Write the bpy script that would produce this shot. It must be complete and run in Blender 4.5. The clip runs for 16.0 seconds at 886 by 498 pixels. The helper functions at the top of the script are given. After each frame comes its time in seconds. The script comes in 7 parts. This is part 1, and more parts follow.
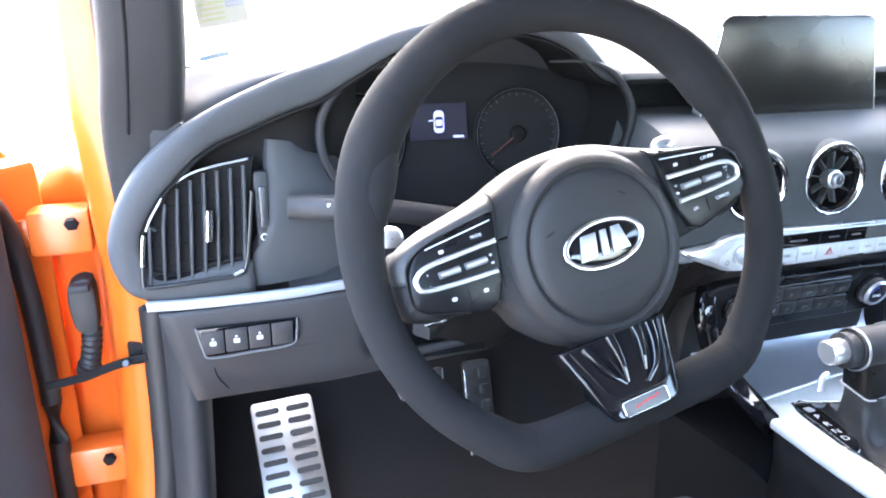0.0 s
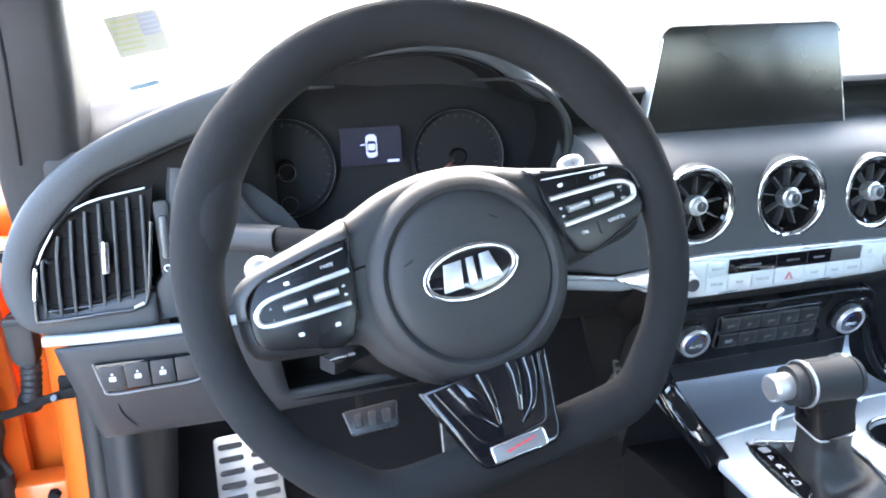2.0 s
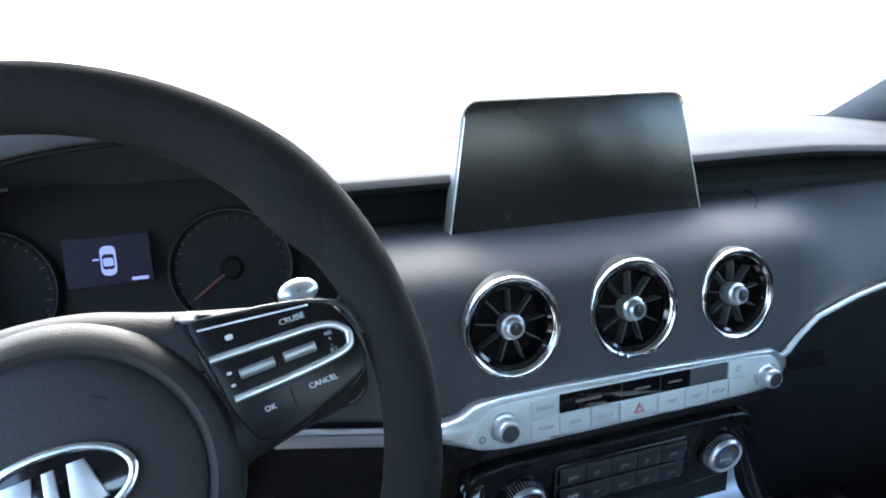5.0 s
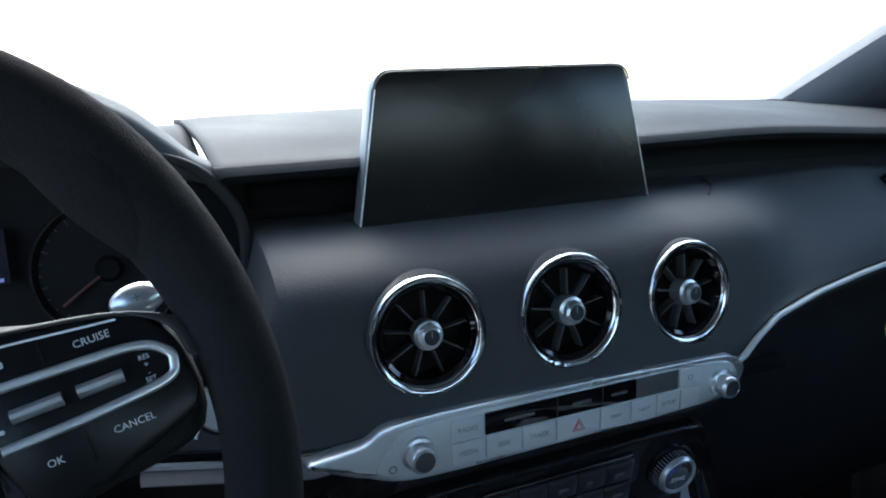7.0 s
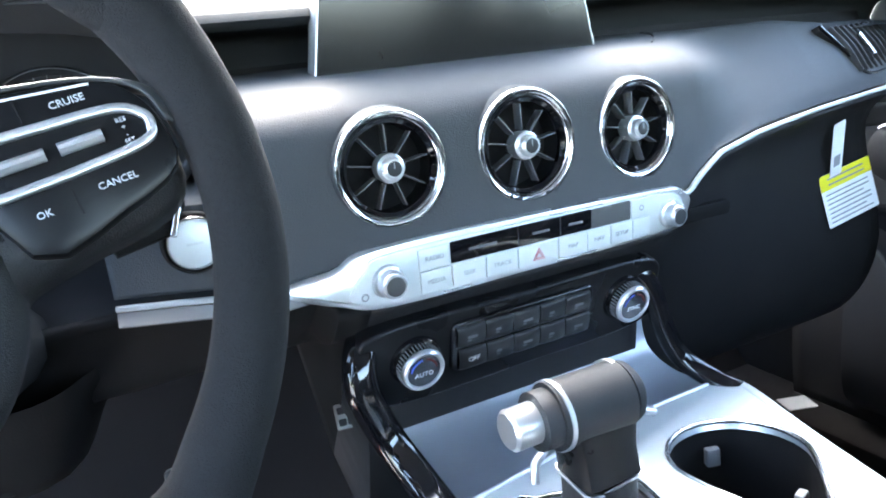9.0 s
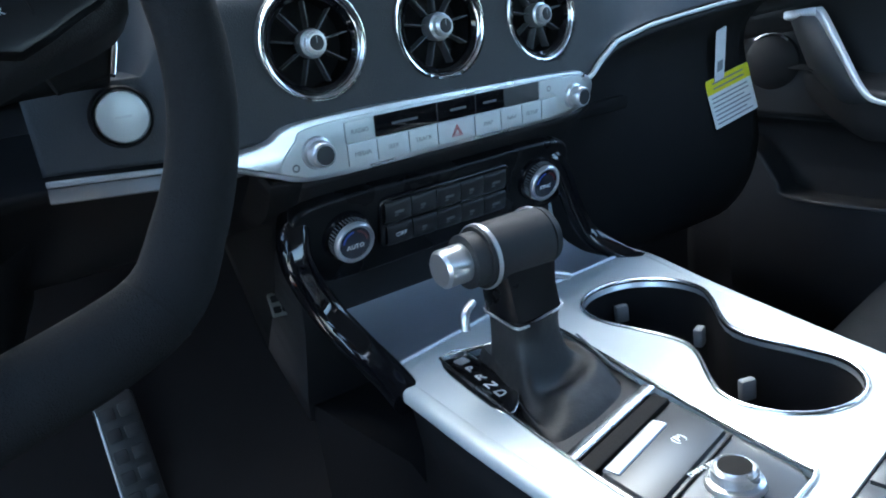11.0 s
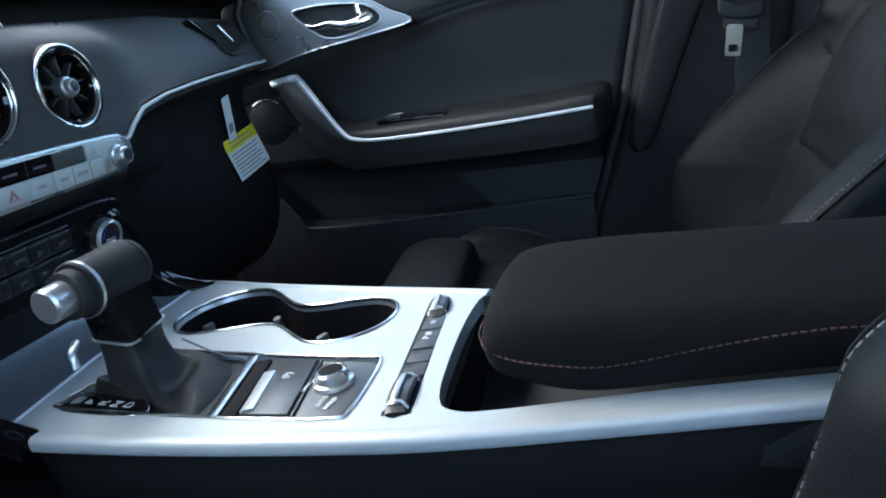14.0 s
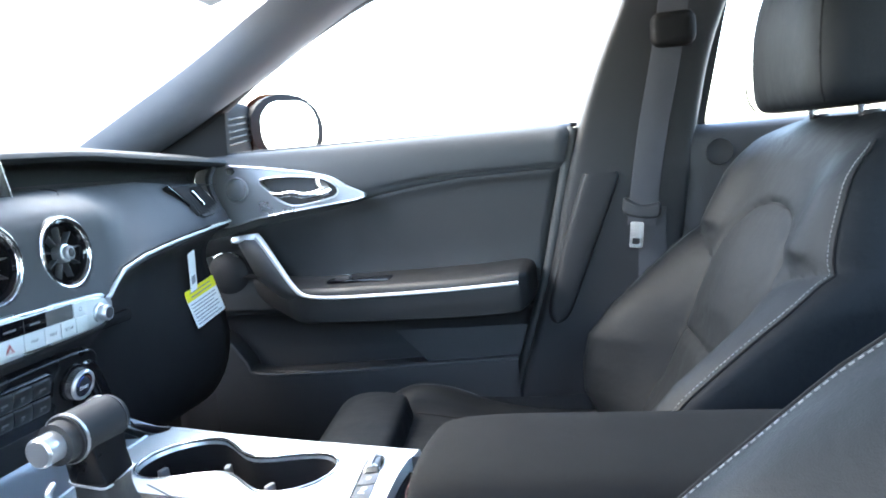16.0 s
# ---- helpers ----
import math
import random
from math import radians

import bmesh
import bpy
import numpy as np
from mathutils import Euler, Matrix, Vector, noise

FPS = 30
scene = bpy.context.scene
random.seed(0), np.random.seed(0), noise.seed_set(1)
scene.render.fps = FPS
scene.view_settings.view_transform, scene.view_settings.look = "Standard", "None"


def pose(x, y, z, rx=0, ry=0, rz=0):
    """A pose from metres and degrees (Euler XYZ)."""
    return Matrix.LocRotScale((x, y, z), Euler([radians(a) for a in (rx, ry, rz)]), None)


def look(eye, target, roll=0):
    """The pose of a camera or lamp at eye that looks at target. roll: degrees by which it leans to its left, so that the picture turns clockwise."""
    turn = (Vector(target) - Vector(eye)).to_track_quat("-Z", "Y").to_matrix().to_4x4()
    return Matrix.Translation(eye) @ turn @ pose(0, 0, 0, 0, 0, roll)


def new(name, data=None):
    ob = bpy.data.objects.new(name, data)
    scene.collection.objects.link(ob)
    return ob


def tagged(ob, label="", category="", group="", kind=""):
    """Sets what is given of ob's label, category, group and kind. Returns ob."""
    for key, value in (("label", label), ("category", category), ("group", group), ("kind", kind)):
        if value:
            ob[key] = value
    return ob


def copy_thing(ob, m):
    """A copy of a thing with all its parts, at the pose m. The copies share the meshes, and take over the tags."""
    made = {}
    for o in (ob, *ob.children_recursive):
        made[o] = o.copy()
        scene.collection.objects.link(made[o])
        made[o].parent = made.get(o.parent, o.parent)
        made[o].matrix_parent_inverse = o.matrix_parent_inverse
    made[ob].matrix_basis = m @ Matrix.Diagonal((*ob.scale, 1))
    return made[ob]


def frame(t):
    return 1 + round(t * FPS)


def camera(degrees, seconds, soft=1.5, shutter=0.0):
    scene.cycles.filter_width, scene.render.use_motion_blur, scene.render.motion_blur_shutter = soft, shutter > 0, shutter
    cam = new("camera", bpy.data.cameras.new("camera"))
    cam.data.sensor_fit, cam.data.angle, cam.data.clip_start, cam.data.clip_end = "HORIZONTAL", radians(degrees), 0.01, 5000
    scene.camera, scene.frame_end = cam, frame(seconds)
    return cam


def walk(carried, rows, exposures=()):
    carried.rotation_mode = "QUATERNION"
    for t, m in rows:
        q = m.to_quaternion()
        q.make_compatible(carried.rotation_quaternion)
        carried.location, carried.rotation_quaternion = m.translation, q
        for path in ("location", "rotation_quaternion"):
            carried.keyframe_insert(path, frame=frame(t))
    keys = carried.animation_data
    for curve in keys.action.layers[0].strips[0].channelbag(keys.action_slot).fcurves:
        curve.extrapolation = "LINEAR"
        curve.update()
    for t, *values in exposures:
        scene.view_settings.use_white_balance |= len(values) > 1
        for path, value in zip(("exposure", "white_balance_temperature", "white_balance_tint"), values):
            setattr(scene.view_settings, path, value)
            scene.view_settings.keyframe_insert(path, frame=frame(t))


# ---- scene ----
cam = camera(62.6, 16.0, soft=1.9)
PATH = [
    (0, (-0.695, -0.642, 1.041), (-0.088, 1.153, 0.402), 0.3),
    (0.5, (-0.641, -0.638, 1.048), (-0.151, 1.174, 0.357), 2.2),
    (1, (-0.605, -0.645, 1.047), (-0.137, 1.202, 0.439), 0.8),
    (1.5, (-0.577, -0.648, 1.038), (-0.122, 1.208, 0.449), -0.7),
    (2, (-0.551, -0.646, 1.03), (-0.073, 1.21, 0.46), -1.7),
    (2.5, (-0.521, -0.63, 1.022), (-0.02, 1.23, 0.482), -2.9),
    (3, (-0.489, -0.594, 1.02), (0.09, 1.258, 0.538), -1.7),
    (3.5, (-0.45, -0.591, 1.024), (0.179, 1.256, 0.586), -1.5),
    (4, (-0.418, -0.573, 1.013), (0.238, 1.262, 0.563), -2.1),
    (4.5, (-0.38, -0.543, 1.023), (0.281, 1.302, 0.621), -2.6),
    (4.7, (-0.367, -0.53, 1.022), (0.293, 1.322, 0.657), -2.9),
    (6.8, (-0.279, -0.44, 1.017), (0.449, 1.381, 0.628), -2.6),
    (7, (-0.281, -0.443, 1.001), (0.473, 1.369, 0.619), -2.9),
    (7.5, (-0.281, -0.451, 0.988), (0.479, 1.35, 0.562), -3.2),
    (8, (-0.289, -0.457, 0.969), (0.502, 1.318, 0.497), -4.0),
    (8.5, (-0.301, -0.46, 0.949), (0.511, 1.293, 0.433), -5.2),
    (9, (-0.306, -0.467, 0.932), (0.543, 1.259, 0.383), -5.7),
    (9.2, (-0.311, -0.466, 0.926), (0.543, 1.252, 0.362), -6.0),
    (11.3, (-0.358, -0.504, 0.869), (0.747, 1.009, 0.169), -6.7),
    (11.5, (-0.364, -0.503, 0.867), (0.789, 0.958, 0.134), -6.7),
    (12, (-0.378, -0.512, 0.857), (0.884, 0.842, 0.1), -7.5),
    (12.5, (-0.399, -0.519, 0.855), (1.005, 0.69, 0.103), -8.3),
    (13, (-0.423, -0.546, 0.848), (1.172, 0.444, 0.158), -10.3),
    (13.5, (-0.45, -0.55, 0.851), (1.251, 0.27, 0.193), -9.8),
    (14, (-0.478, -0.559, 0.854), (1.323, 0.069, 0.252), -9.6),
    (14.5, (-0.514, -0.57, 0.868), (1.367, -0.172, 0.32), -6.8),
    (15, (-0.55, -0.565, 0.893), (1.364, -0.225, 0.42), -5.6),
    (15.5, (-0.575, -0.579, 0.907), (1.351, -0.2, 0.523), -3.3),
    (16, (-0.591, -0.6, 0.922), (1.34, -0.151, 0.659), -5.1),
]
EXPOSURES = [(0.0, 5.45, 6750, 13), (2.0, 5.35, 6700, 9), (3.0, 5.35, 6500, 7), (3.5, 5.05, 6400, 6), (4.7, 4.45, 6250, 6), (7.0, 2.85, 5900, 4), (8.0, 4.2, 6100, 5), (9.0, 5.42, 6500, 7), (9.4, 5.1, 6450, 6), (11.5, 3.55, 5750, 1), (12.5, 3.15, 5700, 1), (13.5, 3.15, 5950, 1), (14.3, 3.5, 6000, 2), (15.0, 4.7, 6300, 5), (16.0, 5.02, 6350, 6)]
walk(cam, [(t, look(eye, target, roll)) for t, eye, target, roll in PATH], EXPOSURES)

# ---------------------------------------------------------------- light
world = bpy.data.worlds.new("sky")
scene.world = world
world.use_nodes = True
wn = world.node_tree.nodes
wl = world.node_tree.links
sky = wn.new("ShaderNodeTexSky")
sky.sky_type = "NISHITA"
sky.sun_disc = False
sky.sun_elevation = radians(48)
sky.sun_rotation = radians(6)
sky.dust_density = 3.0
sky.air_density = 1.0
wl.new(sky.outputs[0], wn["Background"].inputs[0])
wn["Background"].inputs[1].default_value = 0.15
sun = new("sun", bpy.data.lights.new("sun", "SUN"))
sun.data.energy = 0.6
sun.data.angle = radians(70)
sun.data.color = (0.98, 0.985, 1.0)
sun.matrix_world = look((0.63, 6.0, 6.8), (0, 0, 0.8))


# ---------------------------------------------------------------- materials
def mat(name, color, rough=0.5, metal=0.0, grain=0.0, size=400.0, vary=0.0, coat=0.0, spec=0.5, wear=0.0, sheen=0.0, cells=False, waves=0.0):
    m = bpy.data.materials.new(name)
    m.use_nodes = True
    n, l = m.node_tree.nodes, m.node_tree.links
    b = n["Principled BSDF"]
    b.inputs["Base Color"].default_value = (*color, 1)
    b.inputs["Roughness"].default_value = rough
    b.inputs["Metallic"].default_value = metal
    b.inputs["Coat Weight"].default_value = coat
    b.inputs["Specular IOR Level"].default_value = spec
    b.inputs["Sheen Weight"].default_value = sheen
    co = n.new("ShaderNodeTexCoord")
    if vary or wear:
        big = n.new("ShaderNodeTexNoise")
        big.inputs["Scale"].default_value = 9.0
        big.inputs["Detail"].default_value = 6.0
        l.new(co.outputs["Object"], big.inputs["Vector"])
        if vary:
            mix = n.new("ShaderNodeMix")
            mix.data_type = "RGBA"
            mix.inputs["A"].default_value = (*[c * (1 - vary) for c in color], 1)
            mix.inputs["B"].default_value = (*[min(1, c * (1 + vary)) for c in color], 1)
            l.new(big.outputs["Fac"], mix.inputs["Factor"])
            l.new(mix.outputs["Result"], b.inputs["Base Color"])
        r = n.new("ShaderNodeMapRange")
        r.inputs["From Min"].default_value, r.inputs["From Max"].default_value = 0.3, 0.7
        r.inputs["To Min"].default_value, r.inputs["To Max"].default_value = max(0.02, rough - wear), min(1, rough + wear)
        l.new(big.outputs["Fac"], r.inputs["Value"])
        l.new(r.outputs["Result"], b.inputs["Roughness"])
    if grain:
        t = n.new("ShaderNodeTexVoronoi" if cells else "ShaderNodeTexNoise")
        t.inputs["Scale"].default_value = size
        l.new(co.outputs["Object"], t.inputs["Vector"])
        bump = n.new("ShaderNodeBump")
        bump.inputs["Strength"].default_value = grain
        bump.inputs["Distance"].default_value = 0.0006
        l.new(t.outputs[0], bump.inputs["Height"])
        l.new(bump.outputs["Normal"], b.inputs["Normal"])
        if waves:
            broad = n.new("ShaderNodeTexNoise")
            broad.inputs["Scale"].default_value = 28.0
            broad.inputs["Detail"].default_value = 3.0
            l.new(co.outputs["Object"], broad.inputs["Vector"])
            swell = n.new("ShaderNodeBump")
            swell.inputs["Strength"].default_value = waves
            swell.inputs["Distance"].default_value = 0.006
            l.new(broad.outputs[0], swell.inputs["Height"])
            l.new(swell.outputs["Normal"], bump.inputs["Normal"])
    return m


def glow(name, color, strength):
    m = mat(name, (0.01, 0.01, 0.01), 0.3)
    b = m.node_tree.nodes["Principled BSDF"]
    b.inputs["Emission Color"].default_value = (*color, 1)
    b.inputs["Emission Strength"].default_value = strength
    b.inputs["Specular IOR Level"].default_value = 0.05
    return m


def pane(name, tint=(0.93, 0.96, 0.95)):
    m = bpy.data.materials.new(name)
    m.use_nodes = True
    n, l = m.node_tree.nodes, m.node_tree.links
    n.remove(n["Principled BSDF"])
    clear, gloss, mix = (n.new("ShaderNode" + k) for k in ("BsdfTransparent", "BsdfGlossy", "MixShader"))
    clear.inputs[0].default_value = (*tint, 1)
    gloss.inputs["Roughness"].default_value = 0.02
    mix.inputs[0].default_value = 0.035
    l.new(clear.outputs[0], mix.inputs[1])
    l.new(gloss.outputs[0], mix.inputs[2])
    l.new(mix.outputs[0], n["Material Output"].inputs["Surface"])
    return m


SOFT = mat("soft_dash", (0.039, 0.0408, 0.0432), 0.68, grain=0.35, size=900, vary=0.12, wear=0.05, spec=0.23, cells=True)
PAD = mat("dash_pad", (0.0165, 0.0183, 0.0195), 0.75, grain=0.3, size=800, vary=0.12, wear=0.05, spec=0.12, cells=True)
HARD = mat("hard_plastic", (0.0215, 0.0214, 0.0228), 0.55, grain=0.35, size=1100, vary=0.15, wear=0.06, spec=0.3, cells=True)
SPOKE = mat("spoke_plastic", (0.0145, 0.0144, 0.0153), 0.60, grain=0.3, size=1300, vary=0.12, wear=0.06, spec=0.26, cells=True)
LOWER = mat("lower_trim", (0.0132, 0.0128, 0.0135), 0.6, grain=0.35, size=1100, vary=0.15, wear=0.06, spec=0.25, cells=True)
MATT = mat("matt_black", (0.0070, 0.0066, 0.0068), 0.75, grain=0.3, size=700, vary=0.2, spec=0.12)
GLOSS = mat("piano_black", (0.004, 0.004, 0.005), 0.07, spec=0.5, vary=0.1, wear=0.03)
POD = mat("satin_black", (0.0055, 0.0055, 0.006), 0.28, spec=0.16, vary=0.1, wear=0.04)
SUEDE = mat("suede", (0.0124, 0.0124, 0.0130), 0.95, grain=1.0, size=1400, vary=0.5, wear=0.05, spec=0.1, waves=0.35)
LID = mat("lid_suede", (0.0090, 0.0092, 0.0095), 0.95, grain=0.9, size=1600, vary=0.35, spec=0.08, waves=0.3)
LEATHER = mat("leather", (0.0053, 0.0064, 0.0077), 0.60, grain=0.25, size=850, vary=0.15, wear=0.07, spec=0.12, cells=True, waves=0.35)
DOORSKIN = mat("door_leather", (0.0120, 0.0122, 0.0127), 0.55, grain=0.2, size=850, vary=0.15, wear=0.07, spec=0.35, cells=True, waves=0.15)
KNOB = mat("satin_chrome", (0.55, 0.56, 0.57), 0.30, 0.85, vary=0.04, wear=0.05)
CONSIL = mat("console_silver", (0.41, 0.445, 0.455), 0.46, 0.2, grain=0.06, size=1500, vary=0.04, wear=0.05)
CHROME = mat("chrome", (0.72, 0.73, 0.74), 0.17, 1.0, vary=0.04, wear=0.05)
SATIN = mat("satin_silver", (0.70, 0.72, 0.74), 0.38, 0.45, grain=0.08, size=1500, vary=0.05, wear=0.05)
BARSIL = mat("bar_silver", (0.50, 0.53, 0.525), 0.42, 0.3, grain=0.05, size=1500, vary=0.04, wear=0.04)
TRIMGREY = mat("trim_silver", (0.29, 0.305, 0.31), 0.45, 0.3, grain=0.06, size=1500, vary=0.05, wear=0.05)
DARKTRIM = mat("dark_trim", (0.16, 0.165, 0.17), 0.4, 0.5, grain=0.08, size=1500, vary=0.05)
STEEL = mat("brushed_steel", (0.40, 0.39, 0.365), 0.42, 1.0, grain=0.2, size=900, vary=0.1, wear=0.08)
ORANGE = mat("orange_paint", (0.52, 0.098, 0.011), 0.34, coat=0.2, grain=0.05, size=1800, vary=0.06, wear=0.05)
# Driver side pillar trim, darker to stand in for shade against the left sky.
SHADEPILLAR = mat("shaded_pillar", (0.0105, 0.0102, 0.0105), 0.6, grain=0.35, size=1100, vary=0.15, wear=0.06, spec=0.25, cells=True)
RUBBER = mat("rubber", (0.009, 0.009, 0.0095), 0.6, grain=0.3, size=800, vary=0.2)
CARPET = mat("carpet", (0.0082, 0.0076, 0.0078), 0.95, grain=1.0, size=900, vary=0.3, spec=0.1)
HEADLINE = mat("headliner", (0.16, 0.165, 0.17), 0.9, grain=0.6, size=1200, vary=0.1)
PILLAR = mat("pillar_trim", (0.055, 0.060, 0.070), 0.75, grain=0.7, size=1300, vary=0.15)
THREAD = mat("grey_thread", (0.15, 0.15, 0.15), 0.8)
REDTHREAD = mat("red_thread", (0.085, 0.040, 0.036), 0.8)
PRINTED = mat("pale_print", (0.42, 0.43, 0.44), 0.5)
MARK = mat("white_marking", (0.75, 0.76, 0.76), 0.5)
DIM = mat("grey_marking", (0.16, 0.165, 0.17), 0.5)
FAINTER = mat("dim_marking", (0.09, 0.092, 0.095), 0.5)
FAINT = mat("faint_marking", (0.05, 0.05, 0.052), 0.6)
DIAL = mat("dial_face", (0.008, 0.008, 0.009), 0.75, grain=0.1, size=900, vary=0.15, spec=0.2)
REDMARK = mat("red_marking", (0.38, 0.03, 0.035), 0.4)
COLD = mat("cold_blue", (0.03, 0.07, 0.34), 0.5)
CLIMATE = mat("climate_black", (0.011, 0.0112, 0.0118), 0.36, spec=0.35, vary=0.15, wear=0.05)
NEEDLE = mat("needle_red", (0.07, 0.010, 0.009), 0.5)
PAPER = mat("paper", (0.80, 0.81, 0.80), 0.7, vary=0.05)
YELLOW = mat("yellow_print", (0.80, 0.72, 0.02), 0.6, vary=0.05)
INK = mat("ink", (0.25, 0.26, 0.28), 0.7)
BELT = mat("webbing", (0.026, 0.026, 0.030), 0.7, grain=0.7, size=1400, vary=0.1)
CONCRETE = mat("pale_concrete", (0.42, 0.41, 0.39), 0.85, grain=0.5, size=60, vary=0.15)
SCREEN = mat("screen_glass", (0.008, 0.008, 0.008), 0.26, spec=0.4, vary=0.1, wear=0.04)
BLUE = glow("display_blue", (0.10, 0.10, 0.32), 0.0034)
ICON = glow("display_icon", (0.35, 0.44, 1.0), 0.06)
SWITCHGREY = mat("switch_grey", (0.055, 0.057, 0.060), 0.36, 0.4, grain=0.05, size=1500, vary=0.06, wear=0.05)
STRIPGREY = mat("strip_grey", (0.05, 0.053, 0.055), 0.30, 0.35, vary=0.06, wear=0.05)
BOOT = mat("boot_leather", (0.0105, 0.0101, 0.0100), 0.54, waves=0.45, grain=0.25, size=850, vary=0.2, wear=0.08, spec=0.4, cells=True)
PODCAP = mat("pod_satin", (0.030, 0.0315, 0.033), 0.52, grain=0.1, size=1500, vary=0.06, spec=0.3)
VENTGLOSS = mat("vent_gloss", (0.02, 0.02, 0.021), 0.2, spec=0.6, vary=0.1)
VANE = mat("vane_grey", (0.06, 0.062, 0.065), 0.35, spec=0.5, vary=0.1)
GLASS = pane("window_glass")
MIRROR = mat("mirror", (0.9, 0.9, 0.9), 0.02, 1.0)
BARMARK = mat("bar_marking", (0.24, 0.25, 0.25), 0.5)
WIRE = mat("knob_face", (0.02, 0.022, 0.03), 0.15, coat=0.4)


# ---------------------------------------------------------------- tools
def part(name, bm, material, parent=None, label="", smooth=True, m=None):
    me = bpy.data.meshes.new(name)
    bmesh.ops.recalc_face_normals(bm, faces=bm.faces)
    if m is not None:
        bm.transform(m)
    bm.to_mesh(me)
    bm.free()
    if smooth:
        me.shade_smooth()
        me.set_sharp_from_angle(angle=radians(38))
    me.materials.append(material)
    ob = new(name, me)
    if parent:
        ob.parent = parent
    if label:
        ob["label"] = label
    return ob


def thing(name, label, category, group="", kind="", at=(0, 0, 0)):
    ob = new(name)
    ob.empty_display_size = 0.02
    return tagged(ob, label, category, group, kind)


def curve_points(pts, n=8, closed=False):
    """Catmull-Rom through points."""
    p = [np.array(q, float) for q in pts]
    k = len(p)
    out = []
    for i in range(k if closed else k - 1):
        if closed:
            a, b, c, d = p[(i - 1) % k], p[i], p[(i + 1) % k], p[(i + 2) % k]
        else:
            b, c = p[i], p[i + 1]
            a = p[i - 1] if i else 2 * b - c
            d = p[i + 2] if i + 2 < k else 2 * c - b
        for j in range(n):
            t = j / n
            out.append(0.5 * (2 * b + (c - a) * t + (2 * a - 5 * b + 4 * c - d) * t * t + (3 * b - a - 3 * c + d) * t ** 3))
    if not closed:
        out.append(p[-1])
    return out


def grid(rows, close_u=False, close_v=False, caps=False):
    bm = bmesh.new()
    vs = [[bm.verts.new(tuple(q)) for q in r] for r in rows]
    nu, nv = len(vs), len(vs[0])
    for i in range(nu if close_u else nu - 1):
        for j in range(nv if close_v else nv - 1):
            q = (vs[i][j], vs[(i + 1) % nu][j], vs[(i + 1) % nu][(j + 1) % nv], vs[i][(j + 1) % nv])
            if len(set(q)) == 4:
                bm.faces.new(q)
    if caps:
        bm.faces.new(vs[0])
        bm.faces.new(vs[-1])
    return bm


def smooth_grid(sections, nu=6, nv=6, close_v=False, caps=False):
    rows = [curve_points(s, nv, close_v) for s in sections]
    cols = [curve_points(c, nu) for c in zip(*rows)]
    return grid([list(r) for r in zip(*cols)], close_v=close_v, caps=caps)


def solid(ob, thick, offset=-1):
    md = ob.modifiers.new("thickness", "SOLIDIFY")
    md.thickness, md.offset = thick, offset
    return ob


def sweep(path, section, closed=False, up=(0, 0, 1), n=0, scale=None):
    """A closed 2D section swept along a path."""
    p = curve_points(path, n, closed) if n else [np.array(q, float) for q in path]
    k = len(p)
    rows = []
    for i in range(k):
        a = p[(i - 1) % k] if closed or i else p[i]
        b = p[(i + 1) % k] if closed or i < k - 1 else p[i]
        d = (b - a) / (np.linalg.norm(b - a) + 1e-9)
        s = np.cross(d, np.array(up, float))
        s = s / (np.linalg.norm(s) + 1e-9)
        u = np.cross(s, d)
        f = scale(i / max(1, k - 1)) if scale else 1.0
        rows.append([p[i] + f * (x * s + y * u) for x, y in section])
    return grid(rows, close_u=closed, close_v=True, caps=not closed)


def oval(rx, ry=None, n=12):
    ry = ry or rx
    return [(rx * math.cos(2 * math.pi * i / n), ry * math.sin(2 * math.pi * i / n)) for i in range(n)]


def bar(w, h, r=0.2, n=3):
    """Rounded rectangle section."""
    return rounded(-w / 2, -h / 2, w / 2, h / 2, r * min(w, h), n)


def rounded(x0, y0, x1, y1, r, n=4):
    out = []
    for cx, cy, a in ((x1 - r, y1 - r, 0), (x0 + r, y1 - r, 90), (x0 + r, y0 + r, 180), (x1 - r, y0 + r, 270)):
        for i in range(n + 1):
            t = radians(a + 90 * i / n)
            out.append((cx + r * math.cos(t), cy + r * math.sin(t)))
    return out


def prism(outline, lo, hi, bevel=0.0, seg=2):
    """A plan outline raised from lo to hi."""
    bm = bmesh.new()
    f = bm.faces.new([bm.verts.new((x, y, lo)) for x, y in outline])
    top = bmesh.ops.extrude_face_region(bm, geom=[f])["geom"]
    vs = [v for v in top if isinstance(v, bmesh.types.BMVert)]
    bmesh.ops.translate(bm, vec=(0, 0, hi - lo), verts=vs)
    if bevel:
        es = [e for e in bm.edges if all(v in vs for v in e.verts)]
        bmesh.ops.bevel(bm, geom=es, offset=bevel, segments=seg, affect="EDGES", profile=0.5)
    return bm


def holed(outer, holes, lo, hi):
    """A plan outline with holes, raised from lo to hi."""
    bm = bmesh.new()
    edges = []
    for loop in (outer, *holes):
        vs = [bm.verts.new((x, y, lo)) for x, y in loop]
        edges += [bm.edges.new((vs[i], vs[(i + 1) % len(vs)])) for i in range(len(vs))]
    bmesh.ops.triangle_fill(bm, use_beauty=True, use_dissolve=False, edges=edges)
    top = bmesh.ops.extrude_face_region(bm, geom=list(bm.faces))["geom"]
    bmesh.ops.translate(bm, vec=(0, 0, hi - lo), verts=[v for v in top if isinstance(v, bmesh.types.BMVert)])
    return bm


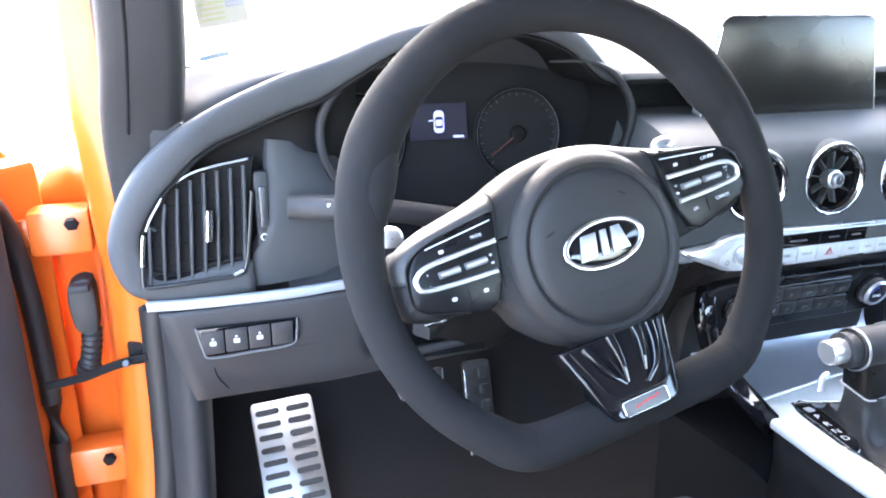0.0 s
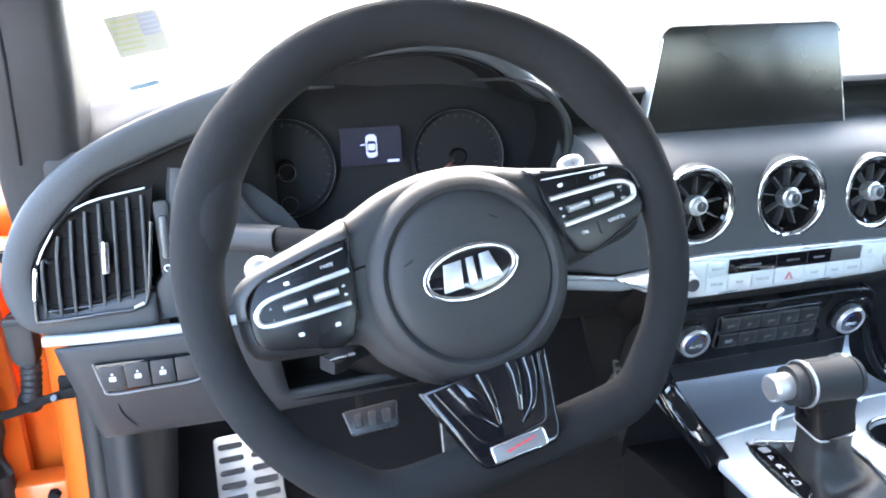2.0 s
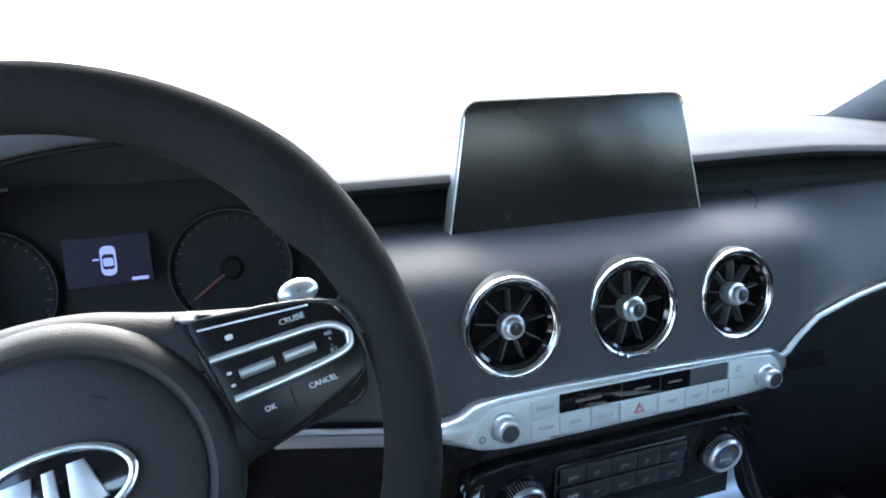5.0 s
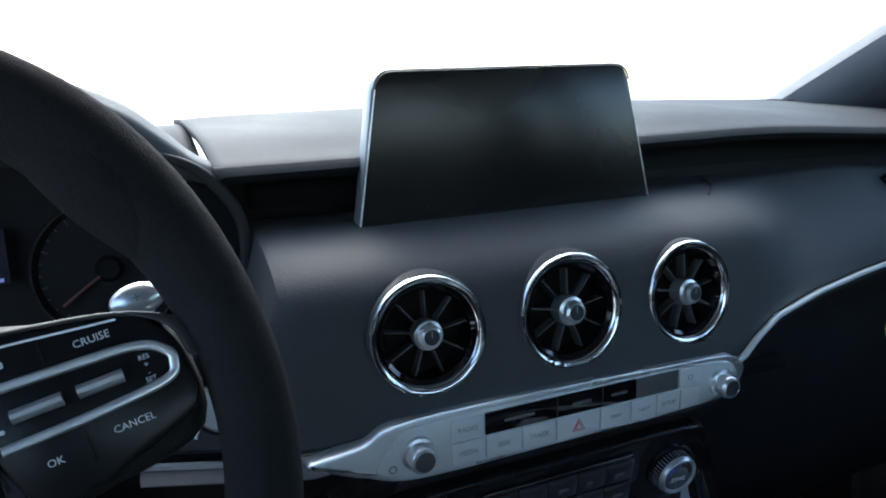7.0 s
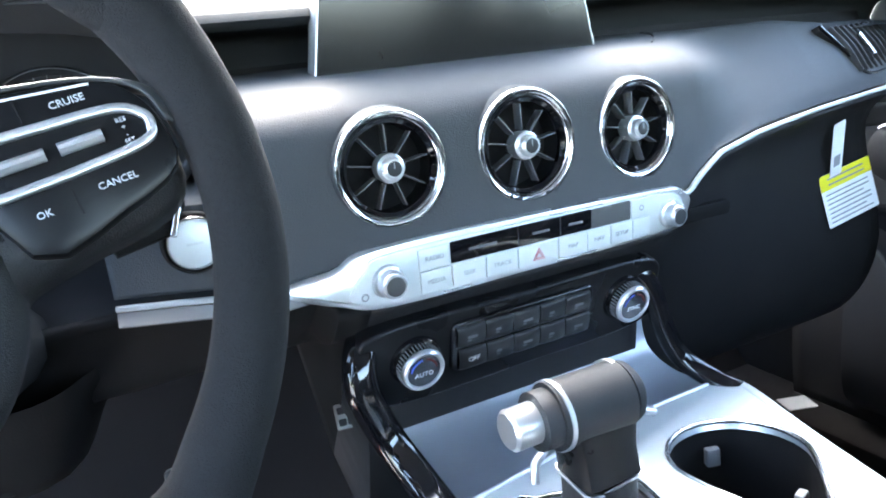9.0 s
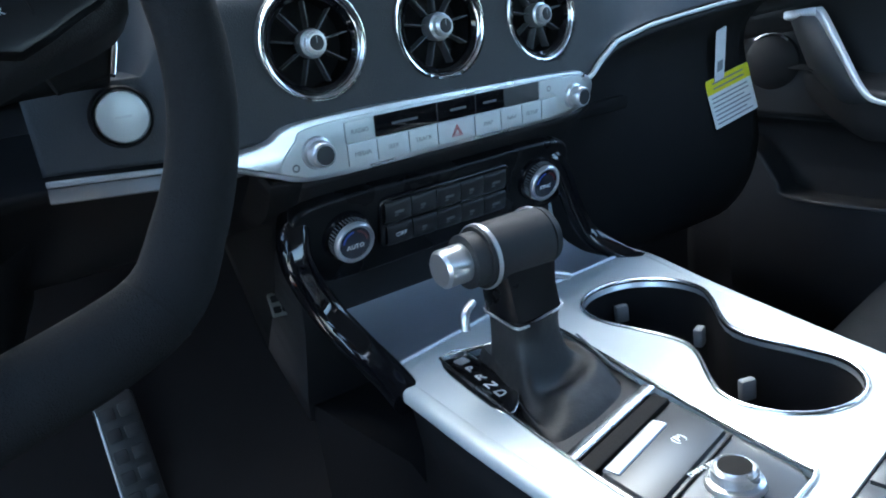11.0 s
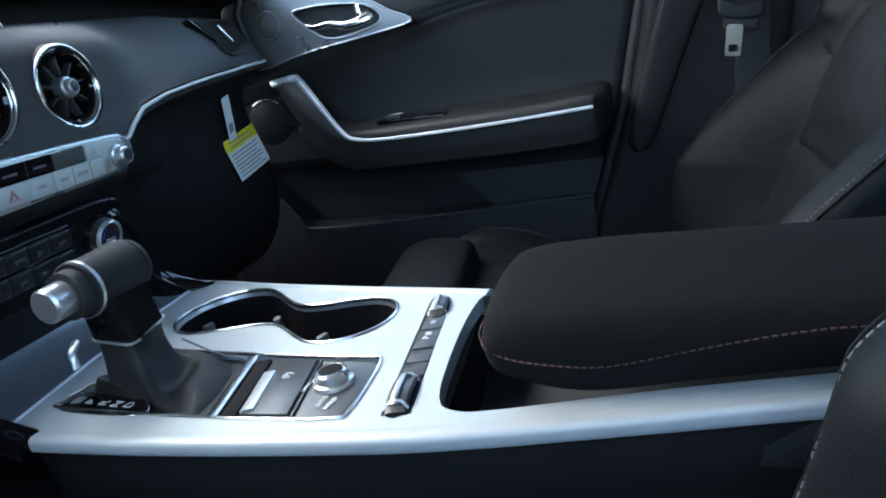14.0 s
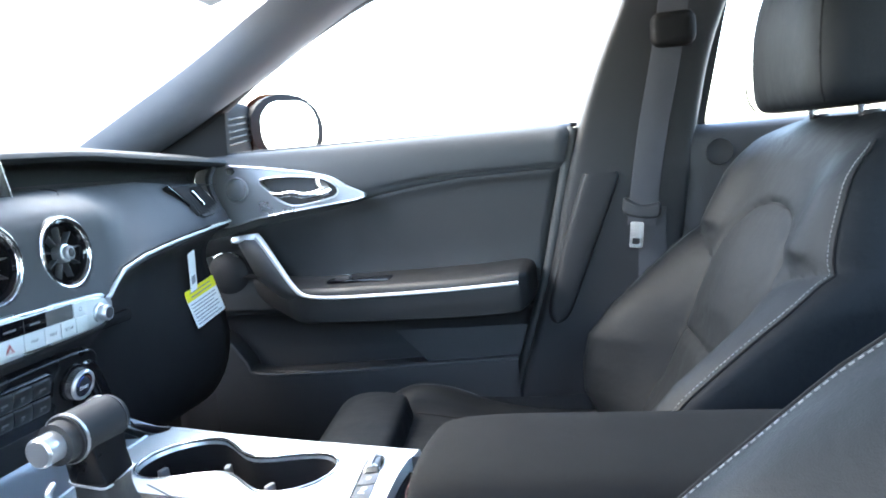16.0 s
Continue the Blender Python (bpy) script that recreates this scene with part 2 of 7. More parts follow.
def box(x0, y0, z0, x1, y1, z1, bevel=0.003, seg=2):
    bm = bmesh.new()
    bmesh.ops.create_cube(bm, size=1, matrix=Matrix.LocRotScale(((x0 + x1) / 2, (y0 + y1) / 2, (z0 + z1) / 2), None, (abs(x1 - x0), abs(y1 - y0), abs(z1 - z0))))
    if bevel:
        bmesh.ops.bevel(bm, geom=bm.edges[:], offset=bevel, segments=seg, affect="EDGES", profile=0.5)
    return bm


def lathe(profile, n=32):
    """Profile of (radius, height) turned about z."""
    rows = [[(r * math.cos(2 * math.pi * i / n), r * math.sin(2 * math.pi * i / n), z) for i in range(n)] for r, z in profile]
    bm = grid(rows, close_v=True)
    bmesh.ops.remove_doubles(bm, verts=bm.verts, dist=1e-6)
    return bm


def words(text, size, thick=0.0004):
    """Lettering in the built-in font as a mesh, centred, in the xy plane."""
    cu = bpy.data.curves.new("lettering", "FONT")
    cu.body, cu.size, cu.extrude, cu.align_x, cu.align_y = text, size, thick, "CENTER", "CENTER"
    cu.resolution_u = 2
    ob = new("lettering", cu)
    bpy.context.view_layer.update()
    me = bpy.data.meshes.new_from_object(ob.evaluated_get(bpy.context.evaluated_depsgraph_get()))
    bpy.data.objects.remove(ob)
    bpy.data.curves.remove(cu)
    bm = bmesh.new()
    bm.from_mesh(me)
    bpy.data.meshes.remove(me)
    return bm


def axes(o, x, z):
    """A pose at o with its x along x and its z near z."""
    x = Vector(x).normalized()
    y = Vector(z).cross(x).normalized()
    z = x.cross(y)
    m = Matrix((x, y, z)).transposed().to_4x4()
    m.translation = o
    return m


def facing(x, y, z, lean=0.0, turn=0.0):
    """A pose whose xy plane faces the rear seats: its x is the car's right, its y up. lean: top tilted forward."""
    return pose(x, y, z, 90 - lean, 0, turn)


# ---------------------------------------------------------------- ground, shell of the car
bm = bmesh.new()
bmesh.ops.create_grid(bm, x_segments=2, y_segments=2, size=400)
tagged(part("ground", bm, CONCRETE, smooth=False), "pale sunlit concrete ground outside the car", "ground", kind="structure")

floor = tagged(part("floor", smooth_grid([[(x, -1.7, 0.24), (x, -0.5, 0.235), (x, 0.1, 0.235), (x, 0.38, 0.26), (x, 0.52, 0.42), (x, 0.58, 0.62), (x, 0.6, 0.8)] for x in (-0.78, -0.3, 0.3, 0.78)], 2, 4), CARPET), "black carpeted car floor and firewall", "floor", kind="structure")
solid(floor, 0.02)

# roof
roof = tagged(part("ceiling", smooth_grid([[(x, 0.05, 1.235 - 0.05 * abs(x)), (x, -0.4, 1.33 - 0.05 * abs(x)), (x, -1.0, 1.345 - 0.06 * abs(x)), (x, -1.75, 1.25 - 0.06 * abs(x))] for x in (-0.6, -0.3, 0, 0.3, 0.6)], 4, 5), HEADLINE), "light grey fabric headliner of the car", "ceiling", kind="structure")
solid(roof, 0.03, 1)
for sx in (-1, 1):
    tagged(part("side_wall", box(sx * 0.75, 0.20 if sx > 0 else 0.40, 0.24, sx * 0.775, 0.66, 0.96, 0.004), LOWER), "dark footwell side trim", "wall", kind="structure")
# Out of view: rear wall, pillar and left rail added to block door-side light.
tagged(part("side_wall", box(-0.775, -1.76, 0.24, -0.75, -0.95, 0.92, 0.004), HARD), "unseen dark rear side trim of the car", "wall", kind="structure")
lp_ = []
for z, y0, x in ((0.24, -0.72, -0.79), (0.6, -0.72, -0.79), (0.94, -0.73, -0.79), (1.15, -0.76, -0.74), (1.30, -0.80, -0.62)):
    lp_.append([(x, y0, z), (x + 0.035, y0 - 0.02, z), (x + 0.035, y0 - 0.13, z), (x, y0 - 0.15, z)])
tagged(part("pillar_rear_left", smooth_grid(lp_, 4, 2, True), HARD), "unseen dark trim of the driver side centre pillar", "pillar", kind="structure")
tagged(part("roof_rail_left", sweep([(-0.70, 0.0, 1.20), (-0.655, -0.3, 1.285), (-0.63, -0.8, 1.31), (-0.62, -1.75, 1.22)], bar(0.09, 0.05, 0.4), n=4), HEADLINE), "unseen pale roof rail over the driver's door opening", "trim", kind="structure")
tagged(part("roof_rail_right", sweep([(0.66, -0.3, 1.27), (0.635, -0.8, 1.30), (0.62, -1.75, 1.22)], bar(0.09, 0.05, 0.4), n=4), HEADLINE), "pale roof rail over the passenger door", "trim", kind="structure")
tagged(part("cowl", box(-0.78, 0.625, 0.22, 0.78, 0.66, 0.945, 0.004), HARD), "dark bulkhead under the windscreen", "wall", kind="structure")
rear = tagged(part("rear_bulkhead", box(-0.78, -1.8, 0.24, 0.78, -1.75, 0.95, 0.01), HARD), "dark trim behind the rear seats", "wall", kind="structure")


# windscreen
glass = [[(-0.74, 0.25, 0.962), (-0.70, 0.14, 1.11), (-0.64, 0.03, 1.235)], [(-0.66, 0.315, 0.962), (-0.635, 0.183, 1.11), (-0.57, 0.05, 1.235)]]
glass += [[(x, 0.62 - 0.35 * x * x, 0.97 - 0.02 * abs(x)), (x * 0.94, 0.35 - 0.2 * x * x, 1.11), (x * 0.86, 0.06, 1.235)] for x in (-0.4, 0, 0.4, 0.74)]
ws = tagged(part("windscreen", smooth_grid(glass, 3, 3), GLASS), "clear laminated windscreen of the car", "windscreen", kind="structure")
ws.visible_shadow = False


# ---------------------------------------------------------------- pillars
def a_pillar(side):
    s = side
    path = [(s * 0.731, 0.47, 0.938), (s * 0.722, 0.31, 1.012), (s * 0.71, 0.11, 1.105), (s * 0.69, -0.10, 1.210), (s * 0.65, -0.31, 1.280), (s * 0.60, -0.6, 1.31)]
    return sweep(path, [(0.065 * math.cos(a) * (1 + 0.1 * math.cos(2 * a)), 0.054 * math.sin(a)) for a in np.linspace(0, 2 * math.pi, 14, endpoint=False)], up=(0.3 * s, 0.45, 0.85), n=6)


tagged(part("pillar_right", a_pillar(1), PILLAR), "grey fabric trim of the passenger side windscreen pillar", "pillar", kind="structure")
pl = [(-0.742, 0.145, 0.85), (-0.744, 0.135, 0.925), (-0.735, 0.113, 1.0), (-0.726, 0.085, 1.1), (-0.695, 0.0, 1.2), (-0.665, -0.15, 1.28), (-0.61, -0.5, 1.33)]
tagged(part("pillar_left", sweep(pl, bar(0.074, 0.09, 0.22, 4), up=(0, 1, 0.1), n=5), SHADEPILLAR), "trim of the driver side windscreen pillar, coloured darker for its shade", "pillar", kind="structure")
left_pillar = bpy.data.objects["pillar_left"]
part("pillar_foot", prism(rounded(-0.017, -0.06, 0.016, 0.0, 0.005), 0, 0.02, 0.004), LOWER, left_pillar, "dark block at the pillar's foot", m=facing(-0.722, 0.108, 0.934))
part("pillar_groove", sweep([(x - 0.012, y - 0.046, z) for x, y, z in pl[1:6]], oval(0.0016, n=6), n=5), MATT, left_pillar)


# ---------------------------------------------------------------- dashboard
dash = thing("dashboard", "dark grey soft-touch dashboard with silver trim lines", "dashboard")

# top pad, from the windscreen to the rolled rear lip
def pad(x):
    e = 0.9605 - 0.06 * max(0, abs(x) - 0.30)
    dy = -0.06 * max(0, abs(x) - 0.3)
    far = 0.9985 - 0.045 * x * x
    return [(x, 0.555 - 0.35 * x * x, far), (x, 0.42 + dy, far - 0.001), (x, 0.22, e + 0.021), (x, 0.125, e + 0.0045), (x, 0.106, e + 0.0005), (x, 0.1075, e - 0.0015), (x, 0.165, e - 0.008), (x, 0.18, e - 0.05), (x, 0.17, 0.90)]


top = part("top_pad", smooth_grid([pad(-0.228)[:6] + pad(-0.197)[6:]] + [pad(x) for x in (-0.19, -0.1, 0, 0.15, 0.3, 0.45, 0.56, 0.645, 0.675)], 4, 5), PAD, dash, "smooth grey upper pad")
solid(top, 0.006)
def left_pad(x):
    y = float(np.interp(x, (-0.73, -0.62, -0.5, -0.34, -0.26, -0.213), (0.18, 0.24, 0.31, 0.31, 0.29, 0.26)))
    y1 = float(np.interp(x, (-0.73, -0.66, -0.5, -0.4, -0.213), (0.26, 0.31, 0.44, 0.52, 0.56)))
    z1 = float(np.interp(x, (-0.73, -0.55, -0.4, -0.3, -0.213), (0.948, 0.958, 0.980, 0.992, 0.9955)))
    zm = float(np.interp(x, (-0.34, -0.25), (0.952 - 0.03 * abs(x), 0.974)))
    return [(x, y1, z1), (x, 0.4 * y + 0.6 * y1, z1 + 0.002), (x, 0.7 * y + 0.3 * y1, z1 - 0.004), (x, y + 0.02, zm), (x, y, zm - 0.014), (x, y - 0.003, 0.90)]


pad2 = part("top_pad", smooth_grid([left_pad(x) for x in (-0.73, -0.66, -0.6, -0.5, -0.35, -0.28, -0.224)], 4, 5), PAD, dash, "smooth grey upper pad")
solid(pad2, 0.006)
# raised corner of the pad beside the driver's windscreen pillar
cor = [[(-0.716, 0.124, 0.905), (-0.715, 0.136, 0.929), (-0.711, 0.160, 0.953), (-0.704, 0.190, 0.974), (-0.704, 0.225, 0.955)],
       [(-0.678, 0.138, 0.925), (-0.669, 0.145, 0.952), (-0.663, 0.175, 0.967), (-0.656, 0.210, 0.978), (-0.656, 0.250, 0.960)],
       [(-0.632, 0.155, 0.948), (-0.622, 0.160, 0.968), (-0.618, 0.190, 0.977), (-0.612, 0.230, 0.981), (-0.612, 0.275, 0.962)],
       [(-0.577, 0.165, 0.962), (-0.569, 0.170, 0.977), (-0.565, 0.200, 0.983), (-0.555, 0.240, 0.986), (-0.555, 0.290, 0.964)],
       [(-0.520, 0.180, 0.962), (-0.510, 0.190, 0.978), (-0.505, 0.215, 0.983), (-0.500, 0.250, 0.983), (-0.495, 0.310, 0.962)]]
solid(part("corner_pad", smooth_grid(cor, 4, 4), SOFT, dash, "grey raised pad corner at the windscreen"), 0.005)
part("edge_seam", sweep([(x, 0.545 - 0.35 * x * x, 1.0012 - 0.045 * x * x) for x in np.linspace(-0.2, 0.67, 30)], oval(0.0042, n=8)), MATT, dash, "dark gap between pad and windscreen")
part("speaker_seam", sweep(curve_points([(-0.02, 0.50, 0.9985), (-0.03, 0.44, 0.998), (0.0, 0.40, 0.9975), (0.20, 0.40, 0.996), (0.24, 0.43, 0.996), (0.23, 0.49, 0.9965)], 6), oval(0.0012, n=6)), HARD, dash, "fine joint round the speaker grille")
part("windscreen_sill", grid([[(x, 0.562 - 0.35 * x * x + d, 0.994 - 0.045 * x * x + h * min(1, max(0.0, (x - 0.15) / 0.15)) + 0.020 * max(0.0, x - 0.5)) for d, h in ((0, 0), (0.006, 0.007), (0.016, 0.010), (0.03, 0.004), (0.032, -0.02))] for x in np.linspace(0.15, 0.72, 24)]), PAD, dash, "pale sill at the foot of the windscreen")

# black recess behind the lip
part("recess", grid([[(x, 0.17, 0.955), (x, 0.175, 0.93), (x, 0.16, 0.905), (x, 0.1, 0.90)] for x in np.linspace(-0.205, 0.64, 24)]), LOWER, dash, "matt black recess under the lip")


def trim_z(x):
    pts = ((-0.30, 0.787), (-0.195, 0.783), (-0.165, 0.787), (-0.13, 0.797), (0.125, 0.791), (0.163, 0.786), (0.182, 0.800), (0.21, 0.814), (0.28, 0.822), (0.42, 0.828), (0.70, 0.835))
    return float(np.interp(x, [p[0] for p in pts], [p[1] for p in pts]))


def trim_y(x):
    return float(np.interp(x, (-0.30, -0.2, -0.13, 0.13, 0.20, 0.35, 0.70), (0.035, 0.0, -0.012, -0.012, 0.0, 0.035, 0.10)))


def face(x):
    ty, tz = trim_y(x), trim_z(x)
    low = min(1.0, max(0.0, (-0.205 - x) / 0.022))
    b = min(1.0, max(0.0, (x - 0.19) / 0.15))
    b = b * b * (3 - 2 * b)
    pts = [(max(0.135, ty + 0.085), 0.921), (max(0.09, ty + 0.066), 0.916), (ty + 0.045, 0.903), (ty + 0.018, 0.883), (ty + 0.011, 0.85), (ty + 0.006, max(0.815, tz + 0.004)), (ty + 0.001, tz + 0.001)]
    yt, zt = max(0.105, ty + 0.045), 0.917 - 0.1 * max(0, x - 0.42)
    side = [(yt + 0.045, zt), (yt + 0.013, zt + 0.0005), (yt, zt - 0.005)] + [(ty + (yt - ty) * f ** 1.15 - 0.003 * math.sin(math.pi * f), tz + (zt - 0.005 - tz) * f) for f in (0.72, 0.45, 0.2)] + [(ty + 0.001, tz + 0.001)]
    pts = [(x, p[0] * (1 - b) + q[0] * b, p[1] * (1 - b) + q[1] * b) for p, q in zip(pts, side)]
    return [(q[0], q[1] + low * 0.25 * max(0, ty + 0.03 - q[1]), q[2] - low * 0.92 * max(0.0, q[2] - 0.840)) for q in pts]


panel = grid([curve_points(face(x), 9) for x in np.linspace(-0.30, 0.645, 250)])
cut = [f for f in panel.faces if any((f.calc_center_median().x - vx) ** 2 + (f.calc_center_median().z - vz) ** 2 < 0.040 ** 2 for vx, vz in ((0.0025, 0.849), (-0.1110, 0.850), (0.1150, 0.8465)))]
bmesh.ops.delete(panel, geom=list(set(cut)), context="FACES")
fp = part("face_panel", panel, SOFT, dash, "grey leather-grained face panel")
solid(fp, 0.004)
part("face_crease", sweep([tuple(Vector(curve_points(face(x), 9)[k]) + Vector((0, -0.0003, 0.0006))) for x, k in ((0.236, 2), (0.230, 5), (0.222, 8), (0.210, 11), (0.195, 13))], oval(0.0009, n=6), n=4), LOWER, dash, "fine joint line in the face panel")
# silver line along the lower edge of the face panel
xs = [x for x in np.linspace(-0.30, 0.645, 110) if not -0.165 < x < 0.15]
for lo, hi, name in ((-0.31, -0.16, "trim_line"), (0.148, 0.70, "trim_line")):
    q = [(x, trim_y(x) - 0.001, trim_z(x) - 0.003) for x in xs if lo <= x <= hi]
    part(name, sweep(q, bar(0.005, 0.0042, 0.3), up=(0, 0.2, 1)), TRIMGREY if lo < 0 else BARSIL, dash, "satin silver trim line")
    if lo < 0:
        part("trim_base", sweep([(x, y + 0.001, z - 0.008) for x, y, z in q], bar(0.005, 0.011, 0.3), up=(0, 0.2, 1)), DARKTRIM, dash, "grey metal trim under the silver line")

# under the face panel: knee side and glove box
gb = []
for x in np.linspace(0.14, 0.645, 24):
    y0, z0 = trim_y(x), trim_z(x) - 0.006
    gb.append(curve_points([(x, y0 + 0.004, z0), (x, y0 + 0.045, z0 - 0.02), (x, y0 + 0.065, z0 - 0.07), (x, 0.125, 0.62), (x, 0.16, 0.52), (x, 0.24, 0.47), (x, 0.4, 0.46)], 4))
solid(part("glove_box", grid(gb), LOWER, dash, "black glove box front"), 0.006)
part("glove_latch", prism(rounded(-0.04, -0.008, 0.04, 0.008, 0.006), 0, 0.008, 0.002), MATT, dash, m=facing(0.26, 0.075, 0.735))

cb = []
for x in np.linspace(-0.43, 0.16, 58):
    y0, z0 = trim_y(max(x, -0.3)), (trim_z(max(x, -0.3)) - 0.007 if not -0.165 < x < 0.15 else 0.758)
    knee = min(1.0, max(0.0, (-0.136 - x) / 0.012))
    cb.append(curve_points([(x, y0 + 0.006, z0), (x, y0 + 0.035, z0 - 0.03), (x, 0.06 + 0.03 * knee, 0.67 + 0.04 * knee), (x, 0.07 + 0.06 * knee, 0.60 + 0.10 * knee), (x, 0.10 + 0.10 * knee, 0.5 + 0.20 * knee)], 4))
solid(part("centre_fascia", grid(cb[28:]), LOWER, dash, "black plastic under the control bar"), 0.006)
# Same sheet as the fascia; under-dash shade is put into its blacker colour.
solid(part("knee_side", grid(cb[:29]), MATT, dash, "driver's end of the fascia sheet, blackened for the shade under the dash"), 0.006)

# rounded end of the dashboard beside the passenger door
ends = []
for x, dy, dz in ((0.638, 0.0, 0.0), (0.658, 0.006, 0.0), (0.674, 0.018, -0.001), (0.684, 0.036, -0.002), (0.690, 0.062, -0.004), (0.692, 0.11, -0.006)):
    ends.append([(x, 0.115 + dy, 0.944 + dz), (x, 0.108 + dy, 0.930 + dz), (x, 0.118 + dy, 0.912), (x, 0.116 + dy, 0.885), (x, 0.104 + dy, 0.855), (x, 0.094 + dy, 0.834), (x, 0.100 + dy, 0.826), (x, 0.13 + dy, 0.81)])
solid(part("end_cap", smooth_grid(ends, 3, 3), SOFT, dash, "rounded grey dashboard end"), 0.004, 0)

# driver's lower panel
lp = []
for x in np.linspace(-0.748, -0.40, 24):
    top_y = 0.06 + 0.10 * max(0, (x + 0.60)) ** 1.0
    sl = 0.24 * (1 - (x + 0.748) / 0.508)
    lp.append([np.array((q[0] + sl * (0.757 - q[2]), q[1], q[2])) for q in curve_points([(x, top_y - 0.004, 0.757), (x, top_y - 0.004, 0.735), (x, top_y + 0.002, 0.69), (x, top_y + 0.012, 0.66), (x, top_y + 0.03, 0.648), (x, top_y + 0.12, 0.645)], 4)])
knee = grid(lp)
gap = [f for f in knee.faces if -0.545 < f.calc_center_median().x < -0.43 and 0.676 < f.calc_center_median().z < 0.718]
bmesh.ops.delete(knee, geom=gap, context="FACES")
part("column_recess", grid([[(x, 0.055, 0.735), (x, 0.115, 0.73), (x, 0.12, 0.67), (x, 0.07, 0.66)] for x in np.linspace(-0.56, -0.40, 6)]), MATT, dash, "dark opening round the column")
solid(part("knee_panel", knee, HARD, dash, "dark grey knee panel with a fuse cover"), 0.006)
part("fuse_cover_seam", sweep(curve_points([(-0.703, 0.056, 0.70), (-0.70, 0.057, 0.68), (-0.69, 0.062, 0.662)], 5), oval(0.0007, n=6)), MATT, dash)
part("fuse_cover_seam", sweep([(x, 0.054 + 0.1 * max(0, x + 0.6), 0.704) for x in np.linspace(-0.703, -0.56, 12)], oval(0.0006, n=6)), MATT, dash)
part("pull_slot", prism(rounded(-0.045, -0.006, 0.045, 0.006, 0.005), 0, 0.004, 0.001), MATT, dash, m=facing(-0.62, 0.07, 0.668, -10))
part("trim_line", sweep([(-0.757, 0.058, 0.764), (-0.70, 0.054, 0.763), (-0.60, 0.058, 0.762), (-0.5, 0.075, 0.764), (-0.45, 0.077, 0.766)], bar(0.009, 0.0095, 0.25), n=6), TRIMGREY, dash, "satin silver trim line")

# driver's fascia round the side vent
fas = []
for x in np.linspace(-0.768, -0.53, 16):
    zt = float(np.interp(x, (-0.768, -0.75, -0.70, -0.62, -0.53), (0.82, 0.885, 0.935, 0.965, 0.985)))
    y = float(np.interp(x, (-0.768, -0.74, -0.66, -0.60, -0.53), (0.092, 0.094, 0.098, 0.105, 0.14)))
    fas.append([(x, y + 0.03 * max(0, (t - 0.75)), 0.770 + (zt - 0.770) * t) for t in np.linspace(0, 1, 8)])
# Black here carries the shade that lies between brow and vent.
solid(part("side_fascia", grid(fas), MATT, dash, "recessed side fascia, coloured black for the shade round the vent"), 0.005)
part("fascia_post", smooth_grid([[(-0.672, 0.105, 0.768), (-0.668, 0.073, 0.768), (-0.61, 0.078, 0.768), (-0.50, 0.115, 0.768)], [(-0.658, 0.105, 0.800), (-0.654, 0.073, 0.800), (-0.605, 0.080, 0.82), (-0.505, 0.118, 0.82)], [(-0.644, 0.11, 0.822), (-0.640, 0.075, 0.824), (-0.603, 0.084, 0.845), (-0.520, 0.122, 0.85)], [(-0.640, 0.11, 0.865), (-0.635, 0.082, 0.868), (-0.603, 0.090, 0.875), (-0.545, 0.124, 0.875)], [(-0.636, 0.12, 0.908), (-0.630, 0.098, 0.912), (-0.608, 0.104, 0.908), (-0.575, 0.128, 0.898)]], 5, 4), SOFT, dash, "grey smooth panel beside the side vent")

# binnacle brow that sweeps from the side vent over the instruments
lip = curve_points([(-0.655, 0.066, 0.771), (-0.70, 0.062, 0.771), (-0.745, 0.060, 0.774), (-0.768, 0.058, 0.790), (-0.773, 0.058, 0.830), (-0.747, 0.058, 0.885), (-0.695, 0.063, 0.932), (-0.625, 0.078, 0.963), (-0.56, 0.088, 0.983), (-0.49, 0.085, 1.008), (-0.41, 0.08, 1.022), (-0.345, 0.086, 1.020), (-0.295, 0.094, 1.003), (-0.265, 0.101, 0.982), (-0.245, 0.106, 0.967), (-0.222, 0.110, 0.958)], 6)
rows = []
for i, p in enumerate(lip):
    c = np.array((max(-0.69, min(-0.41, p[0])), p[1], 0.85))
    nrm = (p - c) / (np.linalg.norm(p - c) + 1e-9)
    nrm[0] *= float(np.interp(p[0], (-0.30, -0.2), (1.0, 0.3)))
    by = float(np.interp(p[0], (-0.78, -0.62, -0.45, -0.2), (0.17, 0.25, 0.32, 0.30)))
    rise = float(np.interp(p[0], (-0.78, -0.74, -0.68, -0.58, -0.48, -0.40), (0.0, 0.4, 1.0, 1.0, 0.3, 0.0)))
    bz = (1 - rise) * min(p[2], 0.955 - 0.03 * abs(p[0])) + rise * (p[2] - 0.016)
    w = float(np.interp(p[0], (-0.77, -0.72, -0.66, -0.58, -0.5), (1.0, 1.15, 1.45, 1.5, 0.6)))
    q = [p + np.array((0, 0.115, 0)) - nrm * 0.022 * w, p + np.array((0, 0.03, 0)) - nrm * 0.021 * w, p - nrm * 0.019 * w + np.array((0, 0.004, 0)), p - nrm * 0.006 + np.array((0, -0.002, 0)), p + nrm * 0.006, p + nrm * (0.012 - 0.004 * rise) + np.array((0, 0.010, 0)), p + nrm * (0.014 - 0.012 * rise) + np.array((0, 0.04, 0)), p * np.array((1, 0, 0)) + np.array((0, 0.4 * p[1] + 0.6 * by, 0.35 * p[2] + 0.65 * bz + 0.008 - 0.008 * rise)), np.array((p[0], by, bz - 0.004))]
    rows.append(curve_points(q, 4))
solid(part("brow", grid([r[8:] for r in rows]), SOFT, dash, "curved leather-grained binnacle brow"), 0.005)
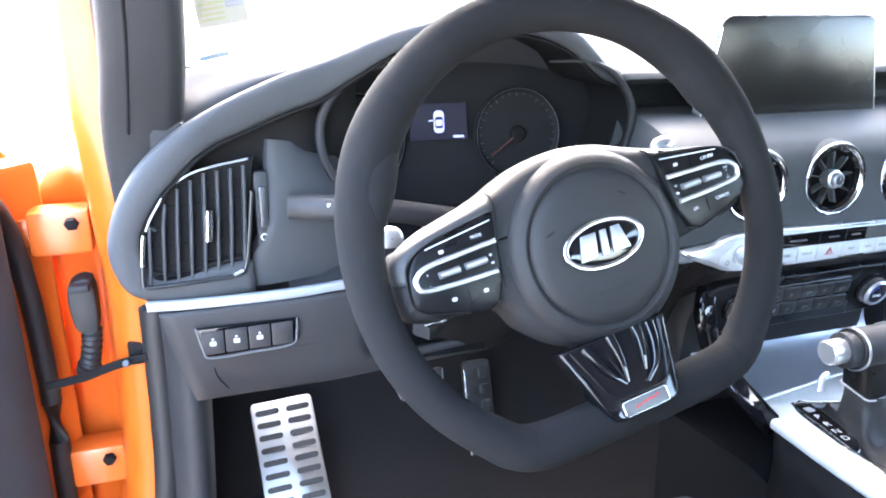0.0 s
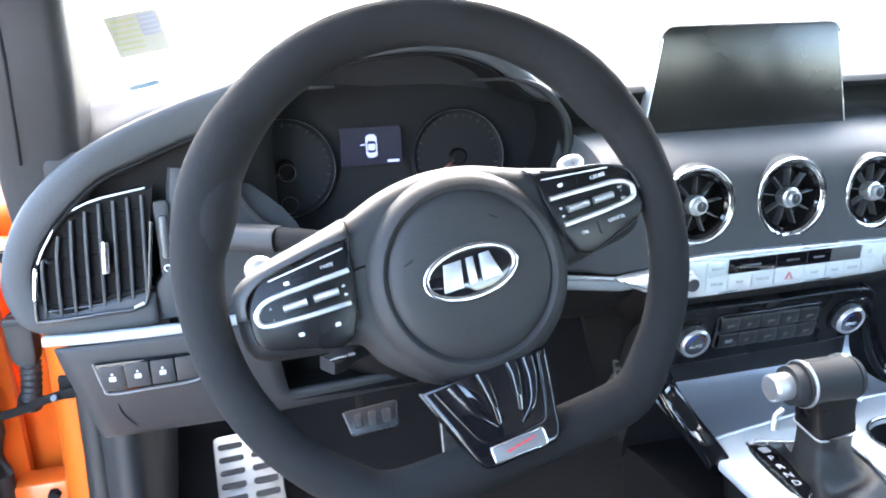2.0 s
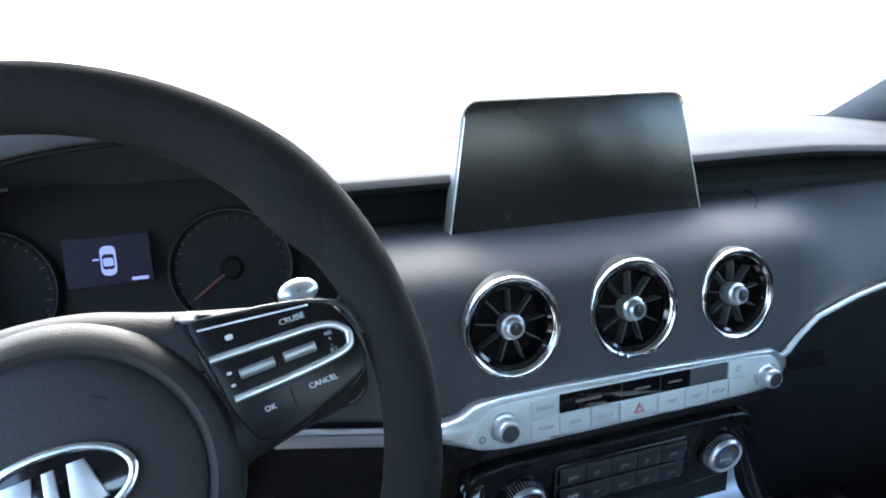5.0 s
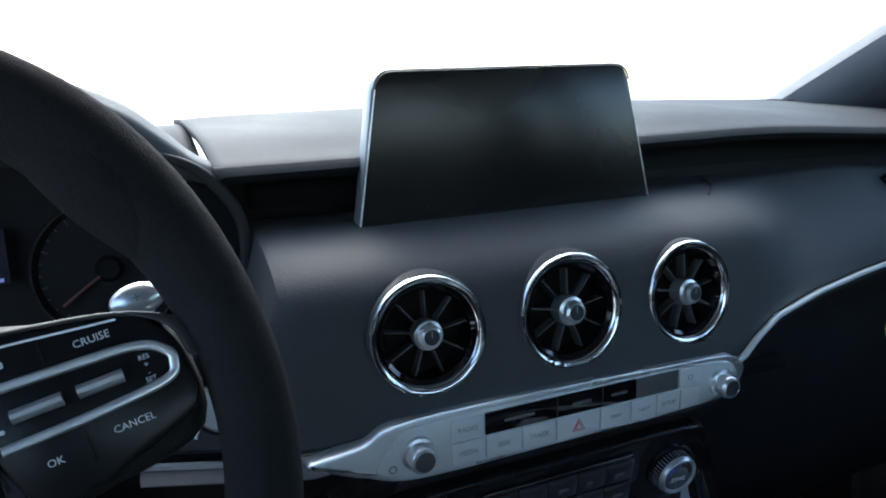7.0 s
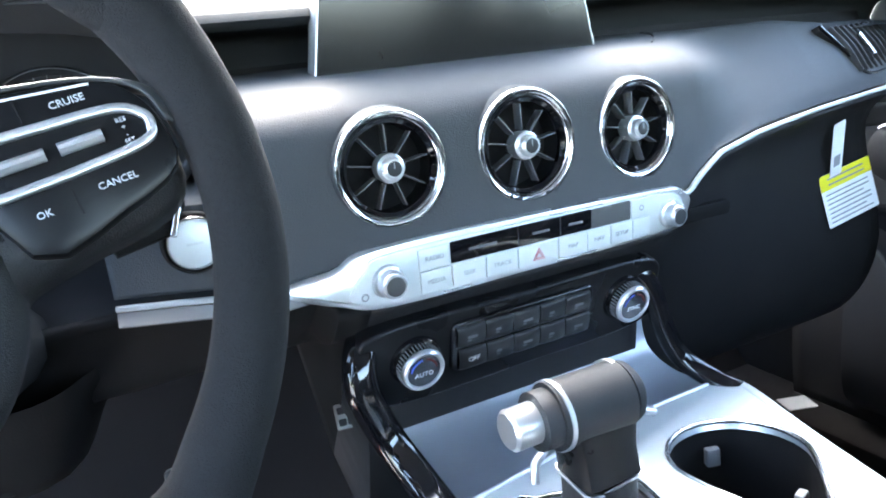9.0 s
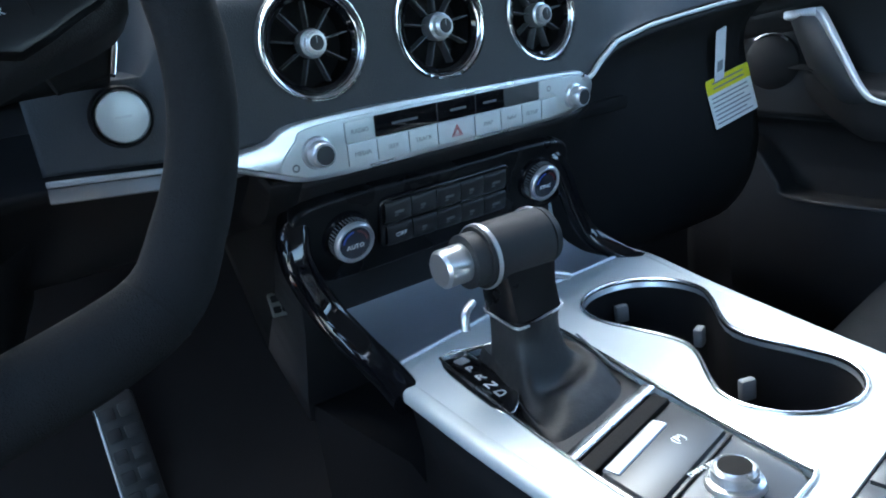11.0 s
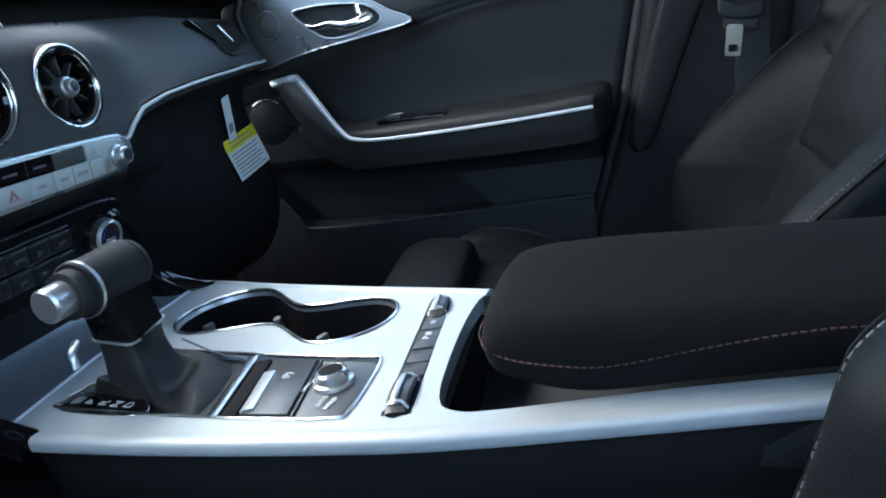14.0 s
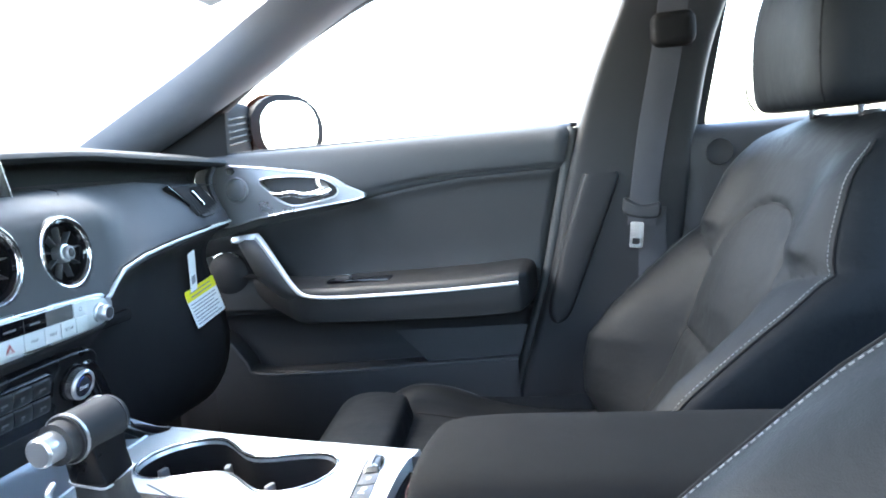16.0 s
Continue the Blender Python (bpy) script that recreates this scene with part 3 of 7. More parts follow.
# Inner rows of the same brow, blackened to stand for the shade beneath it.
solid(part("brow_shade", grid([r[:9] for r in rows]), MATT, dash, "inner side of the brow, coloured black for its shade"), 0.003)

# ---------------------------------------------------------------- instruments
clu = thing("instrument_cluster", "dark instrument cluster with a lit blue display", "instrument cluster")
part("back_panel", prism([(p[0], p[1]) for p in curve_points([(-0.24, -0.10), (0.22, -0.10), (0.238, 0.0), (0.20, 0.07), (0.10, 0.105), (0.0, 0.110), (-0.09, 0.098), (-0.17, 0.068), (-0.225, 0.02)], 4, True)], -0.004, 0.0), DIAL, clu, m=facing(-0.412, 0.215, 0.885, 8))
for cx, nm in ((-0.516, "speedometer"), (-0.309, "rev_counter")):
    g = part(nm, lathe([(0.0, 0.0), (0.052, 0.0), (0.054, 0.004), (0.057, 0.006), (0.0585, 0.004), (0.0585, -0.004)], 48), DIAL, clu, "black gauge with a thin metal ring", m=facing(cx, 0.207, 0.884, 8))
    part("ring", lathe([(0.0555, 0.0045), (0.0565, 0.0062), (0.0575, 0.0045), (0.0565, 0.003), (0.0555, 0.0045)], 64), FAINTER, g, m=facing(cx, 0.207, 0.884, 8))
    for k in range(25):
        a = radians(225 - 270 * k / 24)
        r1 = 0.049 if k % 3 else 0.047
        b = box(r1, -0.0004, 0.0008, 0.0515, 0.0004, 0.0014, 0)
        b.transform(pose(0, 0, 0, 0, 0, math.degrees(a)))
        part("tick", b, FAINT, g, smooth=False, m=facing(cx, 0.207, 0.884, 8))
    part("hub", lathe([(0, 0.006), (0.008, 0.006), (0.011, 0.002), (0.011, 0.0)], 24), MATT, g, m=facing(cx, 0.207, 0.884, 8))
    b = box(-0.002, -0.0012, 0.003, 0.045, 0.0012, 0.0045, 0.0003)
    b.transform(pose(0, 0, 0, 0, 0, 215))
    part("needle", b, NEEDLE, g, "red needle", m=facing(cx, 0.207, 0.884, 8))
for cz, cx in ((0.880, -0.517), (0.842, -0.517)):
    part("sub_dial", lathe([(0.0092, 0.0), (0.0097, 0.001), (0.0102, 0.0), (0.0092, 0.0)], 24), FAINTER, clu, m=facing(cx + 0.002, 0.200, cz, 8))
DM = facing(-0.4155, 0.205, 0.904, 8)
part("display", prism(rounded(-0.036, -0.022, 0.036, 0.022, 0.002), 0, 0.002), BLUE, clu, "dark blue lit display", m=DM)
for pts in (rounded(-0.0066, -0.0135, 0.0066, 0.0135, 0.005),):
    car = part("car_icon", prism(pts, 0.0022, 0.0026), ICON, clu, "pale blue car symbol", m=DM)
    part("car_glass", prism(rounded(-0.005, -0.0078, 0.005, 0.006, 0.0026), 0.0027, 0.003), BLUE, clu, m=DM)
    part("car_roof", prism(rounded(-0.0042, -0.005, 0.0042, 0.0026, 0.0016), 0.0031, 0.0034), ICON, clu, m=DM)
    part("door_mark", prism(rounded(-0.013, 0.001, -0.0075, 0.0026, 0.0005), 0.0022, 0.0026), ICON, clu, m=DM)
part("readout", prism(rounded(0.018, -0.020, 0.032, -0.017, 0.0005), 0.0022, 0.0026), ICON, clu, m=DM)
for s in (1, -1):
    ring_ = [(x if s > 0 else -0.789 - x, 0.10, z) for x, z in ((-0.323, 0.981), (-0.277, 0.980), (-0.248, 0.971), (-0.228, 0.954), (-0.214, 0.930), (-0.212, 0.904), (-0.220, 0.877), (-0.240, 0.850), (-0.27, 0.832))]
    ring_ = curve_points(ring_, 5)
    part("bezel", sweep(ring_, bar(0.009, 0.008, 0.4), up=(0, 1, 0), scale=lambda t: 0.25 + 0.75 * min(1, 3 * t)), SPOKE, clu, "grey curved bezel")
    part("hood", grid([[p + np.array((0, 0.002, 0)), p + np.array((s * 0.004, 0.05, 0.0)), p + np.array((s * 0.008, 0.115, 0.0))] for p in ring_[9:]]), MATT, clu, "black inner hood")
part("shelf", smooth_grid([[(x, 0.22, 0.805), (x, 0.14, 0.787), (x, 0.09, 0.772), (x, 0.075, 0.75)] for x in (-0.62, -0.5, -0.41, -0.3, -0.2)], 4, 4), LOWER, clu)

# steering column shroud and stalks
col = thing("steering_column", "grey plastic steering column shroud with stalks", "steering column")
sh = []
for y, w, h, z in ((0.14, 0.075, 0.046, 0.742), (0.02, 0.07, 0.045, 0.782), (-0.07, 0.06, 0.042, 0.815), (-0.11, 0.055, 0.04, 0.83)):
    sh.append([(-0.415 + w * math.cos(a), y, z + h * math.sin(a)) for a in np.linspace(0, 2 * math.pi, 20, endpoint=False)])
part("shroud", grid(sh, close_v=True, caps=True), LOWER, col)
part("boot", smooth_grid([[(-0.50, 0.03, 0.75), (-0.44, 0.03, 0.735), (-0.36, 0.03, 0.735), (-0.32, 0.03, 0.75)], [(-0.50, 0.12, 0.70), (-0.44, 0.10, 0.65), (-0.36, 0.10, 0.65), (-0.32, 0.12, 0.70)], [(-0.5, 0.2, 0.66), (-0.44, 0.2, 0.6), (-0.36, 0.2, 0.6), (-0.32, 0.2, 0.66)]], 4, 4), MATT, col)
st = part("stalk", sweep([(-0.46, -0.02, 0.845), (-0.51, 0.0, 0.852), (-0.535, 0.015, 0.853)], oval(0.011, n=14), n=5), MATT, col, "black indicator stalk")
part("stalk_end", sweep([(-0.535, 0.015, 0.853), (-0.56, 0.03, 0.853), (-0.60, 0.05, 0.853), (-0.618, 0.055, 0.853)], bar(0.03, 0.022, 0.4), n=4), HARD, st)
part("marking", box(-0.585, 0.026, 0.857, -0.565, 0.028, 0.860, 0), MARK, st, smooth=False)
part("stalk", sweep([(-0.37, -0.02, 0.845), (-0.31, 0.01, 0.85), (-0.25, 0.03, 0.85)], oval(0.010, n=14), n=5), MATT, col, "black wiper stalk")
tl = part("tilt_lever", sweep([(-0.455, 0.06, 0.716), (-0.480, 0.02, 0.728), (-0.492, 0.0, 0.730), (-0.503, -0.008, 0.731)], bar(0.022, 0.013, 0.15, 3), n=4), LOWER, col, "column tilt lever")
part("lever_edge", sweep([(-0.476, -0.003, 0.7375), (-0.500, -0.012, 0.7385)], bar(0.004, 0.002, 0.4)), KNOB, tl)

# ---------------------------------------------------------------- steering wheel
WHEEL = axes((-0.420, -0.166, 0.8775), (1, 0, 0), (0, -0.934, 0.358)) @ pose(0, 0, 0, 0, 0, 12.3)
HUB = WHEEL @ pose(0.004, -0.0150, 0.0050)
sw = thing("steering_wheel", "black suede flat-bottomed steering wheel with silver button frames", "steering wheel")


def rim_point(a, r=0.1725):
    x, y = r * math.cos(a), r * math.sin(a)
    floor_y = -0.147
    if y < -0.125:
        y = -0.125 + (floor_y + 0.125) * math.tanh((y + 0.125) / (floor_y + 0.125) * 1.25) / math.tanh(1.9)
    return np.array((x, y, 0.0))


ring = [rim_point(a) * (1 + 0.008 * (math.exp(-((math.degrees(a) - 340) / 26) ** 2) + math.exp(-((math.degrees(a) - 200) / 26) ** 2) + math.exp(-((math.degrees(a) + 20) / 26) ** 2))) + np.array((-0.001, 0.001, -0.003)) for a in np.linspace(0, 2 * math.pi, 128, endpoint=False)]


def rim_fat(i):
    a = math.degrees(2 * math.pi * i)
    g = 1.0
    for c in (35, 145):
        g += 0.13 * math.exp(-((a - c) / 14) ** 2)
    for c in (-20, 200, 340):
        g -= 0.15 * math.exp(-((a - c) / 32) ** 4)
    return g


part("rim", sweep(ring, oval(0.0178, 0.0180, 20), closed=True, up=(0, 0, 1), scale=rim_fat), SUEDE, sw, "black suede rim", m=WHEEL)
for a in (48, 132, 236, 304):
    k = round(a * 128 / 360)
    c, t = ring[k], ring[k + 1] - ring[k - 1]
    t = t / np.linalg.norm(t)
    g = rim_fat(k / 127)
    part("rim_seam", sweep([c - t * 0.0007, c + t * 0.0007], oval(0.01795 * g, 0.01815 * g, 20), up=(0, 0, 1)), MATT, sw, m=WHEEL)

for mid in (28, 152):
    arc = [rim_point(radians(mid - 17 + 34 * k / 16), 0.1665) + np.array((-0.001, 0.001, -0.001)) for k in range(17)]
    part("thumb_grip", sweep(arc, oval(0.0165, 0.0175, 18), up=(0, 0, 1), scale=lambda t: 0.25 + 0.80 * math.sin(math.pi * (0.02 + 0.96 * t))), SUEDE, sw, m=WHEEL)

# spokes: one moulded yoke behind the airbag cover
yoke = curve_points([(-0.152, 0.020), (-0.128, 0.030), (-0.072, 0.047), (-0.035, 0.060), (0, 0.0645), (0.035, 0.060), (0.072, 0.047), (0.128, 0.030), (0.152, 0.020), (0.152, -0.024), (0.105, -0.034), (0.080, -0.040), (0.066, -0.062), (0.03, -0.088), (-0.03, -0.088), (-0.066, -0.062), (-0.080, -0.040), (-0.105, -0.034), (-0.152, -0.024)], 5, True)
part("yoke", prism([(p[0], p[1]) for p in yoke], -0.035, 0.0, 0.016, 5), SPOKE, sw, "dark grey moulded spokes", m=WHEEL)
part("airbag_cover", lathe([(0.0, 0.0105), (0.02, 0.0102), (0.038, 0.0090), (0.050, 0.0070), (0.0570, 0.0045), (0.0592, 0.0024), (0.0602, 0.0012), (0.0612, 0.0024), (0.064, 0.0040), (0.069, 0.0020), (0.075, -0.0050), (0.078, -0.018), (0.078, -0.028)], 80), SPOKE, sw, "round grained airbag cover", m=HUB @ pose(0.003, -0.002, 0.0))
part("airbag_mark", sweep([(-0.043, 0.018, 0.0095), (-0.036, 0.02, 0.0098)], bar(0.001, 0.0006)), MATT, sw, m=HUB)
part("airbag_mark", sweep([(0.026, 0.034, 0.009), (0.032, 0.030, 0.009)], bar(0.001, 0.0006)), MATT, sw, m=HUB)
part("airbag_mark", prism(rounded(-0.018, -0.038, 0.016, -0.035, 0.001), 0.0094, 0.0100), SPOKE, sw, m=HUB)
# oval emblem as plain shapes
em = part("emblem", prism([(0.0345 * math.cos(a), 0.0180 * math.sin(a)) for a in np.linspace(0, 2 * math.pi, 40, endpoint=False)], 0.008, 0.0115, 0.0008), GLOSS, sw, "black oval emblem with chrome edge", m=HUB)
part("emblem_edge", sweep([(0.0335 * math.cos(a), 0.0172 * math.sin(a), 0.0118) for a in np.linspace(0, 2 * math.pi, 48, endpoint=False)], bar(0.0042, 0.003, 0.4), closed=True), CHROME, em, m=HUB)
for shape in (((-0.023, -0.009), (-0.009, -0.009), (-0.005, 0.010), (-0.018, 0.010)), ((-0.004, -0.009), (0.002, -0.009), (0.004, 0.010), (-0.001, 0.010)), ((0.006, -0.009), (0.021, -0.009), (0.016, 0.010), (0.009, 0.010))):
    part("emblem_bar", prism(shape, 0.0115, 0.0135, 0.0006), mat("emblem_satin", (0.42, 0.43, 0.45), 0.38, 0.8, vary=0.1), em, m=HUB)

# button pods
for s in (-1, 1):
    PODM = WHEEL @ pose(0.0065, 0.0028, 0) if s > 0 else WHEEL
    out = [(s * x, y) for x, y in ((0.070, 0.033), (0.100, 0.029), (0.131, 0.024), (0.143, 0.013), (0.147, 0.000), (0.145, -0.018), (0.120, -0.028), (0.084, -0.031))]
    pod = part("button_pod", prism([(p[0], p[1]) for p in curve_points(out, 3, True)], -0.004, 0.0045, 0.003), POD, sw, "gloss black button pod", m=PODM)
    fr = [(s * x, y, 0.0055) for x, y in ((0.075, 0.0130), (0.105, 0.0120), (0.131, 0.0105), (0.1405, 0.0055), (0.142, 0.000), (0.137, -0.0055), (0.110, -0.0078), (0.080, -0.0085))]
    part("silver_frame", sweep(fr, bar(0.0038, 0.0034, 0.35), n=5), KNOB, pod, "satin chrome button frame", m=PODM)
    cap = [[(s * 0.068, 0.0350, 0.0040), (s * 0.067, 0.0400, 0.0025), (s * 0.066, 0.0450, -0.0020), (s * 0.066, 0.0490, -0.010)],
           [(s * 0.098, 0.0310, 0.0045), (s * 0.097, 0.0355, 0.0030), (s * 0.097, 0.0390, -0.0020), (s * 0.097, 0.0420, -0.010)],
           [(s * 0.128, 0.0255, 0.0045), (s * 0.130, 0.0290, 0.0030), (s * 0.131, 0.0315, -0.0020), (s * 0.132, 0.0340, -0.010)],
           [(s * 0.144, 0.0160, 0.0040), (s * 0.148, 0.0190, 0.0020), (s * 0.151, 0.0210, -0.0020), (s * 0.152, 0.0220, -0.010)],
           [(s * 0.148, 0.0020, 0.0035), (s * 0.152, 0.0030, 0.0010), (s * 0.154, 0.0040, -0.0030), (s * 0.154, 0.0040, -0.010)]]
    if s > 0:
        cap = [[(x, y - d, z) for (x, y, z), d in zip(row, (0.0012, 0.0045, 0.0075, 0.0095))] for row in cap]
    solid(part("pod_cap", smooth_grid(cap, 4, 4), PODCAP, pod, "pale grey satin cap over the buttons", m=PODM), 0.0015, 0)
    part("cap_seam", sweep([(s * 0.0665, 0.0490 - 0.008 * (s > 0), -0.0085), (s * 0.0660, 0.0450 - 0.0065 * (s > 0), -0.0005), (s * 0.0668, 0.0400 - 0.0045 * (s > 0), 0.0035), (s * 0.068, 0.0340, 0.0046), (s * 0.074, 0.010, 0.0046), (s * 0.078, -0.022, 0.0044)], oval(0.0007, n=6), n=4), MATT, pod, m=PODM)
    part("seam", sweep([(s * 0.074, 0.0285, 0.0047), (s * 0.128, 0.0225, 0.0047)], bar(0.0009, 0.0008)), SATIN, pod, m=PODM)
    for x0, x1 in ((0.086, 0.103), (0.108, 0.124)):
        part("roller", sweep([(s * x0, 0.0018, 0.0060), (s * x1, 0.0018, 0.0060)], oval(0.0026, 0.0032, 10)), KNOB, pod, "chrome roller switch", m=PODM)
    for x, y, w in ((0.101, 0.0205, 0.0008), (0.106, -0.0185, 0.0008)):
        part("gap", box(s * x - w / 2, y - 0.005, 0.0044, s * x + w / 2, y + 0.005, 0.005, 0), MATT, pod, smooth=False, m=PODM)
for text, x, y, size in (("CRUISE", 0.118, 0.0185, 0.0056), ("RES", 0.1325, 0.0055, 0.0036), ("+", 0.1325, 0.0025, 0.004), ("SET", 0.1325, -0.0032, 0.0036), ("-", 0.1325, -0.0006, 0.004), ("CANCEL", 0.122, -0.0160, 0.0054), ("OK", 0.094, -0.0185, 0.0054), ("MODE", -0.088, 0.0205, 0.0044), ("+", -0.132, 0.0045, 0.005), ("-", -0.132, -0.003, 0.005)):
    part("lettering", words(text, size * 0.72, 0.0002), PRINTED, sw, smooth=False, m=WHEEL @ pose(x + (0.0065 if x > 0 else 0), y + (0.0028 if x > 0 else 0), 0.0048))
for x, y in ((0.087, 0.0205), (-0.117, 0.0175), (-0.118, -0.018), (-0.093, -0.0195), (0.0815, 0.004), (0.0815, -0.002), (-0.0815, 0.004), (-0.0815, -0.002)):
    big = abs(y) > 0.015
    w = 0.0019 if big else 0.0011
    part("symbol", prism(rounded(x - w, y - w * 0.7, x + w, y + w * 0.7, w * 0.5), 0.0046, 0.005), PRINTED, sw, m=WHEEL @ pose(0.0065 if x > 0 else 0, 0.0028 if x > 0 else 0, 0))

# lower spoke, lying over the rim
LOW = WHEEL @ pose(0, -0.066, 0.0045, -11) @ pose(0, 0.066, 0)
low = [(-0.0555, -0.083), (0.0412, -0.083), (0.0395, -0.090), (0.0295, -0.138), (0.0265, -0.1445), (0.0215, -0.1475), (-0.026, -0.1475), (-0.031, -0.1455), (-0.0355, -0.139)]
ls = part("lower_spoke", prism(low, -0.016, 0.0, 0.003, 3), GLOSS, sw, "piano black lower spoke", m=LOW)
part("inner_edge", sweep([(-0.0465, -0.086, 0.0), (-0.0325, -0.118, 0.0004), (-0.026, -0.1285, 0.0006), (-0.016, -0.1315, 0.0006), (0.012, -0.1315, 0.0006), (0.021, -0.1285, 0.0006), (0.0255, -0.118, 0.0004), (0.0335, -0.086, 0.0)], bar(0.0022, 0.0022, 0.4), n=6), GLOSS, ls, m=LOW)
for pts in (((-0.034, -0.086), (-0.030, -0.097), (-0.023, -0.111), (-0.013, -0.1225)), ((-0.0115, -0.085), (-0.011, -0.096), (-0.0105, -0.108), (-0.011, -0.1215)), ((0.012, -0.085), (0.0115, -0.094), (0.009, -0.106), (0.0065, -0.118)), ((0.0245, -0.086), (0.022, -0.101), (0.016, -0.116), (0.005, -0.1265))):
    part("fin", sweep([(x, y, 0.0003 + 0.0025 * math.sin(math.pi * k / 3.3)) for k, (x, y) in enumerate(pts)], bar(0.0085, 0.0055, 0.45, 4), n=6, scale=lambda t: 1.0 - 0.65 * t), GLOSS, ls, m=LOW)
part("web", smooth_grid([[(-0.032, -0.086, 0.0006), (-0.022, -0.086, 0.0022), (-0.013, -0.086, 0.0006)], [(-0.028, -0.098, 0.0008), (-0.019, -0.098, 0.0028), (-0.012, -0.098, 0.0008)], [(-0.014, -0.120, 0.0006), (-0.013, -0.120, 0.0012), (-0.012, -0.120, 0.0006)]], 4, 4), GLOSS, ls, m=LOW)
bd = part("badge", prism(rounded(-0.0235, -0.1445, 0.0150, -0.1345, 0.002), 0.0, 0.0026, 0.0008), mat("badge_silver", (0.13, 0.135, 0.135), 0.45, 0.4, grain=0.1, size=1500, vary=0.1), ls, "silver badge with red marks", m=LOW)
part("badge_edge", sweep([(x, y, 0.0022) for x, y in rounded(-0.0240, -0.1450, 0.0155, -0.1340, 0.002)], bar(0.0012, 0.0016, 0.4), closed=True), CHROME, bd, m=LOW)
for x0, w, y0 in ((-0.0150, 0.0060, -0.1412), (-0.0085, 0.0050, -0.1402), (-0.0030, 0.0065, -0.1396), (0.0040, 0.0040, -0.1388)):
    part("badge_mark", prism([(x0, y0), (x0 + w, y0 + 0.0004), (x0 + w + 0.0012, y0 + 0.0021), (x0 + 0.0012, y0 + 0.0017)], 0.0026, 0.0029), REDMARK, bd, m=LOW)

# shift paddles
for s in (-1, 1):
    pd = part("paddle", prism([(s * x, y) for x, y in ((0.112, 0.026), (0.148, 0.034), (0.156, 0.0), (0.156, -0.014), (0.146, -0.030), (0.120, -0.030))], -0.075, -0.070, 0.0015), MATT, sw, "black shift paddle with silver tip", m=WHEEL)
    TIP = Matrix.Translation((-0.287, -0.070, 0.917) if s > 0 else (-0.555, -0.093, 0.859)) @ WHEEL.to_3x3().to_4x4()
    nub = lathe([(0.0, 0.0065), (0.004, 0.0062), (0.0075, 0.0050), (0.0098, 0.0030), (0.0105, 0.0), (0.0098, -0.0030), (0.006, -0.0055), (0.0, -0.006)], 28)
    nub.transform(Matrix.Diagonal((1.22, 0.80, 1, 1)) if s > 0 else Matrix.Diagonal((1.1, 1.0, 1, 1)))
    part("paddle_tip", nub, KNOB, pd, "rounded silver paddle tip", m=TIP)
    if s > 0:
        part("paddle_edge", sweep([(s * 0.157, 0.0, -0.071), (s * 0.157, -0.014, -0.071), (s * 0.147, -0.031, -0.071)], bar(0.003, 0.005, 0.3), n=3), CHROME, pd, m=WHEEL)
    part("paddle_mark", words("+" if s > 0 else "-", 0.008, 0.0003), INK, pd, smooth=False, m=TIP @ pose(0, 0, 0.0066))

# ---------------------------------------------------------------- screen
scr = thing("infotainment_screen", "dark switched-off free-standing infotainment screen with silver edge", "screen")
SM = facing(0.0055, 0.086, 0.966, 2)
def trap(w0, w1, h0, h1, r):
    pts = []
    for (x, y), (ax, ay), (bx, by) in (((w1, h1), (w0, h0), (-w1, h1)), ((-w1, h1), (w1, h1), (-w0, h0))):
        a = Vector((ax - x, ay - y)).normalized() * r
        b = Vector((bx - x, by - y)).normalized() * r
        p, q, c = Vector((x, y)) + a, Vector((x, y)) + b, Vector((x, y))
        for i in range(6):
            t = i / 5
            v = p * (1 - t) ** 2 + c * 2 * t * (1 - t) + q * t * t
            pts.append((v.x, v.y))
    return pts + [(-w0, h0), (w0, h0)]
part("housing", prism(trap(0.136, 0.1145, -0.058, 0.065, 0.014), -0.016, -0.001, 0.003), DARKTRIM, scr, "dark satin housing", m=SM)
part("edge_line", sweep([(x, y, 0.0002) for x, y in trap(0.1350, 0.1135, -0.0575, 0.0642, 0.0135)[:-2]], bar(0.0010, 0.0022, 0.4)), STRIPGREY, scr, "thin grey edge line", m=SM)
for sx in (-1, 1):
    part("edge_line", sweep([(sx * 0.1141, 0.050, 0.0002), (sx * 0.1350, -0.0575, 0.0002)], bar(0.0011, 0.0016, 0.4)), KNOB, scr, "thin silver edge line", m=SM)
part("glass", prism(trap(0.1335, 0.1120, -0.057, 0.0630, 0.0125), -0.001, 0.0012, 0.0008), SCREEN, scr, "black glossy glass", m=SM)
part("stand", box(-0.09, 0.09, 0.89, 0.09, 0.17, 0.925, 0.006), MATT, scr)

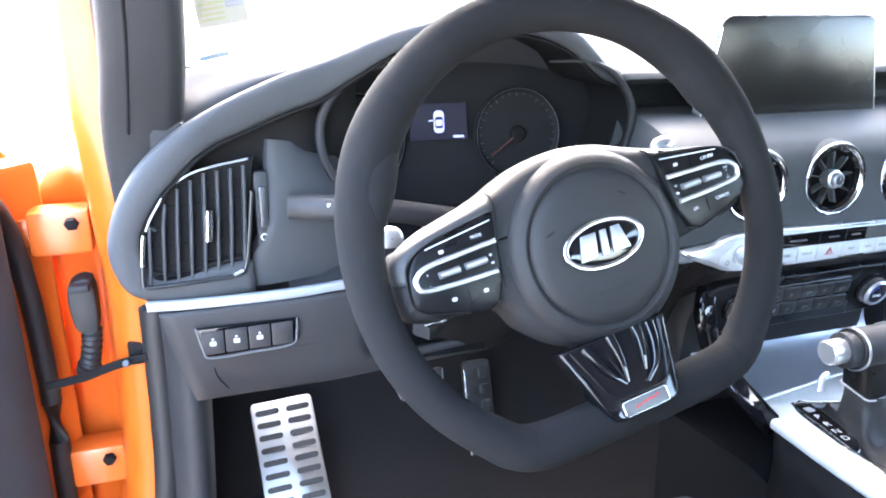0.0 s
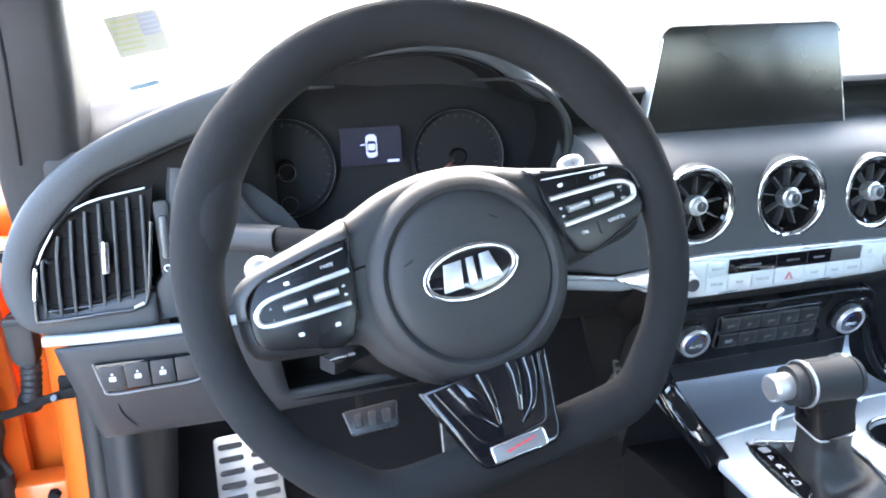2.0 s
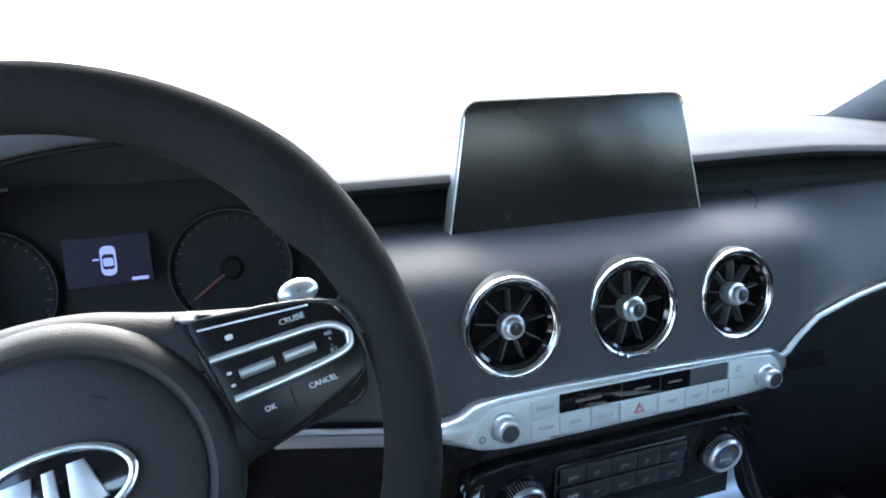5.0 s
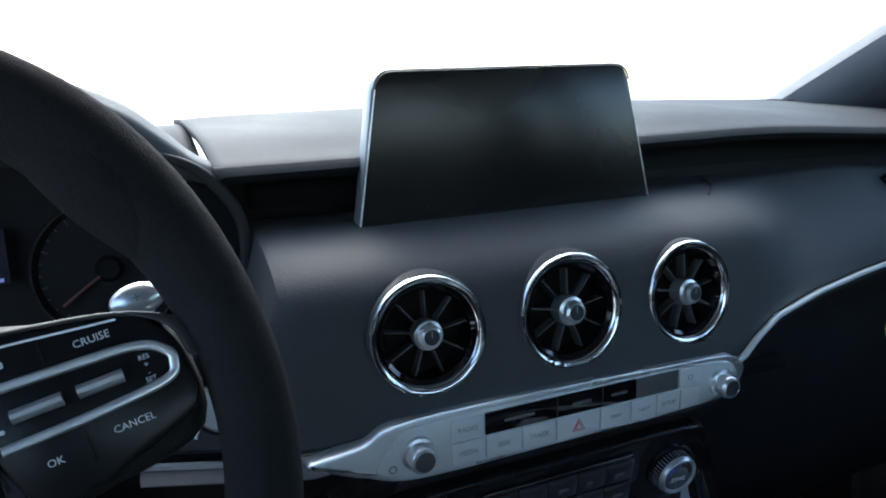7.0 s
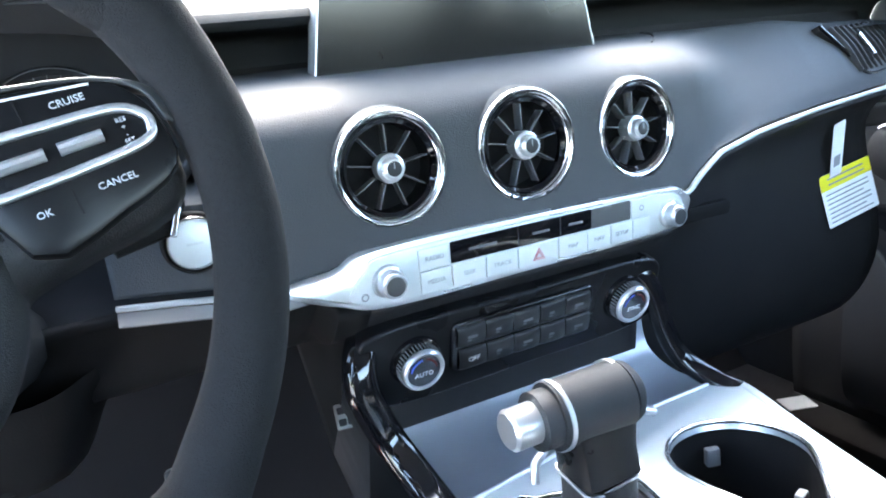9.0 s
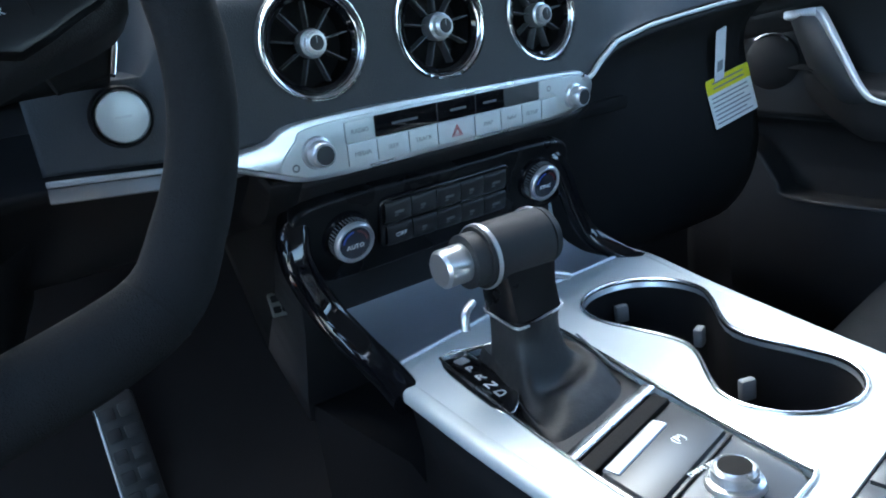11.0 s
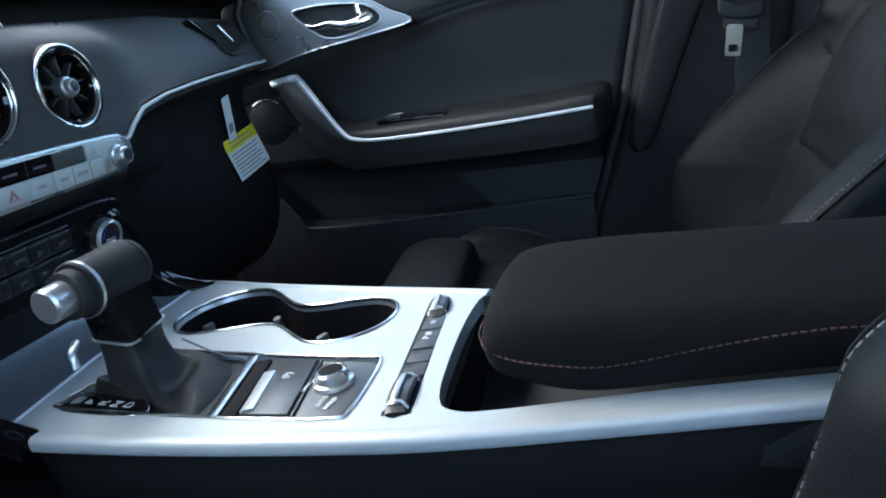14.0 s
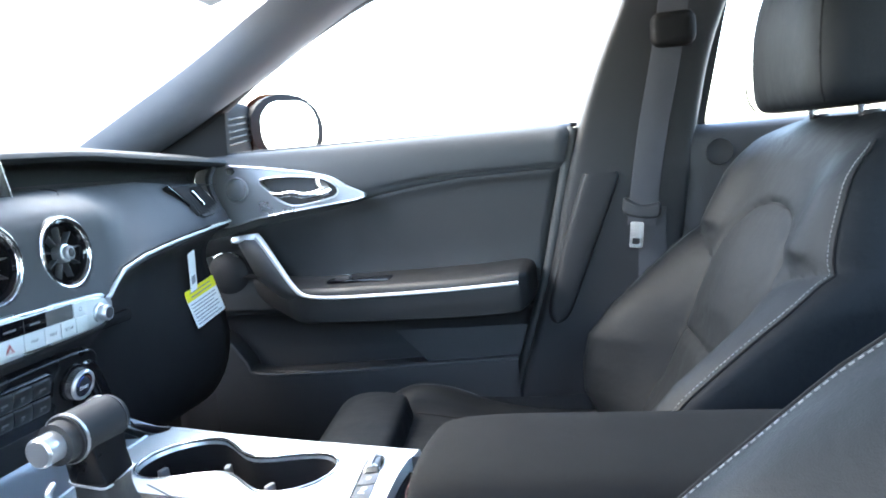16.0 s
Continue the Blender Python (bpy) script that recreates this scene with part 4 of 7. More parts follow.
# ---------------------------------------------------------------- round vents
def round_vent():
    v = thing("air_vent", "round dashboard air vent with chrome ring and radial vanes", "air vent", "round vents in the dashboard")
    part("ring", lathe([(0.0375, -0.004), (0.0378, 0.0005), (0.0392, 0.0032), (0.0415, 0.0050), (0.0438, 0.0060), (0.0450, 0.0058), (0.0459, 0.0044), (0.0462, 0.0025), (0.0455, -0.002)], 56), CHROME, v, "chrome ring")
    part("surround", lathe([(0.0461, 0.0024), (0.0466, 0.0010), (0.0474, -0.006), (0.0480, -0.014)], 56), SOFT, v, "grey moulded surround")
    for rr, zz in ((0.0402, 0.0042), (0.0436, 0.0062)):
        part("ring_groove", lathe([(rr - 0.0005, zz), (rr, zz + 0.0007), (rr + 0.0005, zz), (rr, zz - 0.0006), (rr - 0.0005, zz)], 48), GLOSS, v)
    part("barrel", lathe([(0.0, -0.022), (0.034, -0.022), (0.0375, -0.010), (0.0388, 0.003), (0.0388, -0.006)], 40), MATT, v)
    part("inner_ring", lathe([(0.0345, 0.0005), (0.0375, 0.003), (0.0385, 0.001), (0.036, -0.006)], 48), GLOSS, v)
    for k in range(9):
        b = box(0.0125, -0.0005, -0.012, 0.0330, 0.0005, -0.0015, 0.0003)
        b.transform(pose(0, 0, 0, 0, 0, 90 + 40 * k))
        part("vane", b, VANE, v, "thin grey vane")
    part("knob", lathe([(0.0, 0.0105), (0.0065, 0.0105), (0.0082, 0.0090), (0.0085, 0.004), (0.0112, 0.003), (0.0118, 0.0), (0.011, -0.010)], 32), KNOB, v, "ridged satin chrome centre knob")
    part("knob_cap", lathe([(0.0, 0.0111), (0.0050, 0.0110), (0.0062, 0.0104)], 24), HARD, v, "dark knob cap")
    for k in range(22):
        b = box(0.0080, -0.0004, 0.0036, 0.0090, 0.0004, 0.0088, 0)
        b.transform(pose(0, 0, 0, 0, 0, 360 / 22 * k))
        part("knob_ridge", b, KNOB, v, smooth=False)
    part("knob_mark", box(-0.0004, 0.000, 0.0108, 0.0004, 0.0048, 0.0115, 0), DIM, v, smooth=False)
    return v


va = round_vent()
VS = Matrix.Diagonal((0.955, 0.955, 0.95, 1))
va.matrix_world = facing(0.0025, 0.0010, 0.849, 3) @ VS
copy_thing(va, facing(-0.1110, 0.0003, 0.850, 3, -3) @ VS)
copy_thing(va, facing(0.1135, 0.0030, 0.8465, 3, 3) @ VS)

# ---------------------------------------------------------------- silver control bar
cbar = thing("control_bar", "silver audio control bar with buttons and two knobs", "control panel")
CB = facing(0, -0.014, 0.775, -3)
leaf = [(p[0], p[1]) for p in curve_points([(-0.200, 0.008), (-0.165, 0.013), (-0.132, 0.024), (0, 0.0235), (0.125, 0.020), (0.150, 0.015), (0.160, 0.004), (0.150, -0.012), (0.12, -0.020), (0, -0.0215), (-0.125, -0.022), (-0.165, -0.012), (-0.197, 0.002)], 5, True)]
part("base", prism(leaf, -0.012, 0.0, 0.003), KNOB, cbar, "satin silver base", m=CB)
body_out = [(p[0], p[1]) for p in curve_points([(-0.158, -0.006), (-0.145, 0.010), (-0.125, 0.0195), (0, 0.0195), (0.12, 0.0165), (0.145, 0.010), (0.148, -0.004), (0.12, -0.016), (0, -0.0175), (-0.12, -0.018), (-0.15, -0.013)], 5, True)]
part("plate", prism(body_out, 0.0, 0.002, 0.001), BARSIL, cbar, "pale silver button plate", m=CB)
part("dark_window", prism(rounded(-0.079, 0.0016, 0.0485, 0.0180, 0.001), 0.002, 0.0030, 0.0003), GLOSS, cbar, "glossy black display strip", m=CB)
# Right end of the glossy strip: a reflection on it, given as grey colour.
part("window_sheen", prism(rounded(0.0490, 0.0016, 0.0885, 0.0176, 0.001), 0.002, 0.0030, 0.0003), mat("sheen_grey", (0.10, 0.102, 0.102), 0.12, 0.3, spec=0.6), cbar, "end of the black display strip, coloured grey for its reflection", m=CB)
for x0, x1 in ((-0.105, -0.0805), (0.0895, 0.110)):
    part("button", prism(rounded(x0, 0.0015, x1, 0.0175, 0.001), 0.002, 0.0035, 0.0006), BARSIL, cbar, "silver button", m=CB)
xsb = [-0.105, -0.079, -0.050, -0.022, 0.016, 0.044, 0.068, 0.091, 0.110]
for x0, x1 in zip(xsb, xsb[1:]):
    part("button", prism(rounded(x0 + 0.0004, -0.0165, x1 - 0.0004, 0.0006, 0.001), 0.002, 0.0035, 0.0006), BARSIL, cbar, "silver button", m=CB)
for text, x, y in (("RADIO", -0.0925, 0.0095), ("MEDIA", -0.092, -0.008), ("SEEK", -0.0645, -0.008), ("TRACK", -0.036, -0.008), ("MAP", 0.030, -0.008), ("NAV", 0.056, -0.008), ("SETUP", 0.0795, -0.008)):
    part("lettering", words(text, 0.0050, 0.0002), BARMARK, cbar, smooth=False, m=CB @ pose(x, y, 0.0037))
part("clock_mark", lathe([(0.0016, 0), (0.0021, 0.0003), (0.0026, 0)], 14), BARMARK, cbar, m=CB @ pose(0.100, 0.0095, 0.0036))
for r_, mt_ in ((0.0060, REDMARK), (0.0036, REDMARK)):
    tri = [(r_ * math.sin(a) - 0.003, r_ * math.cos(a) - 0.009, 0.0038) for a in (0, 2.094, 4.189)]
    part("hazard_triangle", sweep(tri, bar(0.0008, 0.0006), closed=True), mt_, cbar, "red hazard triangle", m=CB)
for x in (-0.021, 0.018):
    part("window_gap", box(x - 0.0004, 0.0018, 0.0030, x + 0.0004, 0.0178, 0.0032, 0), HARD, cbar, smooth=False, m=CB)
for x, w in ((-0.052, 0.012), (0.0, 0.008), (0.033, 0.007)):
    part("window_mark", prism(rounded(x - w, 0.0085, x + w, 0.0105, 0.0005), 0.0030, 0.0032), FAINTER, cbar, m=CB)


def knob(parent, m, r, h, face_mat, label):
    k = part("knob", lathe([(0.0, h), (r * 0.74, h), (r * 0.80, h - 0.001), (r * 0.86, h - 0.0002), (r * 0.98, h - 0.0015), (r, h - 0.004), (r, 0.004), (r * 1.22, 0.003), (r * 1.28, 0.0), (r * 1.28, -0.004)], 40), KNOB, parent, label, m=m)
    part("face", lathe([(0.0, h + 0.0003), (r * 0.72, h + 0.0003), (r * 0.75, h - 0.0005)], 32), face_mat, k, m=m)
    for i in range(36):
        b = box(r * 0.985, -0.0004, 0.005, r * 1.03, 0.0004, h - 0.004, 0)
        b.transform(pose(0, 0, 0, 0, 0, 10 * i))
        part("ridge", b, KNOB, k, smooth=False, m=m)
    return k


knob(cbar, CB @ pose(-0.129, 0.0, 0.002), 0.0096, 0.014, SWITCHGREY, "chrome volume knob")
knob(cbar, CB @ pose(0.1315, -0.002, 0.002), 0.0090, 0.014, SWITCHGREY, "chrome tuning knob")
part("power_mark", lathe([(0.0018, 0), (0.0024, 0.0004), (0.003, 0)], 16), DIM, cbar, m=CB @ pose(-0.147, -0.008, 0.0022))

# ---------------------------------------------------------------- climate panel
hv = thing("climate_panel", "black climate control panel with two chrome-ringed dials", "control panel")
HV = facing(-0.004, 0.0, 0.700, -14)
part("panel", prism([(p[0], p[1]) for p in curve_points([(-0.135, 0.032), (0, 0.034), (0.125, 0.032), (0.140, 0.0), (0.125, -0.035), (0, -0.04), (-0.13, -0.038), (-0.145, 0.0)], 6, True)], -0.02, -0.004, 0.004, 4), POD, hv, "black satin panel", m=HV)
part("button_frame", prism(rounded(-0.0735, -0.0205, 0.0635, 0.0245, 0.007, 6), -0.006, -0.0005, 0.002, 3), GLOSS, hv, "gloss black button surround", m=HV)
for row, n, x0, x1 in ((0.0120, 5, -0.070, 0.058), (-0.0095, 5, -0.068, 0.060)):
    w = (x1 - x0) / n
    for i in range(n):
        x2, x3 = x0 + i * w + 0.0003, x0 + (i + 1) * w - 0.0003
        key = [[(x, row + dy, dz - 0.0010 * abs(2 * (x - x2) / (x3 - x2) - 1) ** 6) for dy, dz in ((-0.0092, -0.0005), (-0.0088, 0.0022), (-0.004, 0.0034), (0.003, 0.0032), (0.0082, 0.0016), (0.0088, -0.0005))] for x in np.linspace(x2, x3, 7)]
        part("button", smooth_grid(key, 1, 3), CLIMATE, hv, "black climate button", m=HV)
        if (row, i) != (-0.0095, 0):
            xm = x0 + (i + .5) * w
            part("symbol", prism(rounded(xm - 0.0045, row - 0.0012, xm + 0.0045 - 0.004 * (i % 2), row + 0.0012, 0.0006), 0.0030, 0.0036), FAINTER, hv, m=HV)
            part("symbol", prism(rounded(xm - 0.0045, row - 0.0034, xm - 0.001, row - 0.0022, 0.0004), 0.0030, 0.0036), FAINTER, hv, m=HV)
part("lettering", words("OFF", 0.006, 0.0002), MARK, hv, smooth=False, m=HV @ pose(-0.055, -0.0095, 0.0034))
for x, t in ((-0.103, "AUTO"), (0.100, "SYNC")):
    KM = HV @ pose(x, 0.0, -0.004)
    k = part("dial", lathe([(0.0, 0.0145), (0.0138, 0.0145), (0.0142, 0.0158), (0.0160, 0.0162), (0.0172, 0.0150), (0.0176, 0.0120)], 48), KNOB, hv, "chrome-ringed temperature dial", m=KM)
    part("grip", lathe([(0.0176, 0.0120), (0.0178, 0.004), (0.0205, 0.003), (0.0215, 0.0), (0.0215, -0.006)], 48), GLOSS, k, "black dial grip", m=KM)
    part("face", lathe([(0.0, 0.0150), (0.0134, 0.0150), (0.0140, 0.0140)], 40), WIRE, k, m=KM)
    for i in range(40):
        rb = box(0.0174, -0.0004, 0.005, 0.0184, 0.0004, 0.0115, 0)
        rb.transform(pose(0, 0, 0, 0, 0, 9 * i))
        part("ridge", rb, DIM, k, smooth=False, m=KM)
    part("lettering", words(t, 0.0056, 0.0002), MARK, k, smooth=False, m=KM @ pose(0, -0.003, 0.0151))
    part("heat_arc", sweep([(0.0105 * math.cos(a), 0.0105 * math.sin(a), 0.0152) for a in np.linspace(1.7, 3.0, 10)], bar(0.0016, 0.0005)), COLD, k, "blue cold mark", m=KM)
    part("heat_arc", sweep([(0.0105 * math.cos(a), 0.0105 * math.sin(a), 0.0152) for a in np.linspace(0.1, 1.4, 10)], bar(0.0016, 0.0005)), NEEDLE, k, "red warm mark", m=KM)

# ---------------------------------------------------------------- start button
stb = thing("start_button", "silver round engine start button with chrome ring", "button")
ST = facing(-0.246, 0.024, 0.820, 3) @ Matrix.Diagonal((0.78, 0.78, 1, 1))
part("ring", lathe([(0.0236, 0.0), (0.0240, 0.0026), (0.0250, 0.0030), (0.0262, 0.0018), (0.0268, -0.002)], 40), MATT, stb, "black surround", m=ST)
part("bright_ring", lathe([(0.0220, 0.003), (0.0226, 0.0044), (0.0236, 0.003), (0.0237, 0.0)], 40), CHROME, stb, m=ST)
part("cap", lathe([(0.0, 0.0050), (0.018, 0.0046), (0.0212, 0.0036), (0.0221, 0.0)], 40), BARSIL, stb, "pale silver cap", m=ST)
part("lettering", prism(rounded(-0.007, -0.001, 0.007, 0.001, 0.0004), 0.0053, 0.0058), PRINTED, stb, m=ST)

# ---------------------------------------------------------------- driver's side vent and switches
dv = thing("air_vent", "black louvred side air vent with gloss frame and chrome slider", "air vent")
DV = facing(-0.70, 0.074, 0.836, 4, 6)
shape = [(-0.060, -0.050), (-0.052, 0.0), (-0.030, 0.038), (0.0, 0.052), (0.050, 0.060), (0.053, 0.055), (0.034, -0.045), (0.030, -0.050)]
vent_out = [(p[0], p[1]) for p in curve_points(shape, 4, True)]
part("cavity", prism(vent_out, -0.006, 0.002), MATT, dv, m=DV)
part("frame", sweep([(-0.0578, -0.032, 0.010), (-0.059, -0.047, 0.011), (-0.053, -0.0525, 0.011), (0.0, -0.0525, 0.011), (0.028, -0.0515, 0.011), (0.037, -0.042, 0.010), (0.043, -0.01, 0.009), (0.049, 0.03, 0.008)], bar(0.0038, 0.006, 0.35), n=5), VENTGLOSS, dv, "gloss black lower frame", m=DV)
# Glints on the dark frame, built as two short chrome bars.
part("frame_glint", sweep([(-0.0535, -0.002, 0.0095), (-0.0562, -0.018, 0.0105), (-0.0578, -0.031, 0.0105)], bar(0.0045, 0.004, 0.35), n=5), CHROME, dv, "short bright piece of the frame, standing for a glint", m=DV)
part("frame_glint", sweep([(0.024, -0.0505, 0.0135), (0.033, -0.047, 0.0135)], bar(0.003, 0.002, 0.35)), KNOB, dv, "short bright piece of the frame, standing for a glint", m=DV)
part("frame", sweep([(-0.051, 0.002, 0.009), (-0.044, 0.016, 0.010), (-0.026, 0.040, 0.010), (0.0, 0.054, 0.010), (0.048, 0.062, 0.009)], bar(0.0020, 0.003, 0.3), n=5), KNOB, dv, "thin chrome upper frame", m=DV)
for i in range(8):
    x = -0.048 + 0.0125 * i
    top_y = float(np.interp(x, (-0.055, -0.03, 0.0, 0.05), (-0.01, 0.034, 0.050, 0.056)))
    part("louvre", sweep([(x - 0.004, -0.050, 0.003), (x, 0.0, 0.006), (x + 0.004, top_y, 0.003)], bar(0.0030, 0.010, 0.3), n=4, up=(0, 0, 1)), PODCAP, dv, m=DV)
for i in range(5):
    z = -0.036 + 0.019 * i
    x0 = float(np.interp(z, (-0.05, 0.0, 0.038), (-0.055, -0.048, -0.024)))
    part("back_vane", sweep([(x0, z, 0.0021), (0.036 + 0.1 * z, z + 0.002, 0.0021)], bar(0.0018, 0.0018, 0.3)), MATT, dv, m=DV)
part("lower_band", sweep([(-0.054, -0.0475, 0.0045), (0.0, -0.0475, 0.0045), (0.028, -0.0465, 0.0045)], bar(0.008, 0.004, 0.3), n=3), GLOSS, dv, "gloss black lower band", m=DV)
part("slider", sweep([(0.004, -0.014, 0.012), (0.007, 0.016, 0.012)], bar(0.007, 0.006, 0.3)), CHROME, dv, "chrome vent slider", m=DV)
part("thumbwheel_plate", prism(rounded(0.052, -0.028, 0.066, 0.048, 0.004), 0.0, 0.005, 0.002), HARD, dv, m=DV)
part("thumbwheel", prism(rounded(0.055, -0.008, 0.063, 0.034, 0.003), 0.005, 0.009, 0.002), STRIPGREY, dv, "grey thumbwheel", m=DV)
part("thumb_mark", lathe([(0.0025, 0), (0.003, 0.0006), (0.0036, 0)], 16), MARK, dv, m=DV @ pose(0.058, -0.018, 0.0052))

ls2 = thing("switch_panel", "black switch panel in a silver frame", "switch panel")
LS = facing(-0.665, 0.050, 0.724, -4, 2)
part("base", prism([(-0.050, 0.016), (0.046, 0.014), (0.044, -0.014), (-0.042, -0.016)], 0.0, 0.004, 0.001), GLOSS, ls2, m=LS)
part("frame", sweep([(-0.051, 0.017, 0.003), (-0.046, -0.006, 0.004), (-0.040, -0.0165, 0.004), (0.0, -0.0165, 0.004), (0.040, -0.0145, 0.004), (0.046, 0.0, 0.004), (0.047, 0.014, 0.003)], bar(0.0016, 0.003, 0.3), n=5), DARKTRIM, ls2, m=LS)
for i in range(4):
    x = -0.036 + 0.0225 * i
    part("switch", prism(rounded(x - 0.0105, -0.0125, x + 0.0105, 0.0125, 0.001), 0.004, 0.0055, 0.0006), HARD, ls2, m=LS)
    if i < 3:
        part("symbol", prism(rounded(x - 0.003, -0.0028, x + 0.003, 0.002, 0.001), 0.0055, 0.0058), PRINTED, ls2, m=LS)
        part("symbol", prism(rounded(x - 0.001, 0.0035, x + 0.001, 0.0055, 0.0005), 0.0055, 0.0058), PRINTED, ls2, m=LS)

# passenger's end vent
pv = thing("air_vent", "black louvred end air vent with chrome tabs", "air vent")
PV = facing(0.556, 0.101, 0.876, 29, 14)
part("cavity", prism([(p[0], p[1]) for p in curve_points([(-0.092, 0.034), (0.0, 0.034), (0.075, 0.028), (0.080, -0.030), (0.02, -0.033), (-0.035, -0.032), (-0.06, 0.0)], 4, True)], -0.02, 0.002), MATT, pv, m=PV)
for i in range(9):
    x = -0.060 + 0.0150 * i
    part("louvre", sweep([(x - 0.012, 0.029, 0.003), (x, 0.0, 0.006), (x + 0.012, -0.029, 0.003)], bar(0.0022, 0.008, 0.3), n=3), HARD, pv, m=PV)
part("slider", sweep([(-0.022, 0.014, 0.011), (-0.008, -0.014, 0.011)], bar(0.006, 0.005, 0.3)), CHROME, pv, m=PV)
part("frame", sweep([(-0.092, 0.033, 0.003), (-0.062, 0.0, 0.004), (-0.036, -0.032, 0.004), (0.02, -0.034, 0.004), (0.08, -0.032, 0.003)], bar(0.003, 0.004, 0.3), n=4), GLOSS, pv, m=PV)

# ---------------------------------------------------------------- centre console
CON = pose(0, 0, 0.6071, -3.26)
con = thing("centre_console", "satin silver centre console with black shifter surround and cup holders", "centre console")
left_edge = [(-0.126, -0.10), (-0.134, -0.2), (-0.138, -0.32), (-0.137, -0.42), (-0.124, -0.55), (-0.107, -0.70)]
left_in = [(-0.088, -0.70), (-0.103, -0.55), (-0.117, -0.455), (-0.117, -0.425), (-0.100, -0.409), (-0.04, -0.400), (0.02, -0.396), (0.056, -0.397)]
right_edge = [(0.072, -0.402), (0.092, -0.335), (0.120, -0.24), (0.152, -0.14), (0.182, -0.055), (0.176, -0.032)]
outer = [(p[0], p[1]) for p in curve_points(left_edge, 4)] + [(p[0], p[1]) for p in curve_points(left_in, 4)] + [(p[0], p[1]) for p in curve_points(right_edge, 4)] + [(0.04, -0.037), (-0.108, -0.062)]


def peanut(a, ra, b, rb, neck):
    """Two round wells joined by a smooth waist."""
    a, b = Vector(a), Vector(b)
    d = (b - a).normalized()
    n = Vector((-d.y, d.x))
    base = math.atan2(-d.y, -d.x)
    out = [a + ra * Vector((math.cos(base + t), math.sin(base + t))) for t in np.linspace(-2.1, 2.1, 10)]
    m1 = a * 0.47 + b * 0.53
    out.append(m1 - n * neck)
    base2 = math.atan2(d.y, d.x)
    out += [b + rb * Vector((math.cos(base2 + t), math.sin(base2 + t))) for t in np.linspace(-2.1, 2.1, 10)]
    out.append(m1 + n * neck)
    return [(p[0], p[1]) for p in curve_points([(v.x, v.y, 0) for v in out], 5, True)]


cups = peanut((0.089, -0.130), 0.052, (0.040, -0.282), 0.045, 0.0205)
shift_hole = [(p[0], p[1]) for p in curve_points([(-0.080, -0.080), (-0.04, -0.093), (0.0, -0.110), (0.006, -0.118), (-0.008, -0.18), (-0.030, -0.29), (-0.037, -0.335), (-0.046, -0.348), (-0.110, -0.352), (-0.121, -0.344), (-0.118, -0.29), (-0.110, -0.22), (-0.096, -0.13), (-0.088, -0.086)], 3, True)]
strip_hole = [(-0.119, -0.376), (-0.123, -0.386), (-0.118, -0.396), (0.055, -0.372), (0.066, -0.366), (0.070, -0.357), (0.064, -0.352)]
part("top", holed(outer, [cups, shift_hole, strip_hole], -0.012, 0.0), CONSIL, con, "satin silver top plate", m=CON, smooth=False)
edge3 = [(x, y, -0.0058) for x, y in left_edge]
part("side_rail", sweep(edge3, bar(0.014, 0.0125, 0.35, 4), n=6), CONSIL, con, "satin silver side rail", m=CON)
part("side_rail", sweep([(x + 0.001, y, -0.010) for x, y in right_edge], bar(0.012, 0.022, 0.35, 4), n=6), CONSIL, con, "satin silver side rail", m=CON)
part("cup_rim", sweep([(x, y, 0.0) for x, y in cups], bar(0.004, 0.004, 0.4), closed=True), CHROME, con, "bright cup holder rim", m=CON)
mid = np.array((0.0645, -0.206))
wall = []
for z, k in ((-0.002, 0.995), (-0.012, 0.985), (-0.045, 0.965), (-0.078, 0.95)):
    wall.append([(mid[0] + (x - mid[0]) * k, mid[1] + (y - mid[1]) * k, z) for x, y in cups])
well = part("cup_well", grid(wall, close_v=True), MATT, con, "black cup well", m=CON)
part("cup_lip", grid([[(mid[0] + (x - mid[0]) * k, mid[1] + (y - mid[1]) * k, z) for x, y in cups] for z, k in ((0.0005, 1.0), (-0.002, 0.990), (-0.005, 0.986), (-0.006, 0.982))], close_v=True), KNOB, con, "bright inner lip of the cup holders", m=CON)
for c, r in (((0.089, -0.130), 0.050), ((0.040, -0.282), 0.043)):
    for a in (70, 175, 290):
        b = box(r * 0.80, -0.006, -0.034, r * 0.95, 0.006, -0.018, 0.002)
        b.transform(pose(0, 0, 0, 0, 0, a))
        part("grip_tab", b, DIM, well, "grey rubber grip tab", m=CON @ pose(*c, 0))
part("cup_floor", prism(cups, -0.082, -0.078), MATT, con, m=CON)
part("shift_rim", sweep([(x, y, 0.0005) for x, y in shift_hole], bar(0.003, 0.003, 0.4), closed=True), CHROME, con, m=CON)
part("shift_tray", prism(shift_hole, -0.03, -0.006), HARD, con, "dark shifter surround", m=CON)
part("gear_display", prism([(p[0], p[1]) for p in curve_points([(-0.089, -0.086), (-0.066, -0.081), (-0.077, -0.150), (-0.083, -0.168), (-0.106, -0.183), (-0.100, -0.125)], 3, True)], -0.006, 0.0005, 0.001), GLOSS, con, "black gear position display", m=CON)
for t, y in (("P", -0.113), ("R", -0.129), ("N", -0.144), ("D", -0.158)):
    part("lettering", words(t, 0.0118, 0.0002), PRINTED, con, smooth=False, m=CON @ pose(-0.082 - 0.18 * (-0.113 - y), y, 0.0008, 0, 0, -10))
part("display_edge", sweep([(p[0], p[1], 0.0008) for p in curve_points([(-0.089, -0.086), (-0.066, -0.081), (-0.077, -0.150), (-0.083, -0.168), (-0.106, -0.183), (-0.100, -0.125)], 3, True)], bar(0.0012, 0.0012, 0.4), closed=True), CHROME, con, m=CON)
part("badge_mark", prism(rounded(-0.083, -0.102, -0.073, -0.092, 0.002), 0.0005, 0.0009), DIM, con, m=CON)
